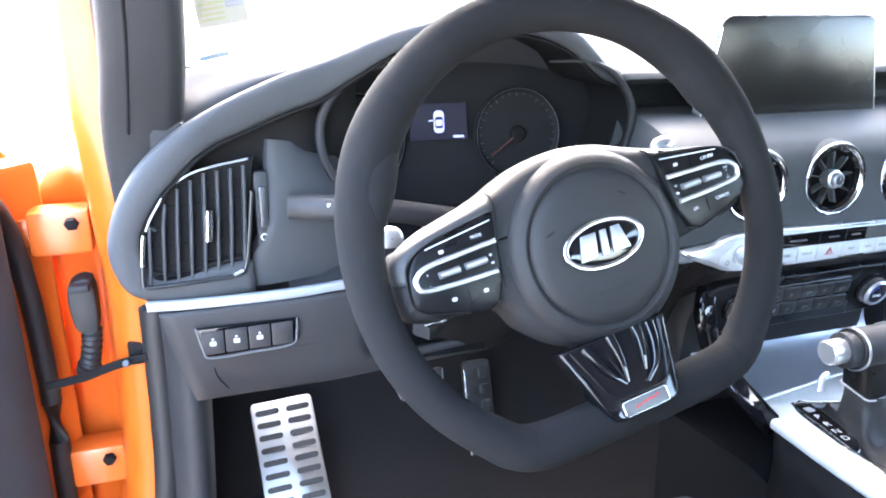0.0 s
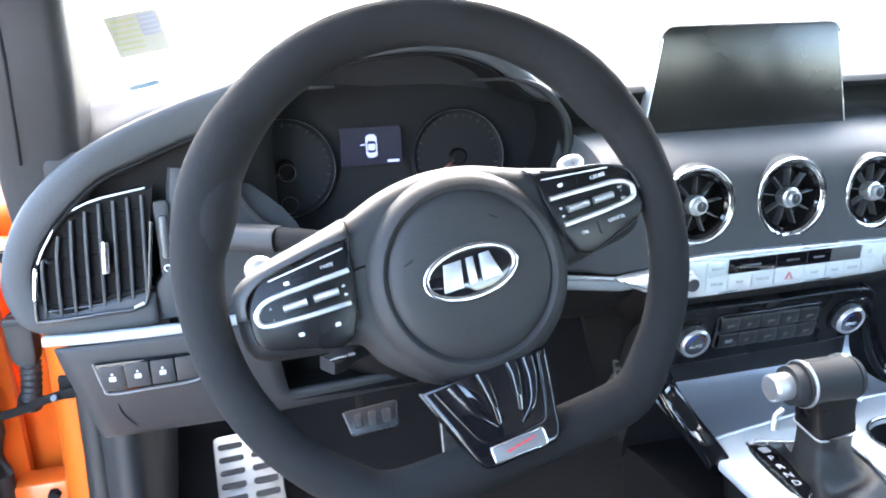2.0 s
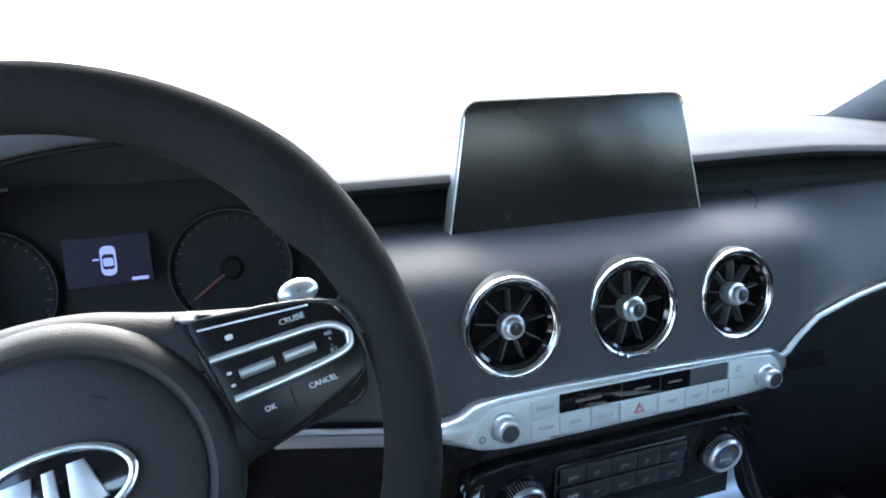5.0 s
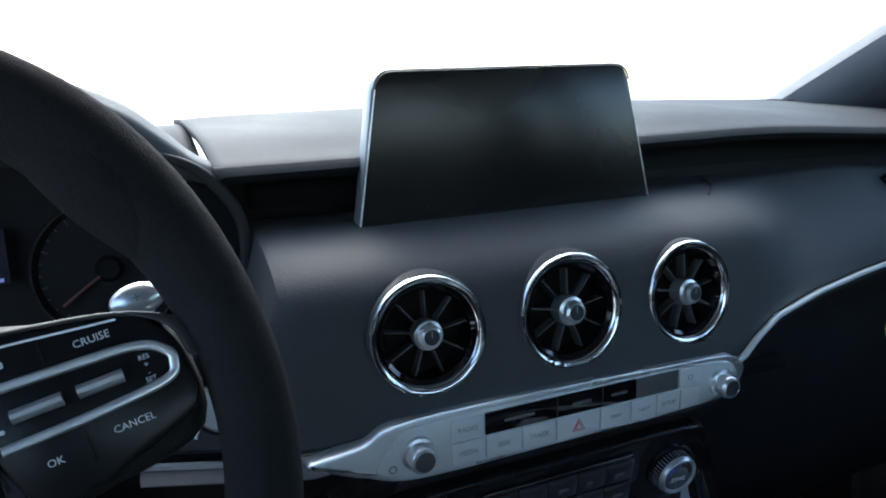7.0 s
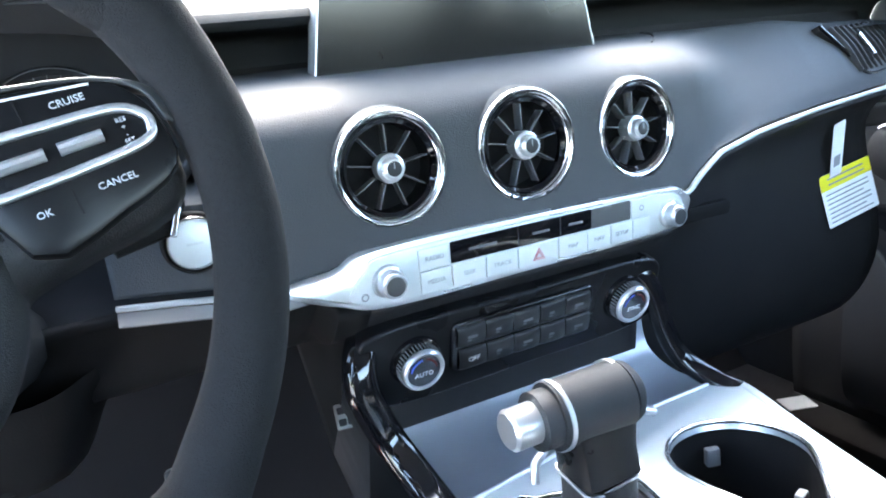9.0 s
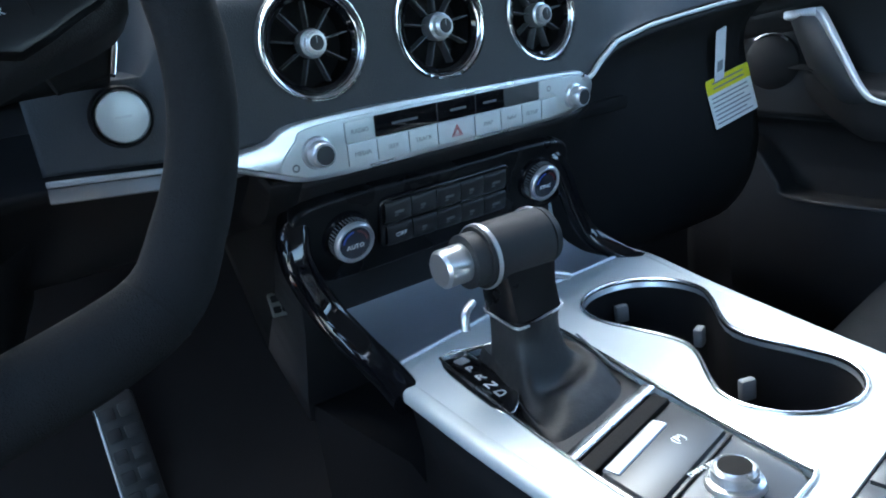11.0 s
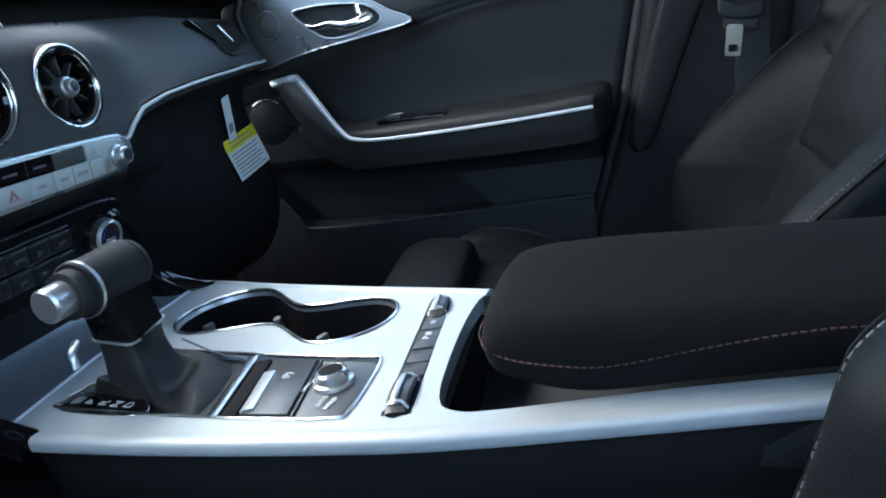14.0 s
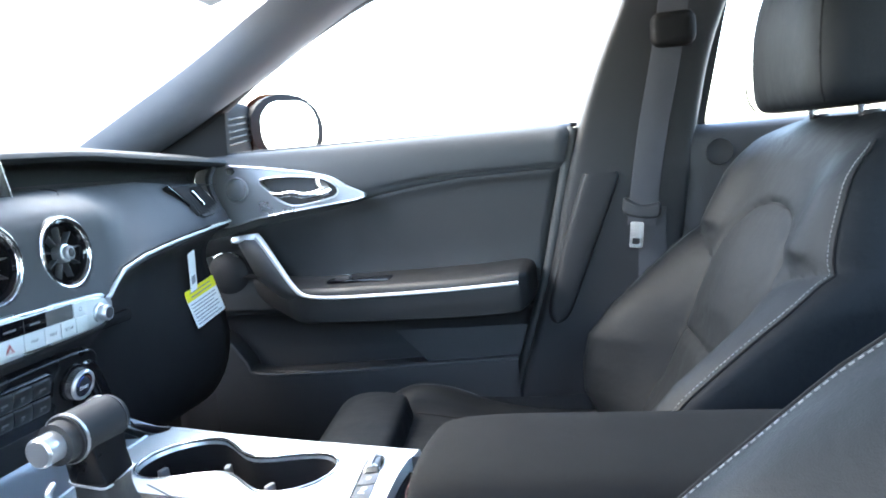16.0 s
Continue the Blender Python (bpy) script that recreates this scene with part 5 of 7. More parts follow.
part("divider", sweep([(-0.113, -0.246, -0.001), (-0.022, -0.226, -0.001)], bar(0.009, 0.005, 0.3)), CHROME, con, "chrome divider", m=CON)
part("divider_gap", sweep([(-0.115, -0.258, -0.003), (-0.026, -0.238, -0.003)], bar(0.012, 0.004)), MATT, con, m=CON)
swp = part("switch_plate", prism([(-0.113, -0.268), (-0.026, -0.247), (-0.040, -0.339), (-0.048, -0.346), (-0.108, -0.350), (-0.118, -0.343)], -0.006, -0.001, 0.001), SWITCHGREY, con, "grey switch plate", m=CON)
part("parking_switch", prism([(-0.112, -0.270), (-0.030, -0.250), (-0.036, -0.292), (-0.115, -0.308)], -0.002, 0.002, 0.002), SWITCHGREY, swp, "grey parking brake switch", m=CON)
# The lip's curved highlight is put in as a bright metal bar.
part("switch_lip", sweep([(-0.110, -0.274, 0.002), (-0.055, -0.261, 0.002)], bar(0.010, 0.003, 0.45, 4)), KNOB, swp, "switch lip, bright metal for its highlight", m=CON)
part("seam", sweep([(-0.117, -0.312, 0.0), (-0.037, -0.296, 0.0)], bar(0.0012, 0.001)), MATT, swp, m=CON)
part("lettering", words("(P)", 0.008, 0.0002), MARK, swp, smooth=False, m=CON @ pose(-0.061, -0.279, 0.0022, 0, 0, -6))
part("lettering", words("AUTO", 0.0052, 0.0002), MARK, swp, smooth=False, m=CON @ pose(-0.098, -0.325, 0.0002, 0, 0, -6))
part("lettering", words("HOLD", 0.0052, 0.0002), MARK, swp, smooth=False, m=CON @ pose(-0.101, -0.333, 0.0002, 0, 0, -6))
part("lettering", words("DRIVE MODE", 0.0045, 0.0002), MARK, swp, smooth=False, m=CON @ pose(-0.070, -0.304, 0.0004, 0, 0, -6))
knob(con, CON @ pose(-0.072, -0.322, -0.001), 0.0118, 0.011, MATT, "chrome drive mode dial")

stp = part("button_strip", prism(strip_hole, -0.008, -0.002, 0.001), STRIPGREY, con, "dark grey button strip across the console", m=CON)
sdir = Vector((0.185, 0.0225, 0)).normalized()
for k, (u, w) in enumerate(((0.026, 0.044), (0.060, 0.020), (0.081, 0.020), (0.109, 0.032), (0.138, 0.024), (0.168, 0.032))):
    c = Vector((-0.121, -0.386, 0)) + sdir * u
    m2 = CON @ pose(c.x, c.y, 0, 0, 0, 7)
    if k in (0, 5):
        part("rocker", sweep([(-w / 2, 0, -0.001), (-w / 4, 0, 0.0035), (w / 4, 0, 0.0035), (w / 2, 0, -0.001)], bar(0.015, 0.005, 0.45, 4), n=3), STRIPGREY, stp, "dark seat heater rocker", m=m2)
        part("rocker_bar", sweep([(-w / 2 + 0.004, 0.001, 0.0040), (-w / 4, 0.001, 0.0072), (w / 4, 0.001, 0.0072), (w / 2 - 0.003, 0.001, 0.0048)], bar(0.0048, 0.0030, 0.45, 4), n=3), KNOB, stp, "chrome rocker bar", m=m2)
        for xe in (-w / 2 + 0.005, w / 2 - 0.004):
            part("rocker_end", sweep([(xe - 0.002, -0.0080, 0.0010), (xe, -0.0035, 0.0052), (xe, 0.0035, 0.0052), (xe - 0.002, 0.0080, 0.0010)], bar(0.0022, 0.0018, 0.4), n=4), KNOB, stp, "chrome rocker end", m=m2)
    else:
        part("button", prism(rounded(-w / 2 + 0.0005, -0.0085, w / 2 - 0.0005, 0.0085, 0.001), -0.002, 0.0008, 0.0006), SWITCHGREY, stp, "grey console button", m=m2)
        if k == 4:
            part("symbol", prism(rounded(-0.0028, -0.002, 0.0028, 0.002, 0.001), 0.0008, 0.0012), PRINTED, stp, m=m2)
part("lettering", words("P", 0.009, 0.0002), MARK, stp, smooth=False, m=CON @ pose(*(Vector((-0.121, -0.386, 0)) + sdir * 0.109)[:2], 0.0012, 0, 0, -6))
part("symbol", prism(rounded(-0.0030, -0.0025, 0.0030, 0.0025, 0.001), 0.0008, 0.0012), PRINTED, stp, m=CON @ pose(*(Vector((-0.121, -0.386, 0)) + sdir * 0.117)[:2], 0, 0, 0, 7))
for i in range(3):
    part("lamp_mark", box(-0.119 + 0.011 * i, -0.379 + 0.0015 * i, -0.002, -0.112 + 0.011 * i, -0.378 + 0.0015 * i, -0.0012, 0), MARK, stp, smooth=False, m=CON)

# bin under the armrest
part("bin", smooth_grid([[(-0.118, y, 0.0), (-0.112, y, -0.05), (-0.03, y, -0.06), (0.05, y, -0.05), (0.062, y, 0.0)] for y in (-0.398, -0.46, -0.55, -0.70)], 3, 4), HARD, con, "grey bin", m=CON)
part("bin_front", prism([(-0.115, -0.412), (0.056, -0.396), (0.056, -0.39), (-0.115, -0.405)], -0.06, -0.013), MATT, con, m=CON)
body = [(p[0], p[1]) for p in curve_points(left_edge, 4)] + [(0.075, -0.74), (0.075, -0.40), (0.12, -0.24), (0.165, -0.05), (0.165, 0.10), (-0.13, 0.10), (-0.118, -0.06)]
part("console_body", prism([(x * 0.985, y) for x, y in body], -0.37, -0.085), MATT, con, "black console body", m=CON)
for pts, nm in ((left_edge, 1), (right_edge[:-1], -1)):
    wall = []
    for x, y, z in curve_points([(x, y, 0) for x, y in pts], 4):
        wall.append([(x, y, -0.013), (x + 0.004 * nm, y, -0.05), (x - 0.003 * nm, y, -0.14), (x - 0.012 * nm, y, -0.37)])
    solid(part("side_wall", grid(wall), MATT, con, "black console side", m=CON), 0.004, 0)
# front tray and gloss rails
part("front_tray", smooth_grid([[(x, -0.036 - 0.02 * (x < 0), -0.004), (x, -0.01, -0.007), (x, 0.03, -0.006), (x, 0.062, 0.01), (x, 0.07, 0.05)] for x in (-0.118, -0.05, 0.05, 0.11, 0.176)], 3, 4), mat("tray_satin", (0.40, 0.425, 0.465), 0.38, 0.5, grain=0.1, size=1300, vary=0.06, wear=0.05), con, "blue-grey satin storage tray", m=CON)
part("tray_lip", sweep([(-0.110, -0.060, 0.0), (0.04, -0.036, 0.0), (0.172, -0.031, 0.0)], bar(0.004, 0.004, 0.4), n=3), SATIN, con, m=CON)
part("rail", sweep([(-0.137, 0.020, 0.728), (-0.149, 0.008, 0.715), (-0.153, 0.0, 0.690), (-0.140, -0.006, 0.650), (-0.128, -0.03, 0.622), (-0.124, -0.065, 0.608), (-0.127, -0.098, 0.602)], bar(0.020, 0.026, 0.45, 4), n=6, up=(1, 0, 0.3)), GLOSS, con, "piano black side rail")
part("rail", sweep([(0.108, 0.010, 0.727), (0.125, 0.002, 0.705), (0.139, 0.0, 0.664), (0.152, -0.008, 0.632), (0.170, -0.028, 0.612), (0.182, -0.05, 0.604)], bar(0.014, 0.020, 0.45, 4), n=6, up=(1, 0, 0.3)), GLOSS, con, "piano black side rail")

# ---------------------------------------------------------------- shifter
sf = thing("gear_shifter", "T-shaped leather gear shifter with silver button", "gear shifter")
part("barrel", sweep([(-0.083, -0.136, 0.707), (-0.032, -0.139, 0.708)], oval(0.0215, n=28)), SPOKE, sf, "dark leather grip")
part("barrel_end", sweep([(-0.032, -0.139, 0.708), (-0.026, -0.139, 0.708), (-0.021, -0.139, 0.708)], oval(0.0215, n=28), scale=lambda t: 1 - 0.35 * t * t), SPOKE, sf)
for x in (-0.080, -0.034):
    part("grip_ring", sweep([(x - 0.0015, -0.136, 0.707), (x + 0.0015, -0.136, 0.707)], oval(0.0226, n=28)), KNOB, sf, "chrome grip ring")
part("button_collar", sweep([(-0.094, -0.1355, 0.707), (-0.083, -0.136, 0.707)], oval(0.0185, n=28)), HARD, sf)
part("button", sweep([(-0.113, -0.135, 0.707), (-0.111, -0.135, 0.707), (-0.094, -0.135, 0.707)], oval(0.0130, n=28), scale=lambda t: 0.84 + 0.16 * min(1, t * 8)), KNOB, sf, "satin silver release button")
nk = [[(-0.052 + w * sx, y0 + d * sy, z) for sx, sy in bar(2, 2, 0.14, 2)] for z, w, d, y0 in ((0.700, 0.024, 0.018, -0.137), (0.680, 0.021, 0.018, -0.139), (0.662, 0.021, 0.019, -0.142))]
part("neck", grid(nk, close_v=True, caps=True), POD, sf, "black shifter neck")
part("neck_line", sweep([(-0.052 + 0.0218 * sx, -0.142 + 0.0198 * sy, 0.663 + 0.0025 * sy + 0.0025 * sx) for sx, sy in bar(2, 2, 0.14, 2)], bar(0.0016, 0.002, 0.3), closed=True), KNOB, sf, "thin chrome line")
bt = []
base = [(-0.062, -0.094), (-0.03, -0.102), (0.0, -0.117), (-0.004, -0.16), (-0.016, -0.215), (-0.05, -0.226), (-0.085, -0.233), (-0.108, -0.228), (-0.090, -0.172), (-0.072, -0.125)]
neck_ring = [(-0.070, -0.128), (-0.052, -0.126), (-0.034, -0.128), (-0.031, -0.145), (-0.034, -0.160), (-0.052, -0.165), (-0.062, -0.165), (-0.071, -0.160), (-0.073, -0.148), (-0.073, -0.136)]
neck_ring = [(-0.052 + (x + 0.052) * 1.005, -0.143 + (y + 0.144) * 1.0) for x, y in neck_ring]
for t, z in ((0.0, 0.6615), (-0.02, 0.655), (-0.01, 0.645), (0.07, 0.631), (0.22, 0.621), (0.5, 0.620), (0.76, 0.614), (0.93, 0.607), (1.0, 0.602)):
    bt.append([(nx + (ox - nx) * t, ny + (oy - ny) * t, z + (0.013 * abs(math.sin(1.05 * k + 3 * t + 0.7 * math.sin(3 * k))) - 0.006) * math.sin(math.pi * t)) for k, ((nx, ny), (ox, oy)) in enumerate(zip(neck_ring, base))])
part("boot", smooth_grid(bt, 5, 4, True), BOOT, sf, "black leather boot with creases")
part("boot_stitch", sweep([(-0.026, -0.166, 0.640), (-0.018, -0.19, 0.622), (-0.013, -0.215, 0.612)], oval(0.0008, n=6), n=4), THREAD, sf)
part("trim_hook", sweep([(-0.076, -0.104, 0.640), (-0.073, -0.101, 0.652), (-0.062, -0.096, 0.656)], bar(0.0065, 0.005, 0.4), n=4), KNOB, sf, "chrome trim hook")
part("trim_tab", sweep([(0.000, -0.100, 0.618), (0.020, -0.080, 0.628), (0.050, -0.058, 0.632), (0.070, -0.060, 0.626)], bar(0.010, 0.006, 0.4, 3), n=4), KNOB, sf, "satin trim tab")


# ---------------------------------------------------------------- armrest
ar = thing("armrest", "black suede centre armrest with red stitching", "armrest")
al = []
for y, zt, w, zb in ((-0.438, 0.676, 0.050, 0.658), (-0.442, 0.684, 0.062, 0.652), (-0.455, 0.690, 0.070, 0.645), (-0.50, 0.693, 0.074, 0.638), (-0.56, 0.694, 0.074, 0.644), (-0.64, 0.695, 0.074, 0.653), (-0.72, 0.696, 0.074, 0.657), (-0.84, 0.695, 0.072, 0.658)):
    cx = -0.038
    al.append([(cx - w + 0.012, y, zb), (cx - w, y, zb + 0.010), (cx - w, y, zt - 0.016), (cx - w + 0.018, y, zt - 0.004), (cx, y, zt), (cx + w - 0.018, y, zt - 0.004), (cx + w, y, zt - 0.016), (cx + w, y, zb + 0.010), (cx + w - 0.012, y, zb), (cx, y, zb)])
part("lid", smooth_grid(al, 4, 4, True, True), LID, ar, "black suede lid")
def stitches(pts, parent, material, length=0.0035, gap=0.0055, r=0.00045, name="stitching"):
    """A run of thread stitches along a line, joined into one part."""
    p = [np.array(q, float) for q in pts]
    seg = [np.linalg.norm(b - a) for a, b in zip(p, p[1:])]
    cum = np.concatenate([[0], np.cumsum(seg)])
    bm = bmesh.new()
    s = 0.0
    while s + length < cum[-1]:
        a = np.array([np.interp(s, cum, [q[i] for q in p]) for i in range(3)])
        b = np.array([np.interp(s + length, cum, [q[i] for q in p]) for i in range(3)])
        d = Vector(b - a)
        m = Matrix.Translation((a + b) / 2) @ d.to_track_quat("X", "Z").to_matrix().to_4x4() @ Matrix.Diagonal((d.length, 2 * r, 2 * r, 1))
        bmesh.ops.create_cube(bm, size=1, matrix=m)
        s += gap
    return part(name, bm, material, parent, smooth=False)
stitches(curve_points([(0.01, -0.4365, 0.669), (-0.06, -0.4365, 0.669), (-0.085, -0.4370, 0.669), (-0.0960, -0.4395, 0.668), (-0.1050, -0.4450, 0.666), (-0.1103, -0.457, 0.662), (-0.1130, -0.480, 0.659), (-0.1135, -0.515, 0.658), (-0.1135, -0.564, 0.668), (-0.1135, -0.61, 0.676), (-0.1130, -0.66, 0.679), (-0.1125, -0.84, 0.680)], 4), ar, REDTHREAD, 0.003, 0.0045, 0.0004)
part("hinge_box", box(-0.09, -0.86, 0.24, 0.03, -0.70, 0.66, 0.01), HARD, ar)


# ---------------------------------------------------------------- seats
SEAM_Z = [0.42, 0.50, 0.63, 0.69, 0.73, 0.765, 0.80, 0.85, 0.89, 0.91]
SEAM_S = [0.250, 0.250, 0.240, 0.244, 0.248, 0.243, 0.224, 0.206, 0.190, 0.165]


def back_y(z):
    return float(np.interp(z, (0.40, 0.44, 0.50, 0.56, 0.636, 0.73, 0.81, 0.875, 0.905, 0.918, 0.926), (0.105, 0.096, 0.072, 0.040, 0.004, -0.038, -0.080, -0.116, -0.137, -0.155, -0.180)))


def bolster(z):
    return float(np.interp(z, (0.40, 0.45, 0.50, 0.55, 0.60, 0.645, 0.687, 0.713, 0.747, 0.770), (0.0, 0.035, 0.078, 0.105, 0.117, 0.098, 0.066, 0.045, 0.016, 0.0)))


def smooth01(t):
    t = min(1.0, max(0.0, t))
    return t * t * (3 - 2 * t)


def creases(lines, x, z, width=0.0058):
    """How far a point lies in the creases along some lines, 0 to 1."""
    best = 0.0
    for line in lines:
        p = np.array(line)
        a, d = p[:-1], p[1:] - p[:-1]
        t = np.clip(((np.array((x, z)) - a) * d).sum(1) / (d * d).sum(1), 0, 1)
        near = np.sqrt((((a + d * t[:, None]) - (x, z)) ** 2).sum(1)).min()
        best = max(best, math.exp(-(near / width) ** 2))
    return best


def arch_line(off):
    up = [(0.122, 0.55), (0.119, 0.63), (0.116, 0.70), (0.113, 0.74), (0.100, 0.775), (0.072, 0.802), (0.03, 0.815), (-0.03, 0.815), (-0.072, 0.802), (-0.100, 0.775), (-0.113, 0.74), (-0.116, 0.70), (-0.119, 0.63), (-0.122, 0.55)]
    return [(p[0] * 1.04 + off, p[1]) for p in curve_points([(x, z, 0) for x, z in up], 4)]


def seat(name, label, off, low=1.0):
    """A bucket seat centred on x = 0, its cushion's front edge at y = 0.54. off: sideways shift of the middle panel; low: fullness of the bolsters near the cushion."""
    s = thing(name, label, "car seat", "front seats")
    # cushion with raised side bolsters
    rows = []
    for y, zc, zb, w in ((0.500, 0.42, 0.43, 0.205), (0.520, 0.46, 0.465, 0.215), (0.515, 0.490, 0.492, 0.222), (0.49, 0.500, 0.512, 0.232), (0.45, 0.500, 0.530, 0.242), (0.41, 0.497, 0.530, 0.248), (0.36, 0.488, 0.514, 0.252), (0.30, 0.472, 0.490, 0.255), (0.20, 0.452, 0.470, 0.256), (0.05, 0.445, 0.462, 0.256), (-0.08, 0.44, 0.46, 0.25)):
        rows.append([(-w + 0.01, y, 0.40), (-w - 0.006, y, 0.48), (-w + 0.01, y, zb - 0.012), (-w + 0.035, y, zb), (-w + 0.07, y, zb - 0.006), (-w + 0.10, y, zc), (-0.05, y, zc + 0.004), (0.05, y, zc + 0.004), (w - 0.10, y, zc), (w - 0.07, y, zb - 0.006), (w - 0.035, y, zb), (w - 0.01, y, zb - 0.012), (w + 0.006, y, 0.48), (w - 0.01, y, 0.40)])
    part("cushion", smooth_grid(rows, 4, 3, True, True), LEATHER, s, "black leather seat cushion")
    # front roll under the thighs, a separate padded block
    roll = []
    for x, k in ((-0.150, 0.86), (-0.146, 0.97), (-0.13, 1.0), (0.0, 1.02), (0.13, 1.0), (0.146, 0.97), (0.150, 0.86)):
        roll.append([(x, 0.500 + 1.2 * k * dy, 0.492 + 1.05 * k * dz) for dy, dz in ((-0.048, -0.05), (-0.050, 0.030), (-0.030, 0.047), (0.010, 0.050), (0.040, 0.036), (0.054, 0.004), (0.050, -0.05))])
    part("thigh_roll", smooth_grid(roll, 4, 4, True, True), LEATHER, s, "padded front roll of the cushion")
    for sx in (-1, 1):
        part("cushion_seam", sweep([(sx * 0.152, y, z) for y, z in ((0.43, 0.502), (0.40, 0.497), (0.33, 0.482), (0.25, 0.463))], oval(0.0016, n=6), n=3), MATT, s)
        stitches(curve_points([(sx * 0.196, 0.505, 0.503), (sx * 0.203, 0.47, 0.5225), (sx * 0.208, 0.43, 0.532), (sx * 0.213, 0.38, 0.5245), (sx * 0.216, 0.33, 0.504)], 5), s, THREAD)
    # backrest
    arch = arch_line(off)
    waist = [(-0.13 + off, 0.628), (off, 0.624), (0.13 + off, 0.628)]
    notch = [[(sx * 0.118 + off, 0.725), (sx * 0.17, 0.748), (sx * 0.243, 0.766)] for sx in (-1, 1)]
    lines = [arch, waist, *notch]

    def surface(x, z):
        a, st = abs(x), float(np.interp(z, SEAM_Z, SEAM_S))
        crest = st - 0.026
        t = min(1.0, max(0.0, (a - 0.121) / (crest - 0.121)))
        d = bolster(z) * (1 - (1 - low) * smooth01((0.66 - z) / 0.07)) * ((0.55 * math.sin(0.5 * math.pi * t) ** 0.75 + 0.45 * smooth01(t)) - 0.10 * smooth01((a - crest) / 0.03))
        wing = smooth01((z - 0.755) / 0.03) * smooth01((0.905 - z) / 0.06)
        d += wing * 0.020 * math.exp(-((a - 0.172) / 0.048) ** 2)
        d += 0.010 * math.exp(-(x / 0.10) ** 2) * smooth01((0.80 - z) / 0.05) * smooth01((z - 0.64) / 0.05)
        return back_y(z) + d - 0.0065 * creases(lines, x, z)
    rows = []
    for z in [*np.linspace(0.42, 0.90, 84), 0.906, 0.912, 0.917, 0.921, 0.924]:
        st = float(np.interp(z, SEAM_Z, SEAM_S)) if z < 0.91 else 0.165 - 0.05 * (z - 0.91) / 0.014
        fall = smooth01((z - 0.895) / 0.03) * 0.03
        front = [(x, surface(x, z) - fall * (abs(x) / 0.2) ** 2, z) for x in np.linspace(-st, st, 78)]
        ye, yc = front[0][1], back_y(z)
        yr = front[-1][1]
        wrap = [(st + 0.007, yr - 0.006, z), (st + 0.013, yr - 0.022, z), (st + 0.014, 0.4 * yr + 0.6 * yc - 0.04, z), (st + 0.004, yc - 0.085, z), (st - 0.03, yc - 0.115, z), (0.0, yc - 0.125, z)]
        back = [(-st + 0.03, yc - 0.115, z), (-st - 0.004, yc - 0.085, z), (-st - 0.014, 0.4 * ye + 0.6 * yc - 0.04, z), (-st - 0.013, ye - 0.022, z), (-st - 0.007, ye - 0.006, z)]
        rows.append(front + wrap + back)
    part("backrest", grid(rows, close_v=True, caps=True), LEATHER, s, "black leather backrest with side bolsters")

    def on(line, lift=0.0):
        return [(x, surface(x, z) + lift, z) for x, z in line]
    part("arch_seam", sweep(on(arch, 0.0006), oval(0.0011, n=6)), MATT, s)
    part("waist_seam", sweep(on([(x + off, 0.624 + 0.3 * x * x) for x in np.linspace(-0.12, 0.12, 20)], 0.0006), oval(0.0011, n=6)), MATT, s)
    for sx in (-1, 1):
        zs = np.linspace(0.47, 0.895, 60)
        part("side_seam", sweep([(sx * (float(np.interp(z, SEAM_Z, SEAM_S)) + 0.0025), surface(sx * float(np.interp(z, SEAM_Z, SEAM_S)), z) - 0.0005, z) for z in zs], oval(0.0013, n=6)), MATT, s)
        stitches([(sx * (float(np.interp(z, SEAM_Z, SEAM_S)) - 0.0045), surface(sx * (float(np.interp(z, SEAM_Z, SEAM_S)) - 0.0045), z) + 0.0006, z) for z in zs], s, THREAD, 0.0034, 0.0054, 0.00045)
    # headrest: front pad and darker sides
    hr = part("headrest", smooth_grid([[(w * sx, y0 + d * sy, z) for sx, sy in bar(2, 2, 0.26, 4)] for z, w, d, y0 in ((0.934, 0.105, 0.040, -0.160), (0.940, 0.122, 0.056, -0.160), (0.965, 0.132, 0.064, -0.161), (1.04, 0.133, 0.066, -0.165), (1.10, 0.124, 0.056, -0.172), (1.118, 0.095, 0.038, -0.178))], 4, 1, True, True), LEATHER, s, "black leather headrest")
    for sx in (-1, 1):
        part("headrest_seam", sweep([(sx * x_, y_, z) for x_, y_, z in ((0.114, -0.1085, 0.940), (0.1235, -0.1010, 0.966), (0.1245, -0.1030, 1.04), (0.116, -0.1195, 1.10))], oval(0.0013, n=6), n=5), MATT, hr)
    for sx in (-0.07, 0.07):
        part("headrest_post", sweep([(sx, -0.178, 0.88), (sx, -0.168, 0.96)], oval(0.006, n=12)), CHROME, s, "chrome headrest post")
        part("post_collar", lathe([(0.0, 0.006), (0.011, 0.006), (0.014, 0.0)], 20), HARD, s, m=pose(sx, -0.180, 0.922))
    part("seat_base", box(-0.20, -0.08, 0.24, 0.20, 0.44, 0.42, 0.02), MATT, s)
    part("back_shell", box(-0.16, -0.21, 0.45, 0.16, -0.14, 0.84, 0.03, 3), HARD, s)
    return s


ps = seat("car_seat", "black leather front passenger bucket seat with grey stitching", -0.012)
ps.matrix_world = pose(0.425, -0.722, 0, 0, 0, 8)
ds = seat("car_seat", "black leather driver's bucket seat with grey stitching, set higher", 0.0, 0.72)
ds.location = (-0.432, -0.705, 0.062)
part("seat_riser", box(-0.18, -0.06, 0.185, 0.18, 0.42, 0.25, 0.01), MATT, ds)

# ---------------------------------------------------------------- passenger door
door = thing("door_1", "black passenger door panel with silver handle plate and armrest", "car door", kind="structure")


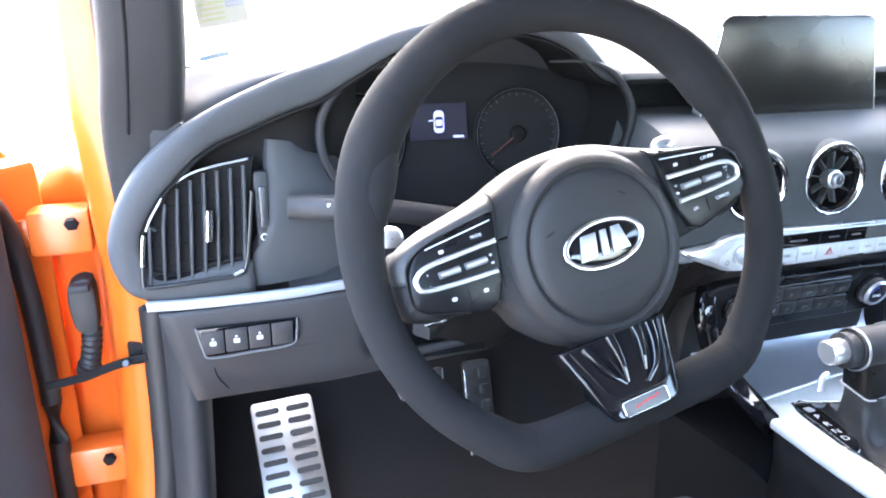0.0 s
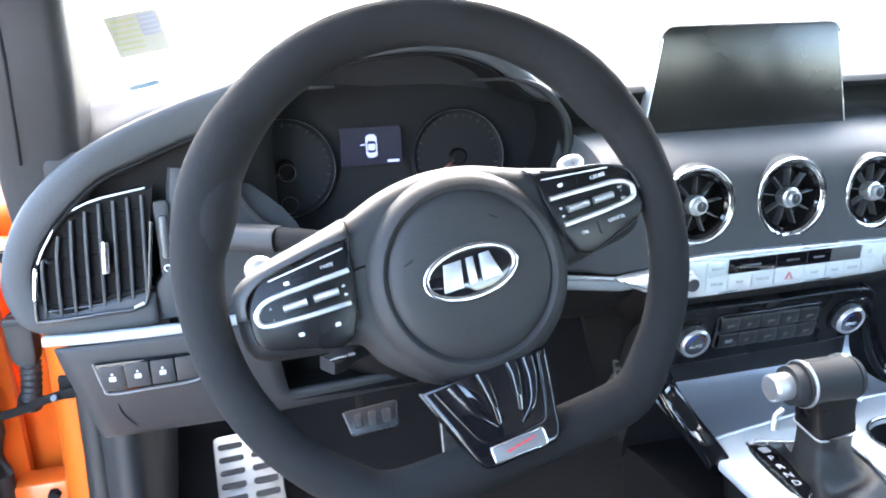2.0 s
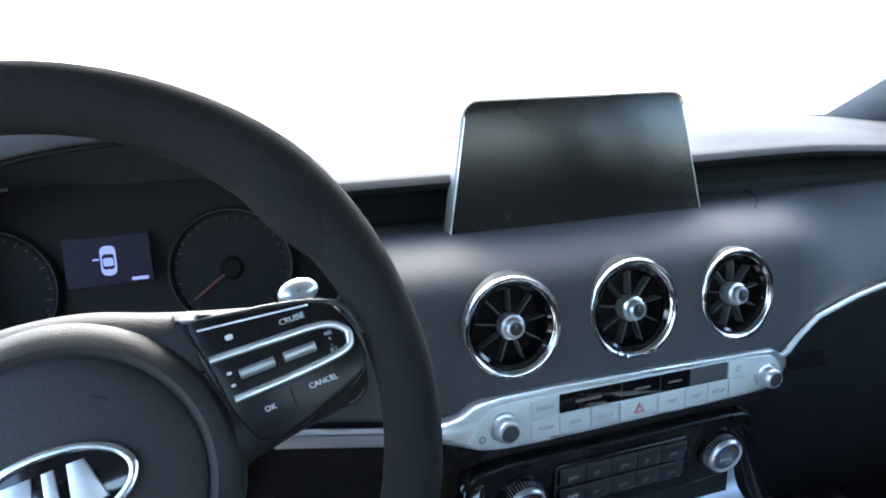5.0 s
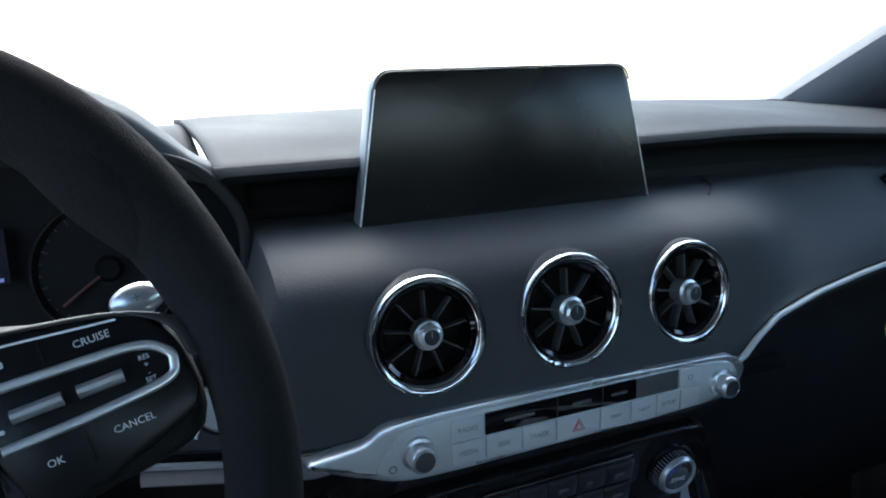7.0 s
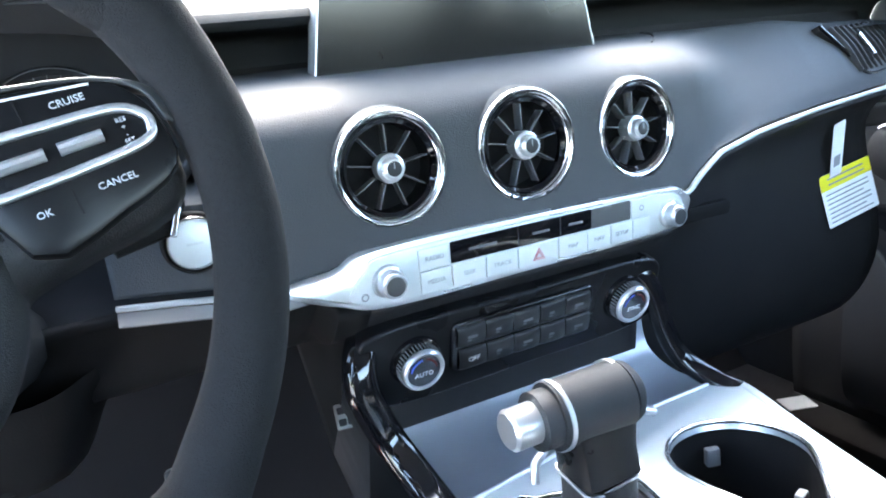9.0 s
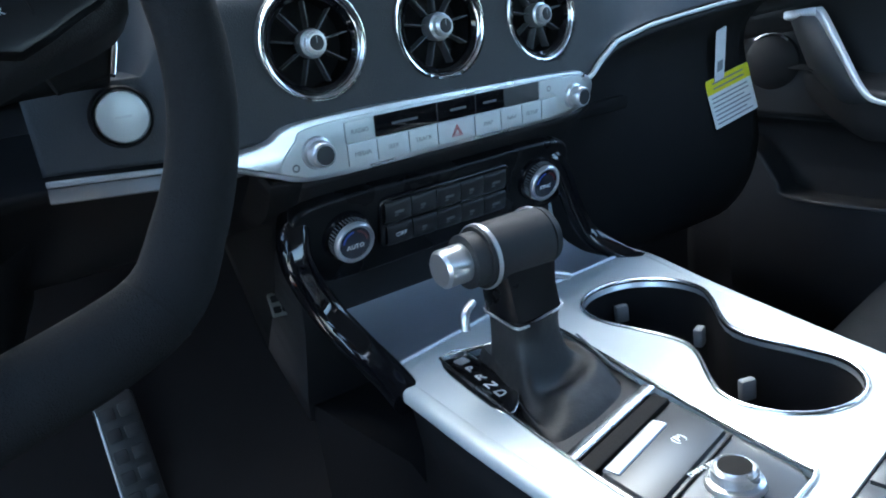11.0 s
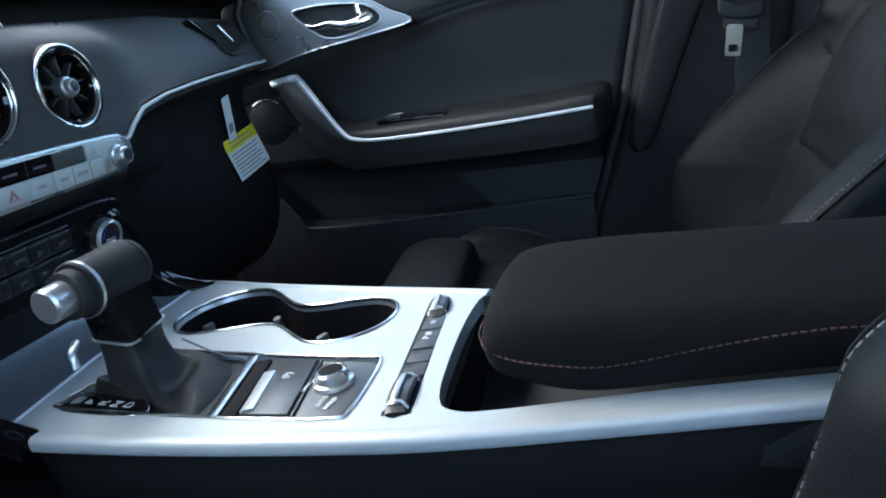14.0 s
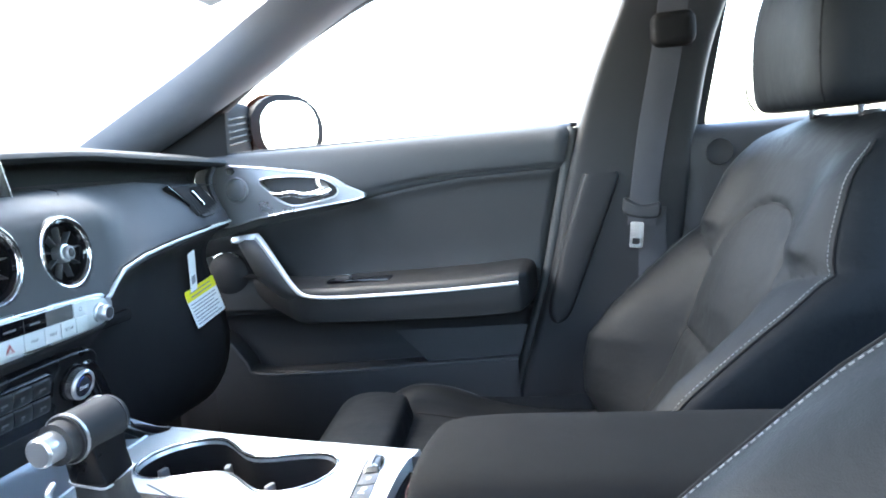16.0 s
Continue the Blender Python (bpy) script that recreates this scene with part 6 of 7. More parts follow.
def door_rear(z):
    return float(np.interp(z, (0.28, 0.44, 0.56, 0.70, 0.84, 0.94), (-0.35, -0.398, -0.438, -0.484, -0.517, -0.542)))


def roll_seam(y):
    """Height of the curved seam under the padded upper roll."""
    return float(np.interp(y, (-0.54, -0.366, -0.293, -0.228, -0.153, -0.085, -0.02, 0.05, 0.112, 0.30), (0.879, 0.875, 0.869, 0.860, 0.846, 0.832, 0.822, 0.811, 0.800, 0.77)))


def skin(profile, name, material, label=""):
    """A door surface from its front edge to the rear edge; profile(y) gives (x, z) from the top down."""
    cols = []
    for t in np.linspace(0, 1, 34):
        y0 = 0.30 - 0.845 * t
        col = []
        for x, z in profile(y0):
            yr = door_rear(z)
            col.append((x, 0.30 + (yr - 0.30) * t, z))
        cols.append(curve_points(col, 5))
    return solid(part(name, grid(cols), material, door, label), 0.008, 0)


skin(lambda y: [(0.760, 0.948), (0.735, 0.949), (0.712, 0.942), (0.700, 0.925), (0.697, 0.905), (0.700, 0.5 * (0.90 + roll_seam(y))), (0.706, roll_seam(y) + 0.012), (0.711, roll_seam(y) + 0.003), (0.719, roll_seam(y))], "upper_roll", SOFT, "padded grey upper door roll")
skin(lambda y: [(0.719, roll_seam(y) - 0.0005), (0.7145, roll_seam(y) - 0.006), (0.719, roll_seam(y) - 0.03), (0.722, 0.76), (0.720, 0.72), (0.714, 0.68), (0.712, 0.64)], "insert", DOORSKIN, "black leather door insert")
skin(lambda y: [(0.712, 0.64), (0.735, 0.62), (0.740, 0.57), (0.735, 0.53), (0.72, 0.40), (0.73, 0.28)], "lower_panel", LOWER, "dark plastic lower door panel")
stitches([(0.7085, y, roll_seam(y) + 0.006) for y in np.linspace(-0.16, -0.525, 40)], door, THREAD, 0.003, 0.006, 0.0003)
pk = []
LIP = ((0.191, 0.607), (0.150, 0.589), (0.114, 0.545), (0.085, 0.520), (-0.096, 0.524), (-0.263, 0.533), (-0.425, 0.541))
for y, zt in LIP:
    pk.append([(0.728, y, zt + 0.004), (0.692, y, zt + 0.004), (0.685, y, zt - 0.004), (0.684, y, zt - 0.05), (0.69, y, 0.36), (0.73, y, 0.30)])
part("door_pocket", smooth_grid(pk, 5, 4), HARD, door, "door pocket")
# Lip is paler than the pocket: the light it catches is in its colour.
part("pocket_edge", sweep([(0.685, y, zt) for y, zt in LIP], oval(0.0035, n=8), n=5), SOFT, door, "rounded pocket lip, paler for the light it catches")
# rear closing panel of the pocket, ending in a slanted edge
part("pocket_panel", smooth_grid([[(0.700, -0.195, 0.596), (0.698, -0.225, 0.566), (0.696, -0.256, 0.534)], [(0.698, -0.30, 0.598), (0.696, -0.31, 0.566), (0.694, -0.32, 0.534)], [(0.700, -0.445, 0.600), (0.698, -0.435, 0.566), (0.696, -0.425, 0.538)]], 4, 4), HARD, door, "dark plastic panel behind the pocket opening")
# armrest
aa = []
for y, xo, zt, zb in ((0.10, 0.716, 0.712, 0.664), (0.05, 0.690, 0.708, 0.646), (0.0, 0.655, 0.702, 0.634), (-0.04, 0.625, 0.700, 0.630), (-0.08, 0.612, 0.700, 0.632), (-0.2, 0.606, 0.703, 0.634), (-0.35, 0.601, 0.707, 0.637), (-0.435, 0.600, 0.713, 0.642), (-0.452, 0.607, 0.712, 0.648), (-0.462, 0.625, 0.708, 0.655), (-0.466, 0.66, 0.700, 0.665)):
    aa.append([(0.735, y, zt + 0.006), (0.68, y, zt + 0.004), (xo + 0.02, y, zt), (xo + 0.004, y, zt - 0.004), (xo, y, zt - 0.018), (xo + 0.004, y, zb + 0.012), (xo + 0.02, y, zb), (0.735, y, zb - 0.006)])
part("armrest", smooth_grid(aa, 4, 4, False, True), DOORSKIN, door, "black padded armrest")
pull = curve_points([(0.688, 0.063, 0.793), (0.676, 0.047, 0.783), (0.648, 0.006, 0.742), (0.624, -0.034, 0.700), (0.615, -0.062, 0.686), (0.606, -0.13, 0.683), (0.600, -0.30, 0.688), (0.598, -0.446, 0.696)], 6)
part("pull_trim", sweep(pull, bar(0.008, 0.009, 0.3, 3), scale=lambda t: 1.5 - 0.9 * min(1, t * 1.6)), SATIN, door, "satin silver pull handle trim")
pb = []
for i, p in enumerate(pull[:25]):
    k = i / 24
    q = np.array((0.700 + 0.004 * k, float(np.interp(k, (0, 0.5, 0.8, 1), (0.112, 0.080, 0.036, -0.02))), float(np.interp(k, (0, 0.5, 0.8, 1), (0.785, 0.712, 0.664, 0.640)))))
    pb.append(curve_points([p + (0.002, 0.002, 0), 0.75 * p + 0.25 * q + (-0.010, 0, 0), 0.4 * p + 0.6 * q + (-0.014, 0, 0), q, q + (0.03, 0.01, 0)], 4))
part("pull_body", grid(pb), mat("pull_metal", (0.085, 0.088, 0.092), 0.42, 0.5, vary=0.08, wear=0.05), door, "satin dark metal pull handle")
part("pull_cap", prism(rounded(-0.024, -0.006, 0.024, 0.006, 0.004), 0, 0.008, 0.002), SATIN, door, "silver top of the pull handle", m=axes((0.688, 0.086, 0.790), (0, -1, 0.1), (-1, 0, 0.3)))
sp = part("speaker", lathe([(0.0, 0.012), (0.02, 0.010), (0.036, 0.005), (0.043, 0.0), (0.045, -0.01)], 40), LOWER, door, "round dark door speaker cover", m=axes((0.712, 0.145, 0.719), (0, -1, 0), (-1, 0, 0)))
# Highlight along the top of the dark cover, built as a bright arc.
part("speaker_glint", sweep([(0.709, 0.145 - 0.0435 * math.cos(a), 0.719 + 0.0435 * math.sin(a)) for a in np.linspace(0.9, 2.2, 14)], oval(0.0014, n=6)), KNOB, sp)
part("window_switch_plate", prism(rounded(-0.06, -0.018, 0.06, 0.018, 0.006), 0, 0.005, 0.002), GLOSS, door, m=pose(0.655, -0.15, 0.703, 0, 0, 90))
part("window_switch", prism(rounded(-0.014, -0.007, 0.014, 0.007, 0.003), 0.005, 0.011, 0.003), HARD, door, m=pose(0.652, -0.12, 0.703, 0, 0, 90))
part("switch_chrome", box(-0.012, -0.009, 0.010, 0.012, -0.0075, 0.012, 0.0003), CHROME, door, m=pose(0.652, -0.12, 0.703, 0, 0, 90))
# handle plate
HP = axes((0.679, 0, 0.88), (0, -1, 0), (-1, 0, 0.05))
plate = [(p[0], p[1]) for p in curve_points([(-0.200, 0.059), (-0.109, 0.051), (-0.018, 0.039), (0.069, 0.0245), (0.107, 0.0135), (0.132, -0.003), (0.168, -0.025), (0.085, -0.0365), (0.017, -0.0435), (-0.052, -0.052), (-0.112, -0.064), (-0.16, -0.05), (-0.19, 0.0)], 4, True)]
pocket = [(p[0], p[1]) for p in curve_points([(-0.038, 0.018), (-0.009, 0.023), (0.040, 0.021), (0.085, 0.014), (0.110, 0.001), (0.117, -0.013), (0.100, -0.024), (0.041, -0.033), (0.008, -0.027), (-0.018, -0.006)], 4, True)]
PLATE = mat("plate_silver", (0.34, 0.35, 0.36), 0.30, 0.85, grain=0.04, size=1500, vary=0.05, wear=0.05)
part("handle_plate", holed(plate, [pocket], -0.012, 0.0), PLATE, door, "satin silver handle plate", smooth=False, m=HP)
part("plate_edge", sweep([(x, y, 0.0) for x, y in plate], bar(0.003, 0.003, 0.4), closed=True), KNOB, door, m=HP)
part("plate_line", sweep([(-0.195, 0.0595, 0.004), (-0.109, 0.052, 0.004), (-0.018, 0.040, 0.004), (0.069, 0.025, 0.003)], bar(0.004, 0.003, 0.4), n=4), KNOB, door, "bright line along the plate's top", m=HP)
part("pocket_rim", sweep([(x, y, 0.0005) for x, y in pocket], bar(0.003, 0.004, 0.4), closed=True), KNOB, door, m=HP)
part("handle_recess", prism(pocket, -0.03, -0.026), MATT, door, m=HP)
lev = part("door_handle", sweep([(-0.026, -0.004, -0.006), (0.0, -0.011, 0.004), (0.03, -0.010, 0.009), (0.055, -0.016, 0.012), (0.080, -0.014, 0.012), (0.100, -0.008, 0.006)], bar(0.013, 0.009, 0.4, 3), n=5, scale=lambda t: 0.55 + 0.75 * t), CHROME, door, "chrome inner door handle", m=HP)
part("lock_tab", smooth_grid([[(0.074, 0.012, 0.002), (0.084, 0.014, 0.008), (0.094, 0.010, 0.004)], [(0.078, 0.0, 0.008), (0.088, 0.0, 0.013), (0.102, -0.001, 0.006)], [(0.080, -0.012, 0.010), (0.092, -0.012, 0.014), (0.106, -0.010, 0.004)]], 4, 4), CHROME, lev, m=HP)
tw = part("tweeter", lathe([(0.0205, 0.001), (0.0215, 0.0032), (0.0235, 0.0034), (0.0250, 0.001), (0.0255, -0.002)], 40), PLATE, door, "round speaker ring", m=HP @ pose(-0.087, 0.004, 0))
part("grille", lathe([(0.0, 0.0022), (0.012, 0.002), (0.0185, 0.0012), (0.0208, 0.0)], 36), mat("grille_grey", (0.10, 0.104, 0.108), 0.5, 0.3, grain=0.6, size=1800), tw, "grey speaker grille", m=HP @ pose(-0.087, 0.004, 0))
part("door_seal", sweep([(0.712, door_rear(z) - 0.006, z) for z in np.linspace(0.3, 0.945, 20)], oval(0.011, n=10)), RUBBER, door)
part("outer_skin", box(0.785, -0.72, 0.20, 0.81, 0.42, 0.945, 0.006), ORANGE, door, "orange outer door skin")
part("door_foot", box(0.650, -0.45, 0.20, 0.785, 0.66, 0.285, 0.006), CARPET, door)
# window and its frame
gl = part("window", grid([[(0.755, y, 0.945), (0.735, y, 1.05), (0.68, y, 1.20), (0.62, y, 1.30)] for y in np.linspace(0.30, -0.70, 8)]), GLASS, door, "side window glass")
gl.visible_shadow = False
part("window_seal", sweep([(0.748, 0.30, 0.953), (0.748, -0.1, 0.953), (0.748, -0.56, 0.950)], bar(0.006, 0.008, 0.3), n=3), RUBBER, door)
fr = [(0.755, 0.23, 0.99), (0.735, 0.13, 1.055), (0.71, -0.04, 1.150), (0.68, -0.235, 1.225), (0.64, -0.45, 1.27), (0.62, -0.72, 1.28)]
part("window_frame", sweep(fr, bar(0.03, 0.045, 0.3), n=5), MATT, door, "black window frame")
part("mirror_sail", prism([(-0.34, 0.945), (-0.125, 0.945), (-0.118, 1.045), (-0.24, 1.0)], 0.0, 0.012, 0.002), MATT, door, "black triangular mirror cover", m=axes((0.742, 0, 0), (0, -1, 0), (-1, 0, 0)))

# ---------------------------------------------------------------- centre pillar, belt, rear door
bp = []
for z, y0, y1, x in ((0.28, -0.362, -0.62, 0.70), (0.44, -0.410, -0.65, 0.695), (0.56, -0.450, -0.68, 0.69), (0.70, -0.496, -0.712, 0.690), (0.84, -0.529, -0.735, 0.692), (0.94, -0.556, -0.752, 0.695), (1.05, -0.598, -0.775, 0.68), (1.15, -0.645, -0.81, 0.655), (1.28, -0.70, -0.86, 0.60)):
    bp.append([(x + 0.04, y0 + 0.004, z), (x + 0.004, y0 - 0.004, z), (x - 0.004, y0 - 0.03, z), (x - 0.004, (y0 + y1) / 2, z), (x - 0.002, y1 + 0.02, z), (x + 0.01, y1 + 0.002, z), (x + 0.05, y1, z)])
pil = tagged(part("pillar_centre", smooth_grid(bp, 4, 4), LOWER), "dark plastic centre pillar trim beside the passenger seat", "pillar", kind="structure")
solid(pil, 0.004, 0)
solid(part("pillar_core", grid([[(0.765, -0.40, 0.24), (0.765, -0.80, 0.24)], [(0.755, -0.59, 0.94), (0.755, -0.77, 0.94)], [(0.68, -0.71, 1.25), (0.68, -0.83, 1.25)]]), MATT, pil), 0.01, 0)
gd = []
for z, y0, w in ((0.606, -0.494, 0.012), (0.612, -0.488, 0.030), (0.635, -0.486, 0.046), (0.70, -0.505, 0.054), (0.78, -0.530, 0.062), (0.845, -0.552, 0.066), (0.858, -0.556, 0.064), (0.864, -0.560, 0.058)):
    gd.append([(0.694, y0, z), (0.678, y0 - 0.003, z), (0.672, y0 - 0.010, z), (0.671, y0 - w * 0.5, z), (0.673, y0 - w + 0.008, z), (0.678, y0 - w + 0.002, z), (0.694, y0 - w, z)])
part("guide_plate", smooth_grid(gd, 4, 3, False, False), LOWER, pil, "raised dark pillar plate")
sb = thing("seat_belt", "dark grey seat belt hanging with its metal tongue", "seat belt")
part("webbing", sweep([(0.640, -0.722, 1.16), (0.655, -0.706, 1.06), (0.668, -0.676, 0.92), (0.672, -0.656, 0.80), (0.672, -0.652, 0.77)], bar(0.003, 0.046, 0.3), n=5, up=(0, -1, 0.2)), BELT, sb, "grey woven webbing")
part("webbing", sweep([(0.682, -0.672, 0.80), (0.684, -0.66, 0.60), (0.684, -0.62, 0.35)], bar(0.003, 0.046, 0.3), n=5, up=(0, -1, 0.2)), BELT, sb)
part("anchor", box(0.634, -0.750, 1.055, 0.672, -0.680, 1.11, 0.016, 3), MATT, sb, "black belt anchor cover")
part("tongue_cover", prism([(p[0], p[1]) for p in curve_points([(-0.031, 0.010), (-0.026, 0.016), (0.0, 0.006), (0.026, 0.012), (0.031, 0.004), (0.028, -0.012), (0.0, -0.016), (-0.028, -0.010)], 3, True)], 0, 0.018, 0.005, 3), HARD, sb, "moulded black tongue cover", m=axes((0.682, -0.654, 0.799), (0, -1, -0.12), (-1, 0, 0)))
part("tongue", holed(rounded(-0.011, -0.022, 0.011, 0.022, 0.004), [rounded(-0.006, -0.016, 0.006, -0.006, 0.002)], 0, 0.003), CHROME, sb, "metal belt tongue", m=axes((0.668, -0.643, 0.756), (0, -1, -0.12), (-1, 0, 0)))
rd = thing("door_2", "dark rear passenger door panel with round speaker", "car door", kind="structure")
rows = [[(x, y, z) for y in np.linspace(-0.70, -1.70, 8)] for x, z in ((0.75, 0.925), (0.715, 0.922), (0.70, 0.90), (0.705, 0.80), (0.70, 0.5), (0.72, 0.26))]
solid(part("panel", smooth_grid(rows, 3, 2), HARD, rd), 0.01, 0)
part("speaker", lathe([(0.0, 0.004), (0.018, 0.003), (0.021, 0.005), (0.024, 0.0)], 32), SPOKE, rd, "round speaker grille", m=axes((0.698, -0.784, 0.883), (0, -1, 0), (-1, 0, 0)))
part("outer_skin", box(0.785, -1.80, 0.20, 0.81, -0.73, 0.92, 0.006), ORANGE, rd, "orange outer door skin")
rgl = part("window", grid([[(0.745, y, 0.925), (0.70, y, 1.1), (0.62, y, 1.29)] for y in np.linspace(-0.8, -1.70, 4)]), GLASS, rd, "rear side window glass")
rgl.visible_shadow = False

# ---------------------------------------------------------------- outside mirror
mi = thing("wing_mirror", "orange and black wing mirror outside the passenger window", "wing mirror")
MR = facing(1.005, 0.112, 1.006, 0, -32)
rows = []
for z, k in ((-0.105, 0.30), (-0.095, 0.62), (-0.06, 0.90), (-0.02, 1.0), (0.0, 1.0), (0.003, 0.93)):
    rows.append([MR @ Vector((0.098 * k * sx, 0.080 * k * sy - 0.003 * sx, z)) for sx, sy in bar(2, 2, 0.46, 5)])
part("housing", grid(rows, close_v=True, caps=True), MATT, mi, "black mirror housing")
part("cap", grid([[MR @ Vector((0.102 * k * sx, 0.084 * k * sy - 0.003 * sx, z)) for sx, sy in bar(2, 2, 0.40, 4)] for z, k in ((-0.112, 0.25), (-0.100, 0.62), (-0.062, 0.90), (-0.028, 1.0))], close_v=True), ORANGE, mi, "orange mirror cap")
part("glass", prism(rounded(-0.076, -0.062, 0.080, 0.064, 0.055, 7), 0.0032, 0.0045), MIRROR, mi, "mirror glass", m=MR)
arm = part("arm", sweep([(0.955, 0.205, 1.012), (0.88, 0.19, 1.010), (0.80, 0.195, 0.995), (0.775, 0.20, 0.985)], bar(0.05, 0.115, 0.35, 4), n=3), MATT, mi, "black ribbed mirror foot")
for i in range(5):
    part("rib", sweep([(0.93, 0.172, 0.985 + 0.013 * i), (0.88, 0.162, 0.983 + 0.013 * i), (0.82, 0.166, 0.975 + 0.013 * i)], bar(0.004, 0.004, 0.3), n=3), POD, arm)

# ---------------------------------------------------------------- paper tag, slip and sticker
tag = thing("warning_tag", "white and yellow paper tag hanging from the glove box", "paper tag")
TG = axes((0.5725, 0.118, 0.694), (0.99, -0.02, 0.16), (-0.25, -0.95, 0.15))
part("card", prism(rounded(-0.048, -0.034, 0.048, 0.034, 0.002), 0, 0.0008), PAPER, tag, "white card", smooth=False, m=TG)
part("yellow_band", prism(rounded(-0.048, 0.014, 0.048, 0.034, 0.001), 0.0009, 0.0012), YELLOW, tag, "yellow band", smooth=False, m=TG)
for i in range(7):
    w = 0.040 - 0.006 * (i % 3 == 2)
    part("print_line", box(-0.042, 0.007 - 0.006 * i, 0.0009, -0.042 + 2 * w, 0.0088 - 0.006 * i, 0.0012, 0), INK, tag, smooth=False, m=TG)
for i in range(2):
    part("print_line", box(-0.034, 0.0262 - 0.007 * i, 0.0013, 0.034, 0.0282 - 0.007 * i, 0.0015, 0), INK, tag, smooth=False, m=TG)
LP = TG @ pose(-0.018, 0.030, 0.0014, 22, 0, 4)
part("loop", prism(rounded(-0.011, -0.002, 0.011, 0.072, 0.002), 0.0, 0.0006), PAPER, tag, "white paper loop", smooth=False, m=LP)
part("loop_code", prism(rounded(-0.006, 0.012, 0.006, 0.027, 0.001), 0.0007, 0.0009), INK, tag, smooth=False, m=LP)
sl = tagged(part("paper_slip", prism(rounded(-0.026, -0.020, 0.026, 0.020, 0.002), 0, 0.001), mat("slip_grey", (0.36, 0.365, 0.365), 0.7, vary=0.1)), "small white paper slip on the carpet", "paper")
sl.matrix_world = pose(0.692, 0.268, 0.2855, 0, 0, -20)

stk = thing("windscreen_sticker", "pale yellow printed sticker on the windscreen", "sticker")
SK = axes((-0.658, 0.231, 1.038), (0.985, 0.0, 0.17), (0, -0.77, -0.64)) @ Matrix.Diagonal((0.86, 0.92, 1, 1))
part("sheet", prism(rounded(-0.032, -0.030, 0.032, 0.030, 0.001), 0, 0.0006), mat("sticker_print", (0.44, 0.45, 0.39), 0.8, vary=0.3, spec=0.1), stk, smooth=False, m=SK)
for i in range(6):
    part("print_line", box(-0.028, 0.020 - 0.008 * i, 0.0007, 0.004, 0.023 - 0.008 * i, 0.0009, 0), mat("sticker_line", (0.42, 0.44, 0.26), 0.8, spec=0.1), stk, smooth=False, m=SK)
part("print_block", box(0.006, -0.004, 0.0007, 0.028, 0.026, 0.0009, 0), mat("sticker_block", (0.34, 0.36, 0.43), 0.8, spec=0.1), stk, smooth=False, m=SK)
for i in range(4):
    part("block_line", box(0.008, 0.000 + 0.007 * i, 0.0010, 0.028, 0.002 + 0.007 * i, 0.0012, 0), mat("sticker_pale", (0.42, 0.44, 0.46), 0.8, spec=0.1), stk, smooth=False, m=SK)
stk2 = tagged(part("windscreen_sticker", prism(rounded(-0.02, -0.005, 0.02, 0.005, 0.004), 0, 0.0006), mat("sticker_blue", (0.25, 0.4, 0.5), 0.8, spec=0.1)), "small pale blue sticker low on the windscreen", "sticker")
stk2.matrix_world = axes((-0.667, 0.298, 0.980), (0.97, 0.1, 0.2), (0, -0.77, -0.64)) @ Matrix.Diagonal((0.9, 0.8, 1, 1))

# ---------------------------------------------------------------- pedals
fr_ = thing("footrest", "brushed steel footrest pedal with black rubber slots", "pedal")
FM = axes((-0.605, 0.388, 0.358), (1, 0.03, 0.03), (0, -0.7, 0.7)) @ pose(0, 0, 0)
part("plate", prism(rounded(-0.050, -0.13, 0.050, 0.086, 0.008), 0, 0.006, 0.002), STEEL, fr_, "brushed steel plate", m=FM)
for i in range(10):
    for sx in (-1, 1):
        part("slot", prism(rounded(sx * 0.0245 - 0.019, 0.068 - 0.0205 * i - 0.0045, sx * 0.0245 + 0.019, 0.068 - 0.0205 * i + 0.0045, 0.0042), 0.0058, 0.0068), RUBBER, fr_, "black rubber insert", m=FM)
bk = thing("brake_pedal", "small dark steel brake pedal with rubber pads", "pedal")
BM = axes((-0.428, 0.25, 0.521), (1, 0, 0.05), (0, -0.8, 0.6)) @ Matrix.Diagonal((0.9, 0.78, 1, 1))
pad_shape = [(-0.044, 0.017), (-0.041, 0.0205), (0.038, 0.0245), (0.042, 0.021), (0.038, -0.017), (0.034, -0.020), (-0.031, -0.0235), (-0.035, -0.020)]
part("pad", prism(pad_shape, 0, 0.008, 0.003), mat("worn_steel", (0.028, 0.028, 0.032), 0.4, 0.5, grain=0.2, size=900, vary=0.2), bk, "dark steel pad", m=BM)
part("pad_edge", sweep([(-0.043, 0.018, 0.0078), (-0.035, -0.020, 0.0078)], oval(0.0014, n=6)), KNOB, bk, "bright pad edge", m=BM)
part("pad_edge", sweep([(-0.033, -0.023, 0.0078), (0.034, -0.0195, 0.0078), (0.040, 0.020, 0.0078)], oval(0.0006, n=6)), KNOB, bk, "thin bright pad edge", m=BM)
for x in (-0.022, 0.0, 0.022):
    part("rubber_stud", prism(rounded(x - 0.007, -0.012, x + 0.007, 0.012, 0.003), 0.008, 0.010, 0.001), RUBBER, bk, m=BM)
part("arm", sweep([(-0.44, 0.26, 0.52), (-0.44, 0.33, 0.62), (-0.44, 0.40, 0.75)], bar(0.012, 0.02, 0.3), n=4), MATT, bk)
ap = thing("accelerator_pedal", "black accelerator pedal with rubber studs and a bright strip for its edge highlight", "pedal")
AM = axes((-0.259, 0.445, 0.355), (1, 0, 0.0), (0, -0.93, 0.36))
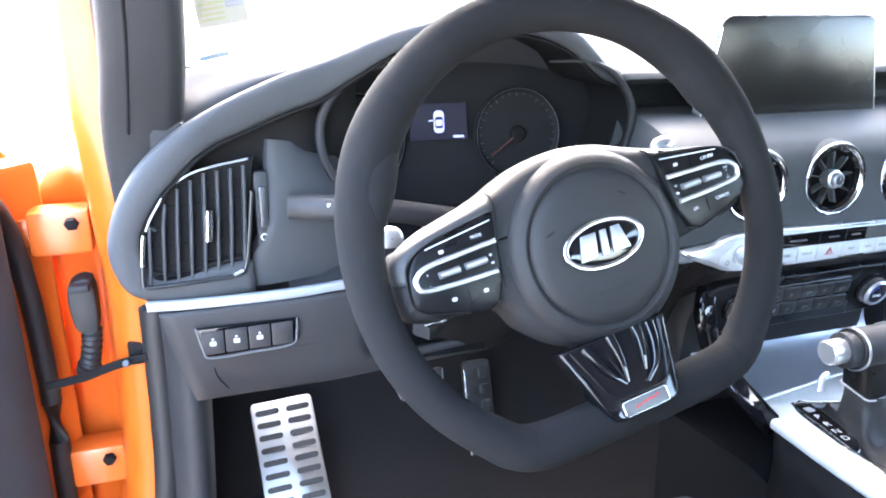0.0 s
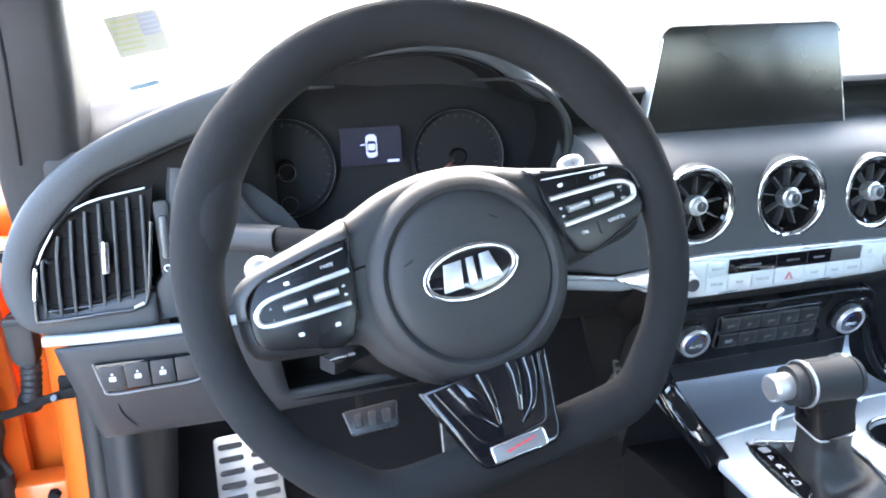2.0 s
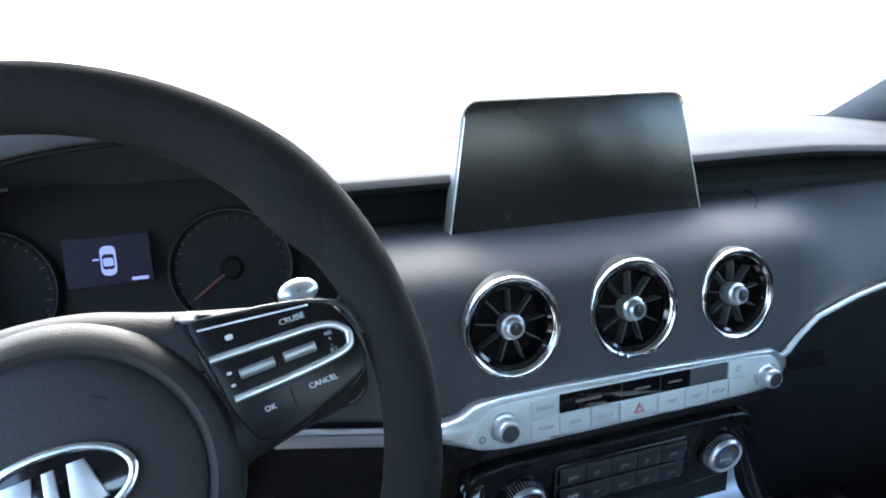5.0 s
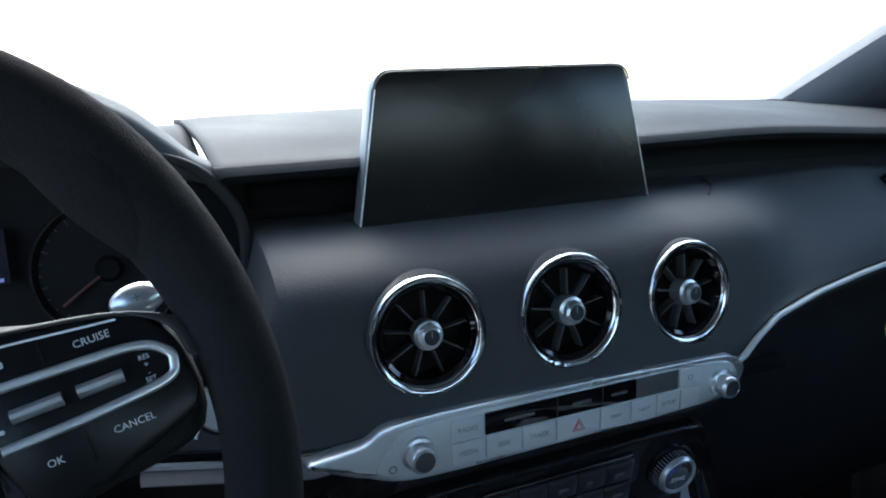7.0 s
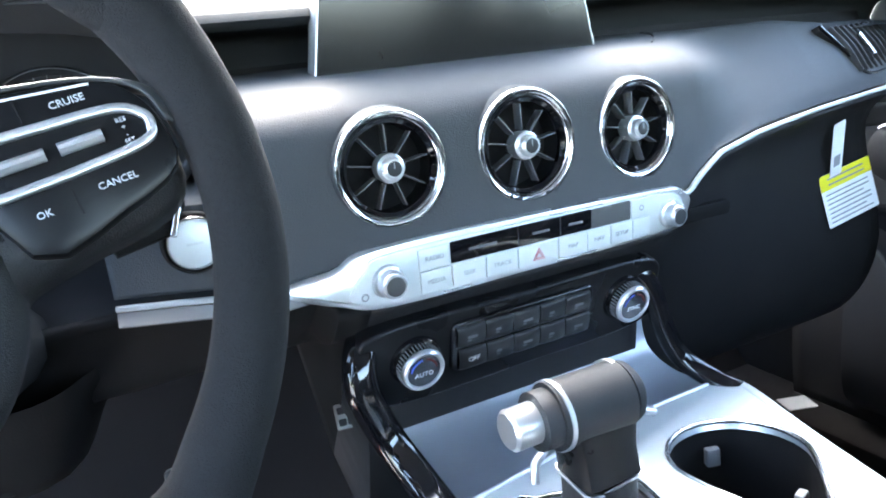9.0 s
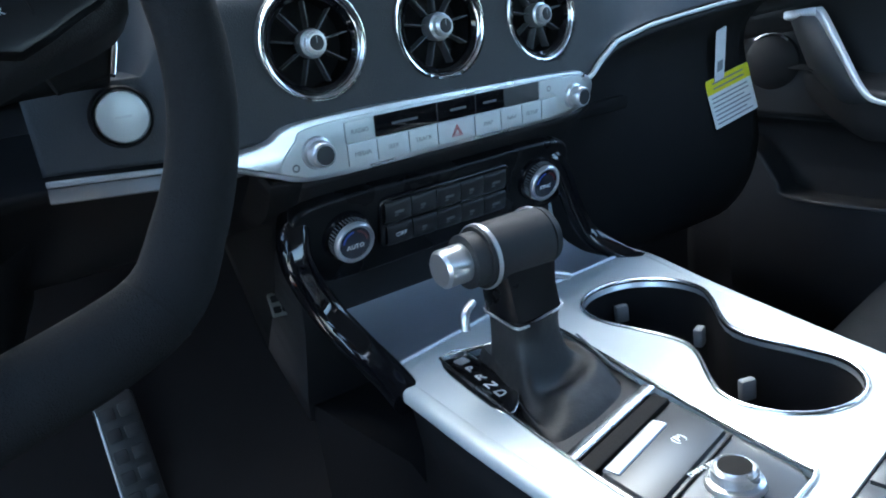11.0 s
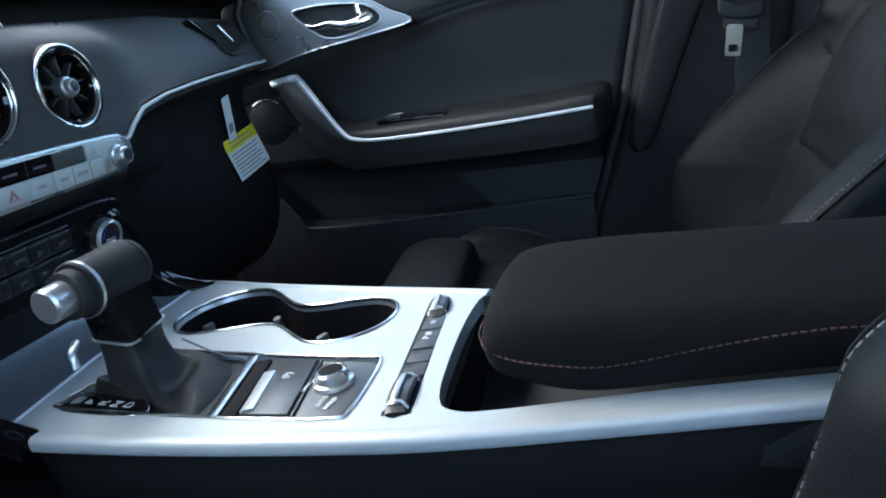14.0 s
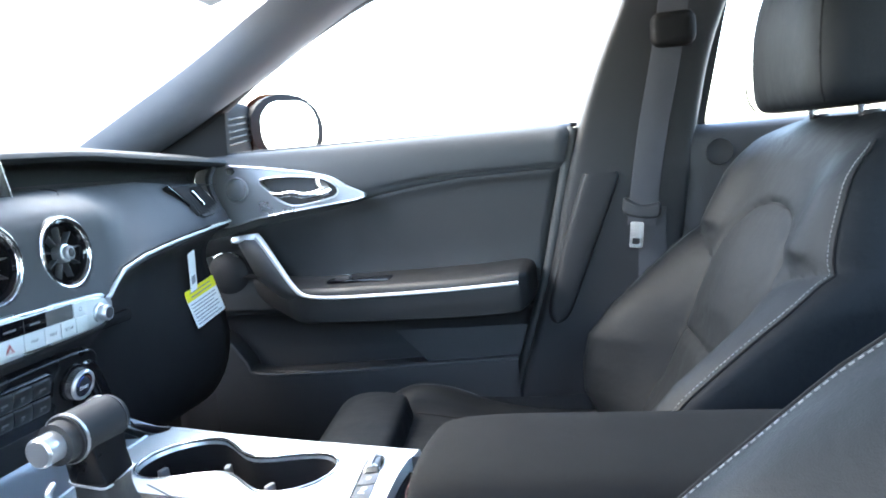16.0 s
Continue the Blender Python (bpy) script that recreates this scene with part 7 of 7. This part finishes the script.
part("plate", prism(rounded(-0.026, -0.10, 0.026, 0.075, 0.008), 0, 0.012, 0.003), mat("pedal_black", (0.012, 0.012, 0.012), 0.45, grain=0.2, size=900, vary=0.2), ap, "black pedal plate", m=AM)
# The left edge's highlight, modelled as a thin bright strip.
part("edge_glint", sweep([(-0.026, -0.095, 0.010), (-0.025, 0.0, 0.011), (-0.023, 0.07, 0.010)], bar(0.0026, 0.003, 0.3), n=3), KNOB, ap, m=AM)
for i in range(5):
    for sx in (-1, 1):
        part("rubber_stud", prism(rounded(sx * 0.0115 - 0.009, 0.052 - 0.029 * i - 0.009, sx * 0.0115 + 0.009, 0.052 - 0.029 * i + 0.009, 0.003), 0.012, 0.0145, 0.001), RUBBER, ap, m=AM)
pp = thing("pedal_pad", "small steel pad with black rubber inserts under the dashboard", "pedal")
PM = axes((-0.140, 0.086, 0.629), (0.98, 0.05, -0.12), (-0.1, -0.85, 0.5))
part("plate", prism(rounded(-0.013, -0.011, 0.013, 0.011, 0.002), 0, 0.003, 0.001), STEEL, pp, "steel plate", m=PM)
for i in range(3):
    for sy in (-1, 1):
        part("rubber_stud", prism(rounded(-0.0115 + 0.008 * i, sy * 0.005 - 0.003, -0.0045 + 0.008 * i, sy * 0.005 + 0.003, 0.001), 0.003, 0.0036), RUBBER, pp, m=PM)

# ---------------------------------------------------------------- driver's door opening
seal = [(-0.768, 0.17, 1.16), (-0.770, 0.20, 1.067), (-0.771, 0.215, 0.916), (-0.769, 0.22, 0.80), (-0.766, 0.22, 0.70), (-0.774, 0.22, 0.467), (-0.80, 0.20, 0.28), (-0.80, 0.0, 0.24), (-0.80, -0.6, 0.24)]
tagged(part("door_seal", sweep(seal, oval(0.015, 0.016, 12), n=6), RUBBER), "black rubber seal round the driver's door opening", "seal", kind="structure")
kick = []
for z, x in ((0.885, -0.778), (0.86, -0.775), (0.80, -0.765), (0.60, -0.762), (0.40, -0.77), (0.26, -0.78)):
    kick.append([(x, 0.215, z), (x + 0.012, 0.20, z), (x + 0.03, 0.19, z), (x + 0.045, 0.21, z), (x + 0.05, 0.32, z), (x + 0.05, 0.55, z)])
solid(tagged(part("kick_panel", smooth_grid(kick, 4, 3), HARD), "dark kick panel beside the footrest", "trim", kind="structure"), 0.004, 0)
hp = []
for z, x in ((1.20, -0.780), (1.06, -0.780), (0.92, -0.778), (0.80, -0.775), (0.70, -0.77), (0.47, -0.778), (0.30, -0.80), (0.18, -0.81)):
    hp.append([(x, 0.215, z), (x - 0.012, 0.225, z), (x - 0.030, 0.235, z), (x - 0.045, 0.262, z), (x - 0.05, 0.30, z), (x - 0.062, 0.36, z), (x - 0.10, 0.38, z), (x - 0.13, 0.385, z)][: 8 if z < 0.90 else 6])
    if z >= 0.90:
        hp[-1] = [(x, 0.212, z), (x - 0.012, 0.212, z), (x - 0.026, 0.214, z), (x - 0.038, 0.219, z), (x - 0.044, 0.232, z), (x - 0.046, 0.27, z), (x - 0.050, 0.34, z), (x - 0.054, 0.42, z)]
solid(tagged(part("hinge_pillar", smooth_grid(hp, 5, 4), ORANGE), "glossy orange painted front door pillar", "car body", kind="structure"), 0.004, 0)
sill = [[(-0.78, y, 0.25), (-0.83, y, 0.255), (-0.86, y, 0.235), (-0.88, y, 0.18)] for y in (0.25, -0.3, -0.9, -1.2)]
solid(tagged(part("door_sill", smooth_grid(sill, 3, 4), ORANGE), "orange painted door sill", "car body", kind="structure"), 0.004, 0)

# open driver's door
DO = pose(-0.93, 0.40, 0, 0, 0, -128)
dd = thing("door_3", "open orange driver's door with black inner trim", "car door", kind="structure")
shell = [(0.0, -0.05), (0.02, -0.06), (0.08, -0.06), (1.05, -0.06), (1.08, -0.03), (1.08, 0.05), (1.05, 0.07), (0.02, 0.07), (0.0, 0.05)]
part("shell", prism(shell, 0.22, 0.86, 0.01), ORANGE, dd, "orange painted door shell", m=DO)
tp = [[(0.10, 0.068, z), (0.112, 0.10, z), (0.16, 0.125, z), (0.5, 0.14, z), (1.0, 0.12, z), (1.02, 0.068, z)] for z in (0.25, 0.5, 0.70, 0.80, 0.88)]
solid(part("inner_trim", smooth_grid(tp, 3, 4), SOFT, dd, "black inner door trim", m=DO), 0.004, 0)
part("seal", sweep([(0.070, 0.075, 0.24), (0.060, 0.075, 0.55), (0.075, 0.075, 0.78), (0.14, 0.07, 0.89)], oval(0.013, n=10), n=5), RUBBER, dd, m=DO)
part("mirror_corner", prism([(0.0, 0.84), (0.30, 0.84), (0.26, 0.90), (0.12, 0.915), (0.04, 0.88)], -0.03, 0.03, 0.008), ORANGE, dd, m=DO @ pose(0, 0, 0, 90, 0, 0))

for z in (0.775, 0.445):
    h = thing("door_hinge", "orange painted steel door hinge", "hinge", "driver's door hinges")
    part("leaf", box(-0.90, 0.30, z - 0.028, -0.83, 0.345, z + 0.028, 0.006), ORANGE, h)
    part("leaf", box(-0.93, 0.31, z - 0.018, -0.89, 0.36, z + 0.018, 0.005), ORANGE, h)
    part("pin", sweep([(-0.90, 0.325, z - 0.04), (-0.90, 0.325, z + 0.04)], oval(0.009, n=12)), ORANGE, h)
    part("bolt", lathe([(0, 0.008), (0.007, 0.008), (0.009, 0.0)], 6), MATT, h, m=pose(-0.85, 0.298, z + 0.012, 90))
cs = thing("check_strap", "black steel door check strap", "check strap")
part("strap", sweep([(-0.778, 0.212, 0.640), (-0.800, 0.218, 0.634), (-0.825, 0.228, 0.624), (-0.855, 0.240, 0.610), (-0.90, 0.262, 0.594)], bar(0.006, 0.010, 0.3), n=5), MATT, cs)
part("strap_pin", lathe([(0, 0.007), (0.0035, 0.007), (0.0045, 0.0)], 16), STRIPGREY, cs, "steel pin of the strap", m=pose(-0.802, 0.212, 0.634, 60))
part("bracket", box(-0.80, 0.222, 0.625, -0.775, 0.25, 0.655, 0.004), MATT, cs)
wb = thing("wiring_boot", "black corrugated rubber wiring boot with its plug", "wiring boot")
part("plug", prism([(p[0], p[1]) for p in curve_points([(-0.013, 0.022), (0.012, 0.026), (0.015, -0.02), (0.010, -0.045), (-0.010, -0.040), (-0.016, -0.012)], 3, True)], 0, 0.03, 0.004), RUBBER, wb, "black plug housing", m=facing(-0.850, 0.315, 0.690))
part("plug_clip", box(-0.862, 0.270, 0.706, -0.838, 0.286, 0.716, 0.003), HARD, wb, "grey locking clip")
part("boot", sweep([(-0.846, 0.295, 0.650), (-0.848, 0.297, 0.632), (-0.852, 0.300, 0.612), (-0.856, 0.304, 0.596)], oval(0.0115, n=16), n=14, scale=lambda t: 1 + 0.12 * math.sin(42 * t)), RUBBER, wb, "corrugated rubber sleeve")
part("sleeve_end", sweep([(-0.856, 0.304, 0.596), (-0.860, 0.307, 0.586)], oval(0.015, n=16)), RUBBER, wb)
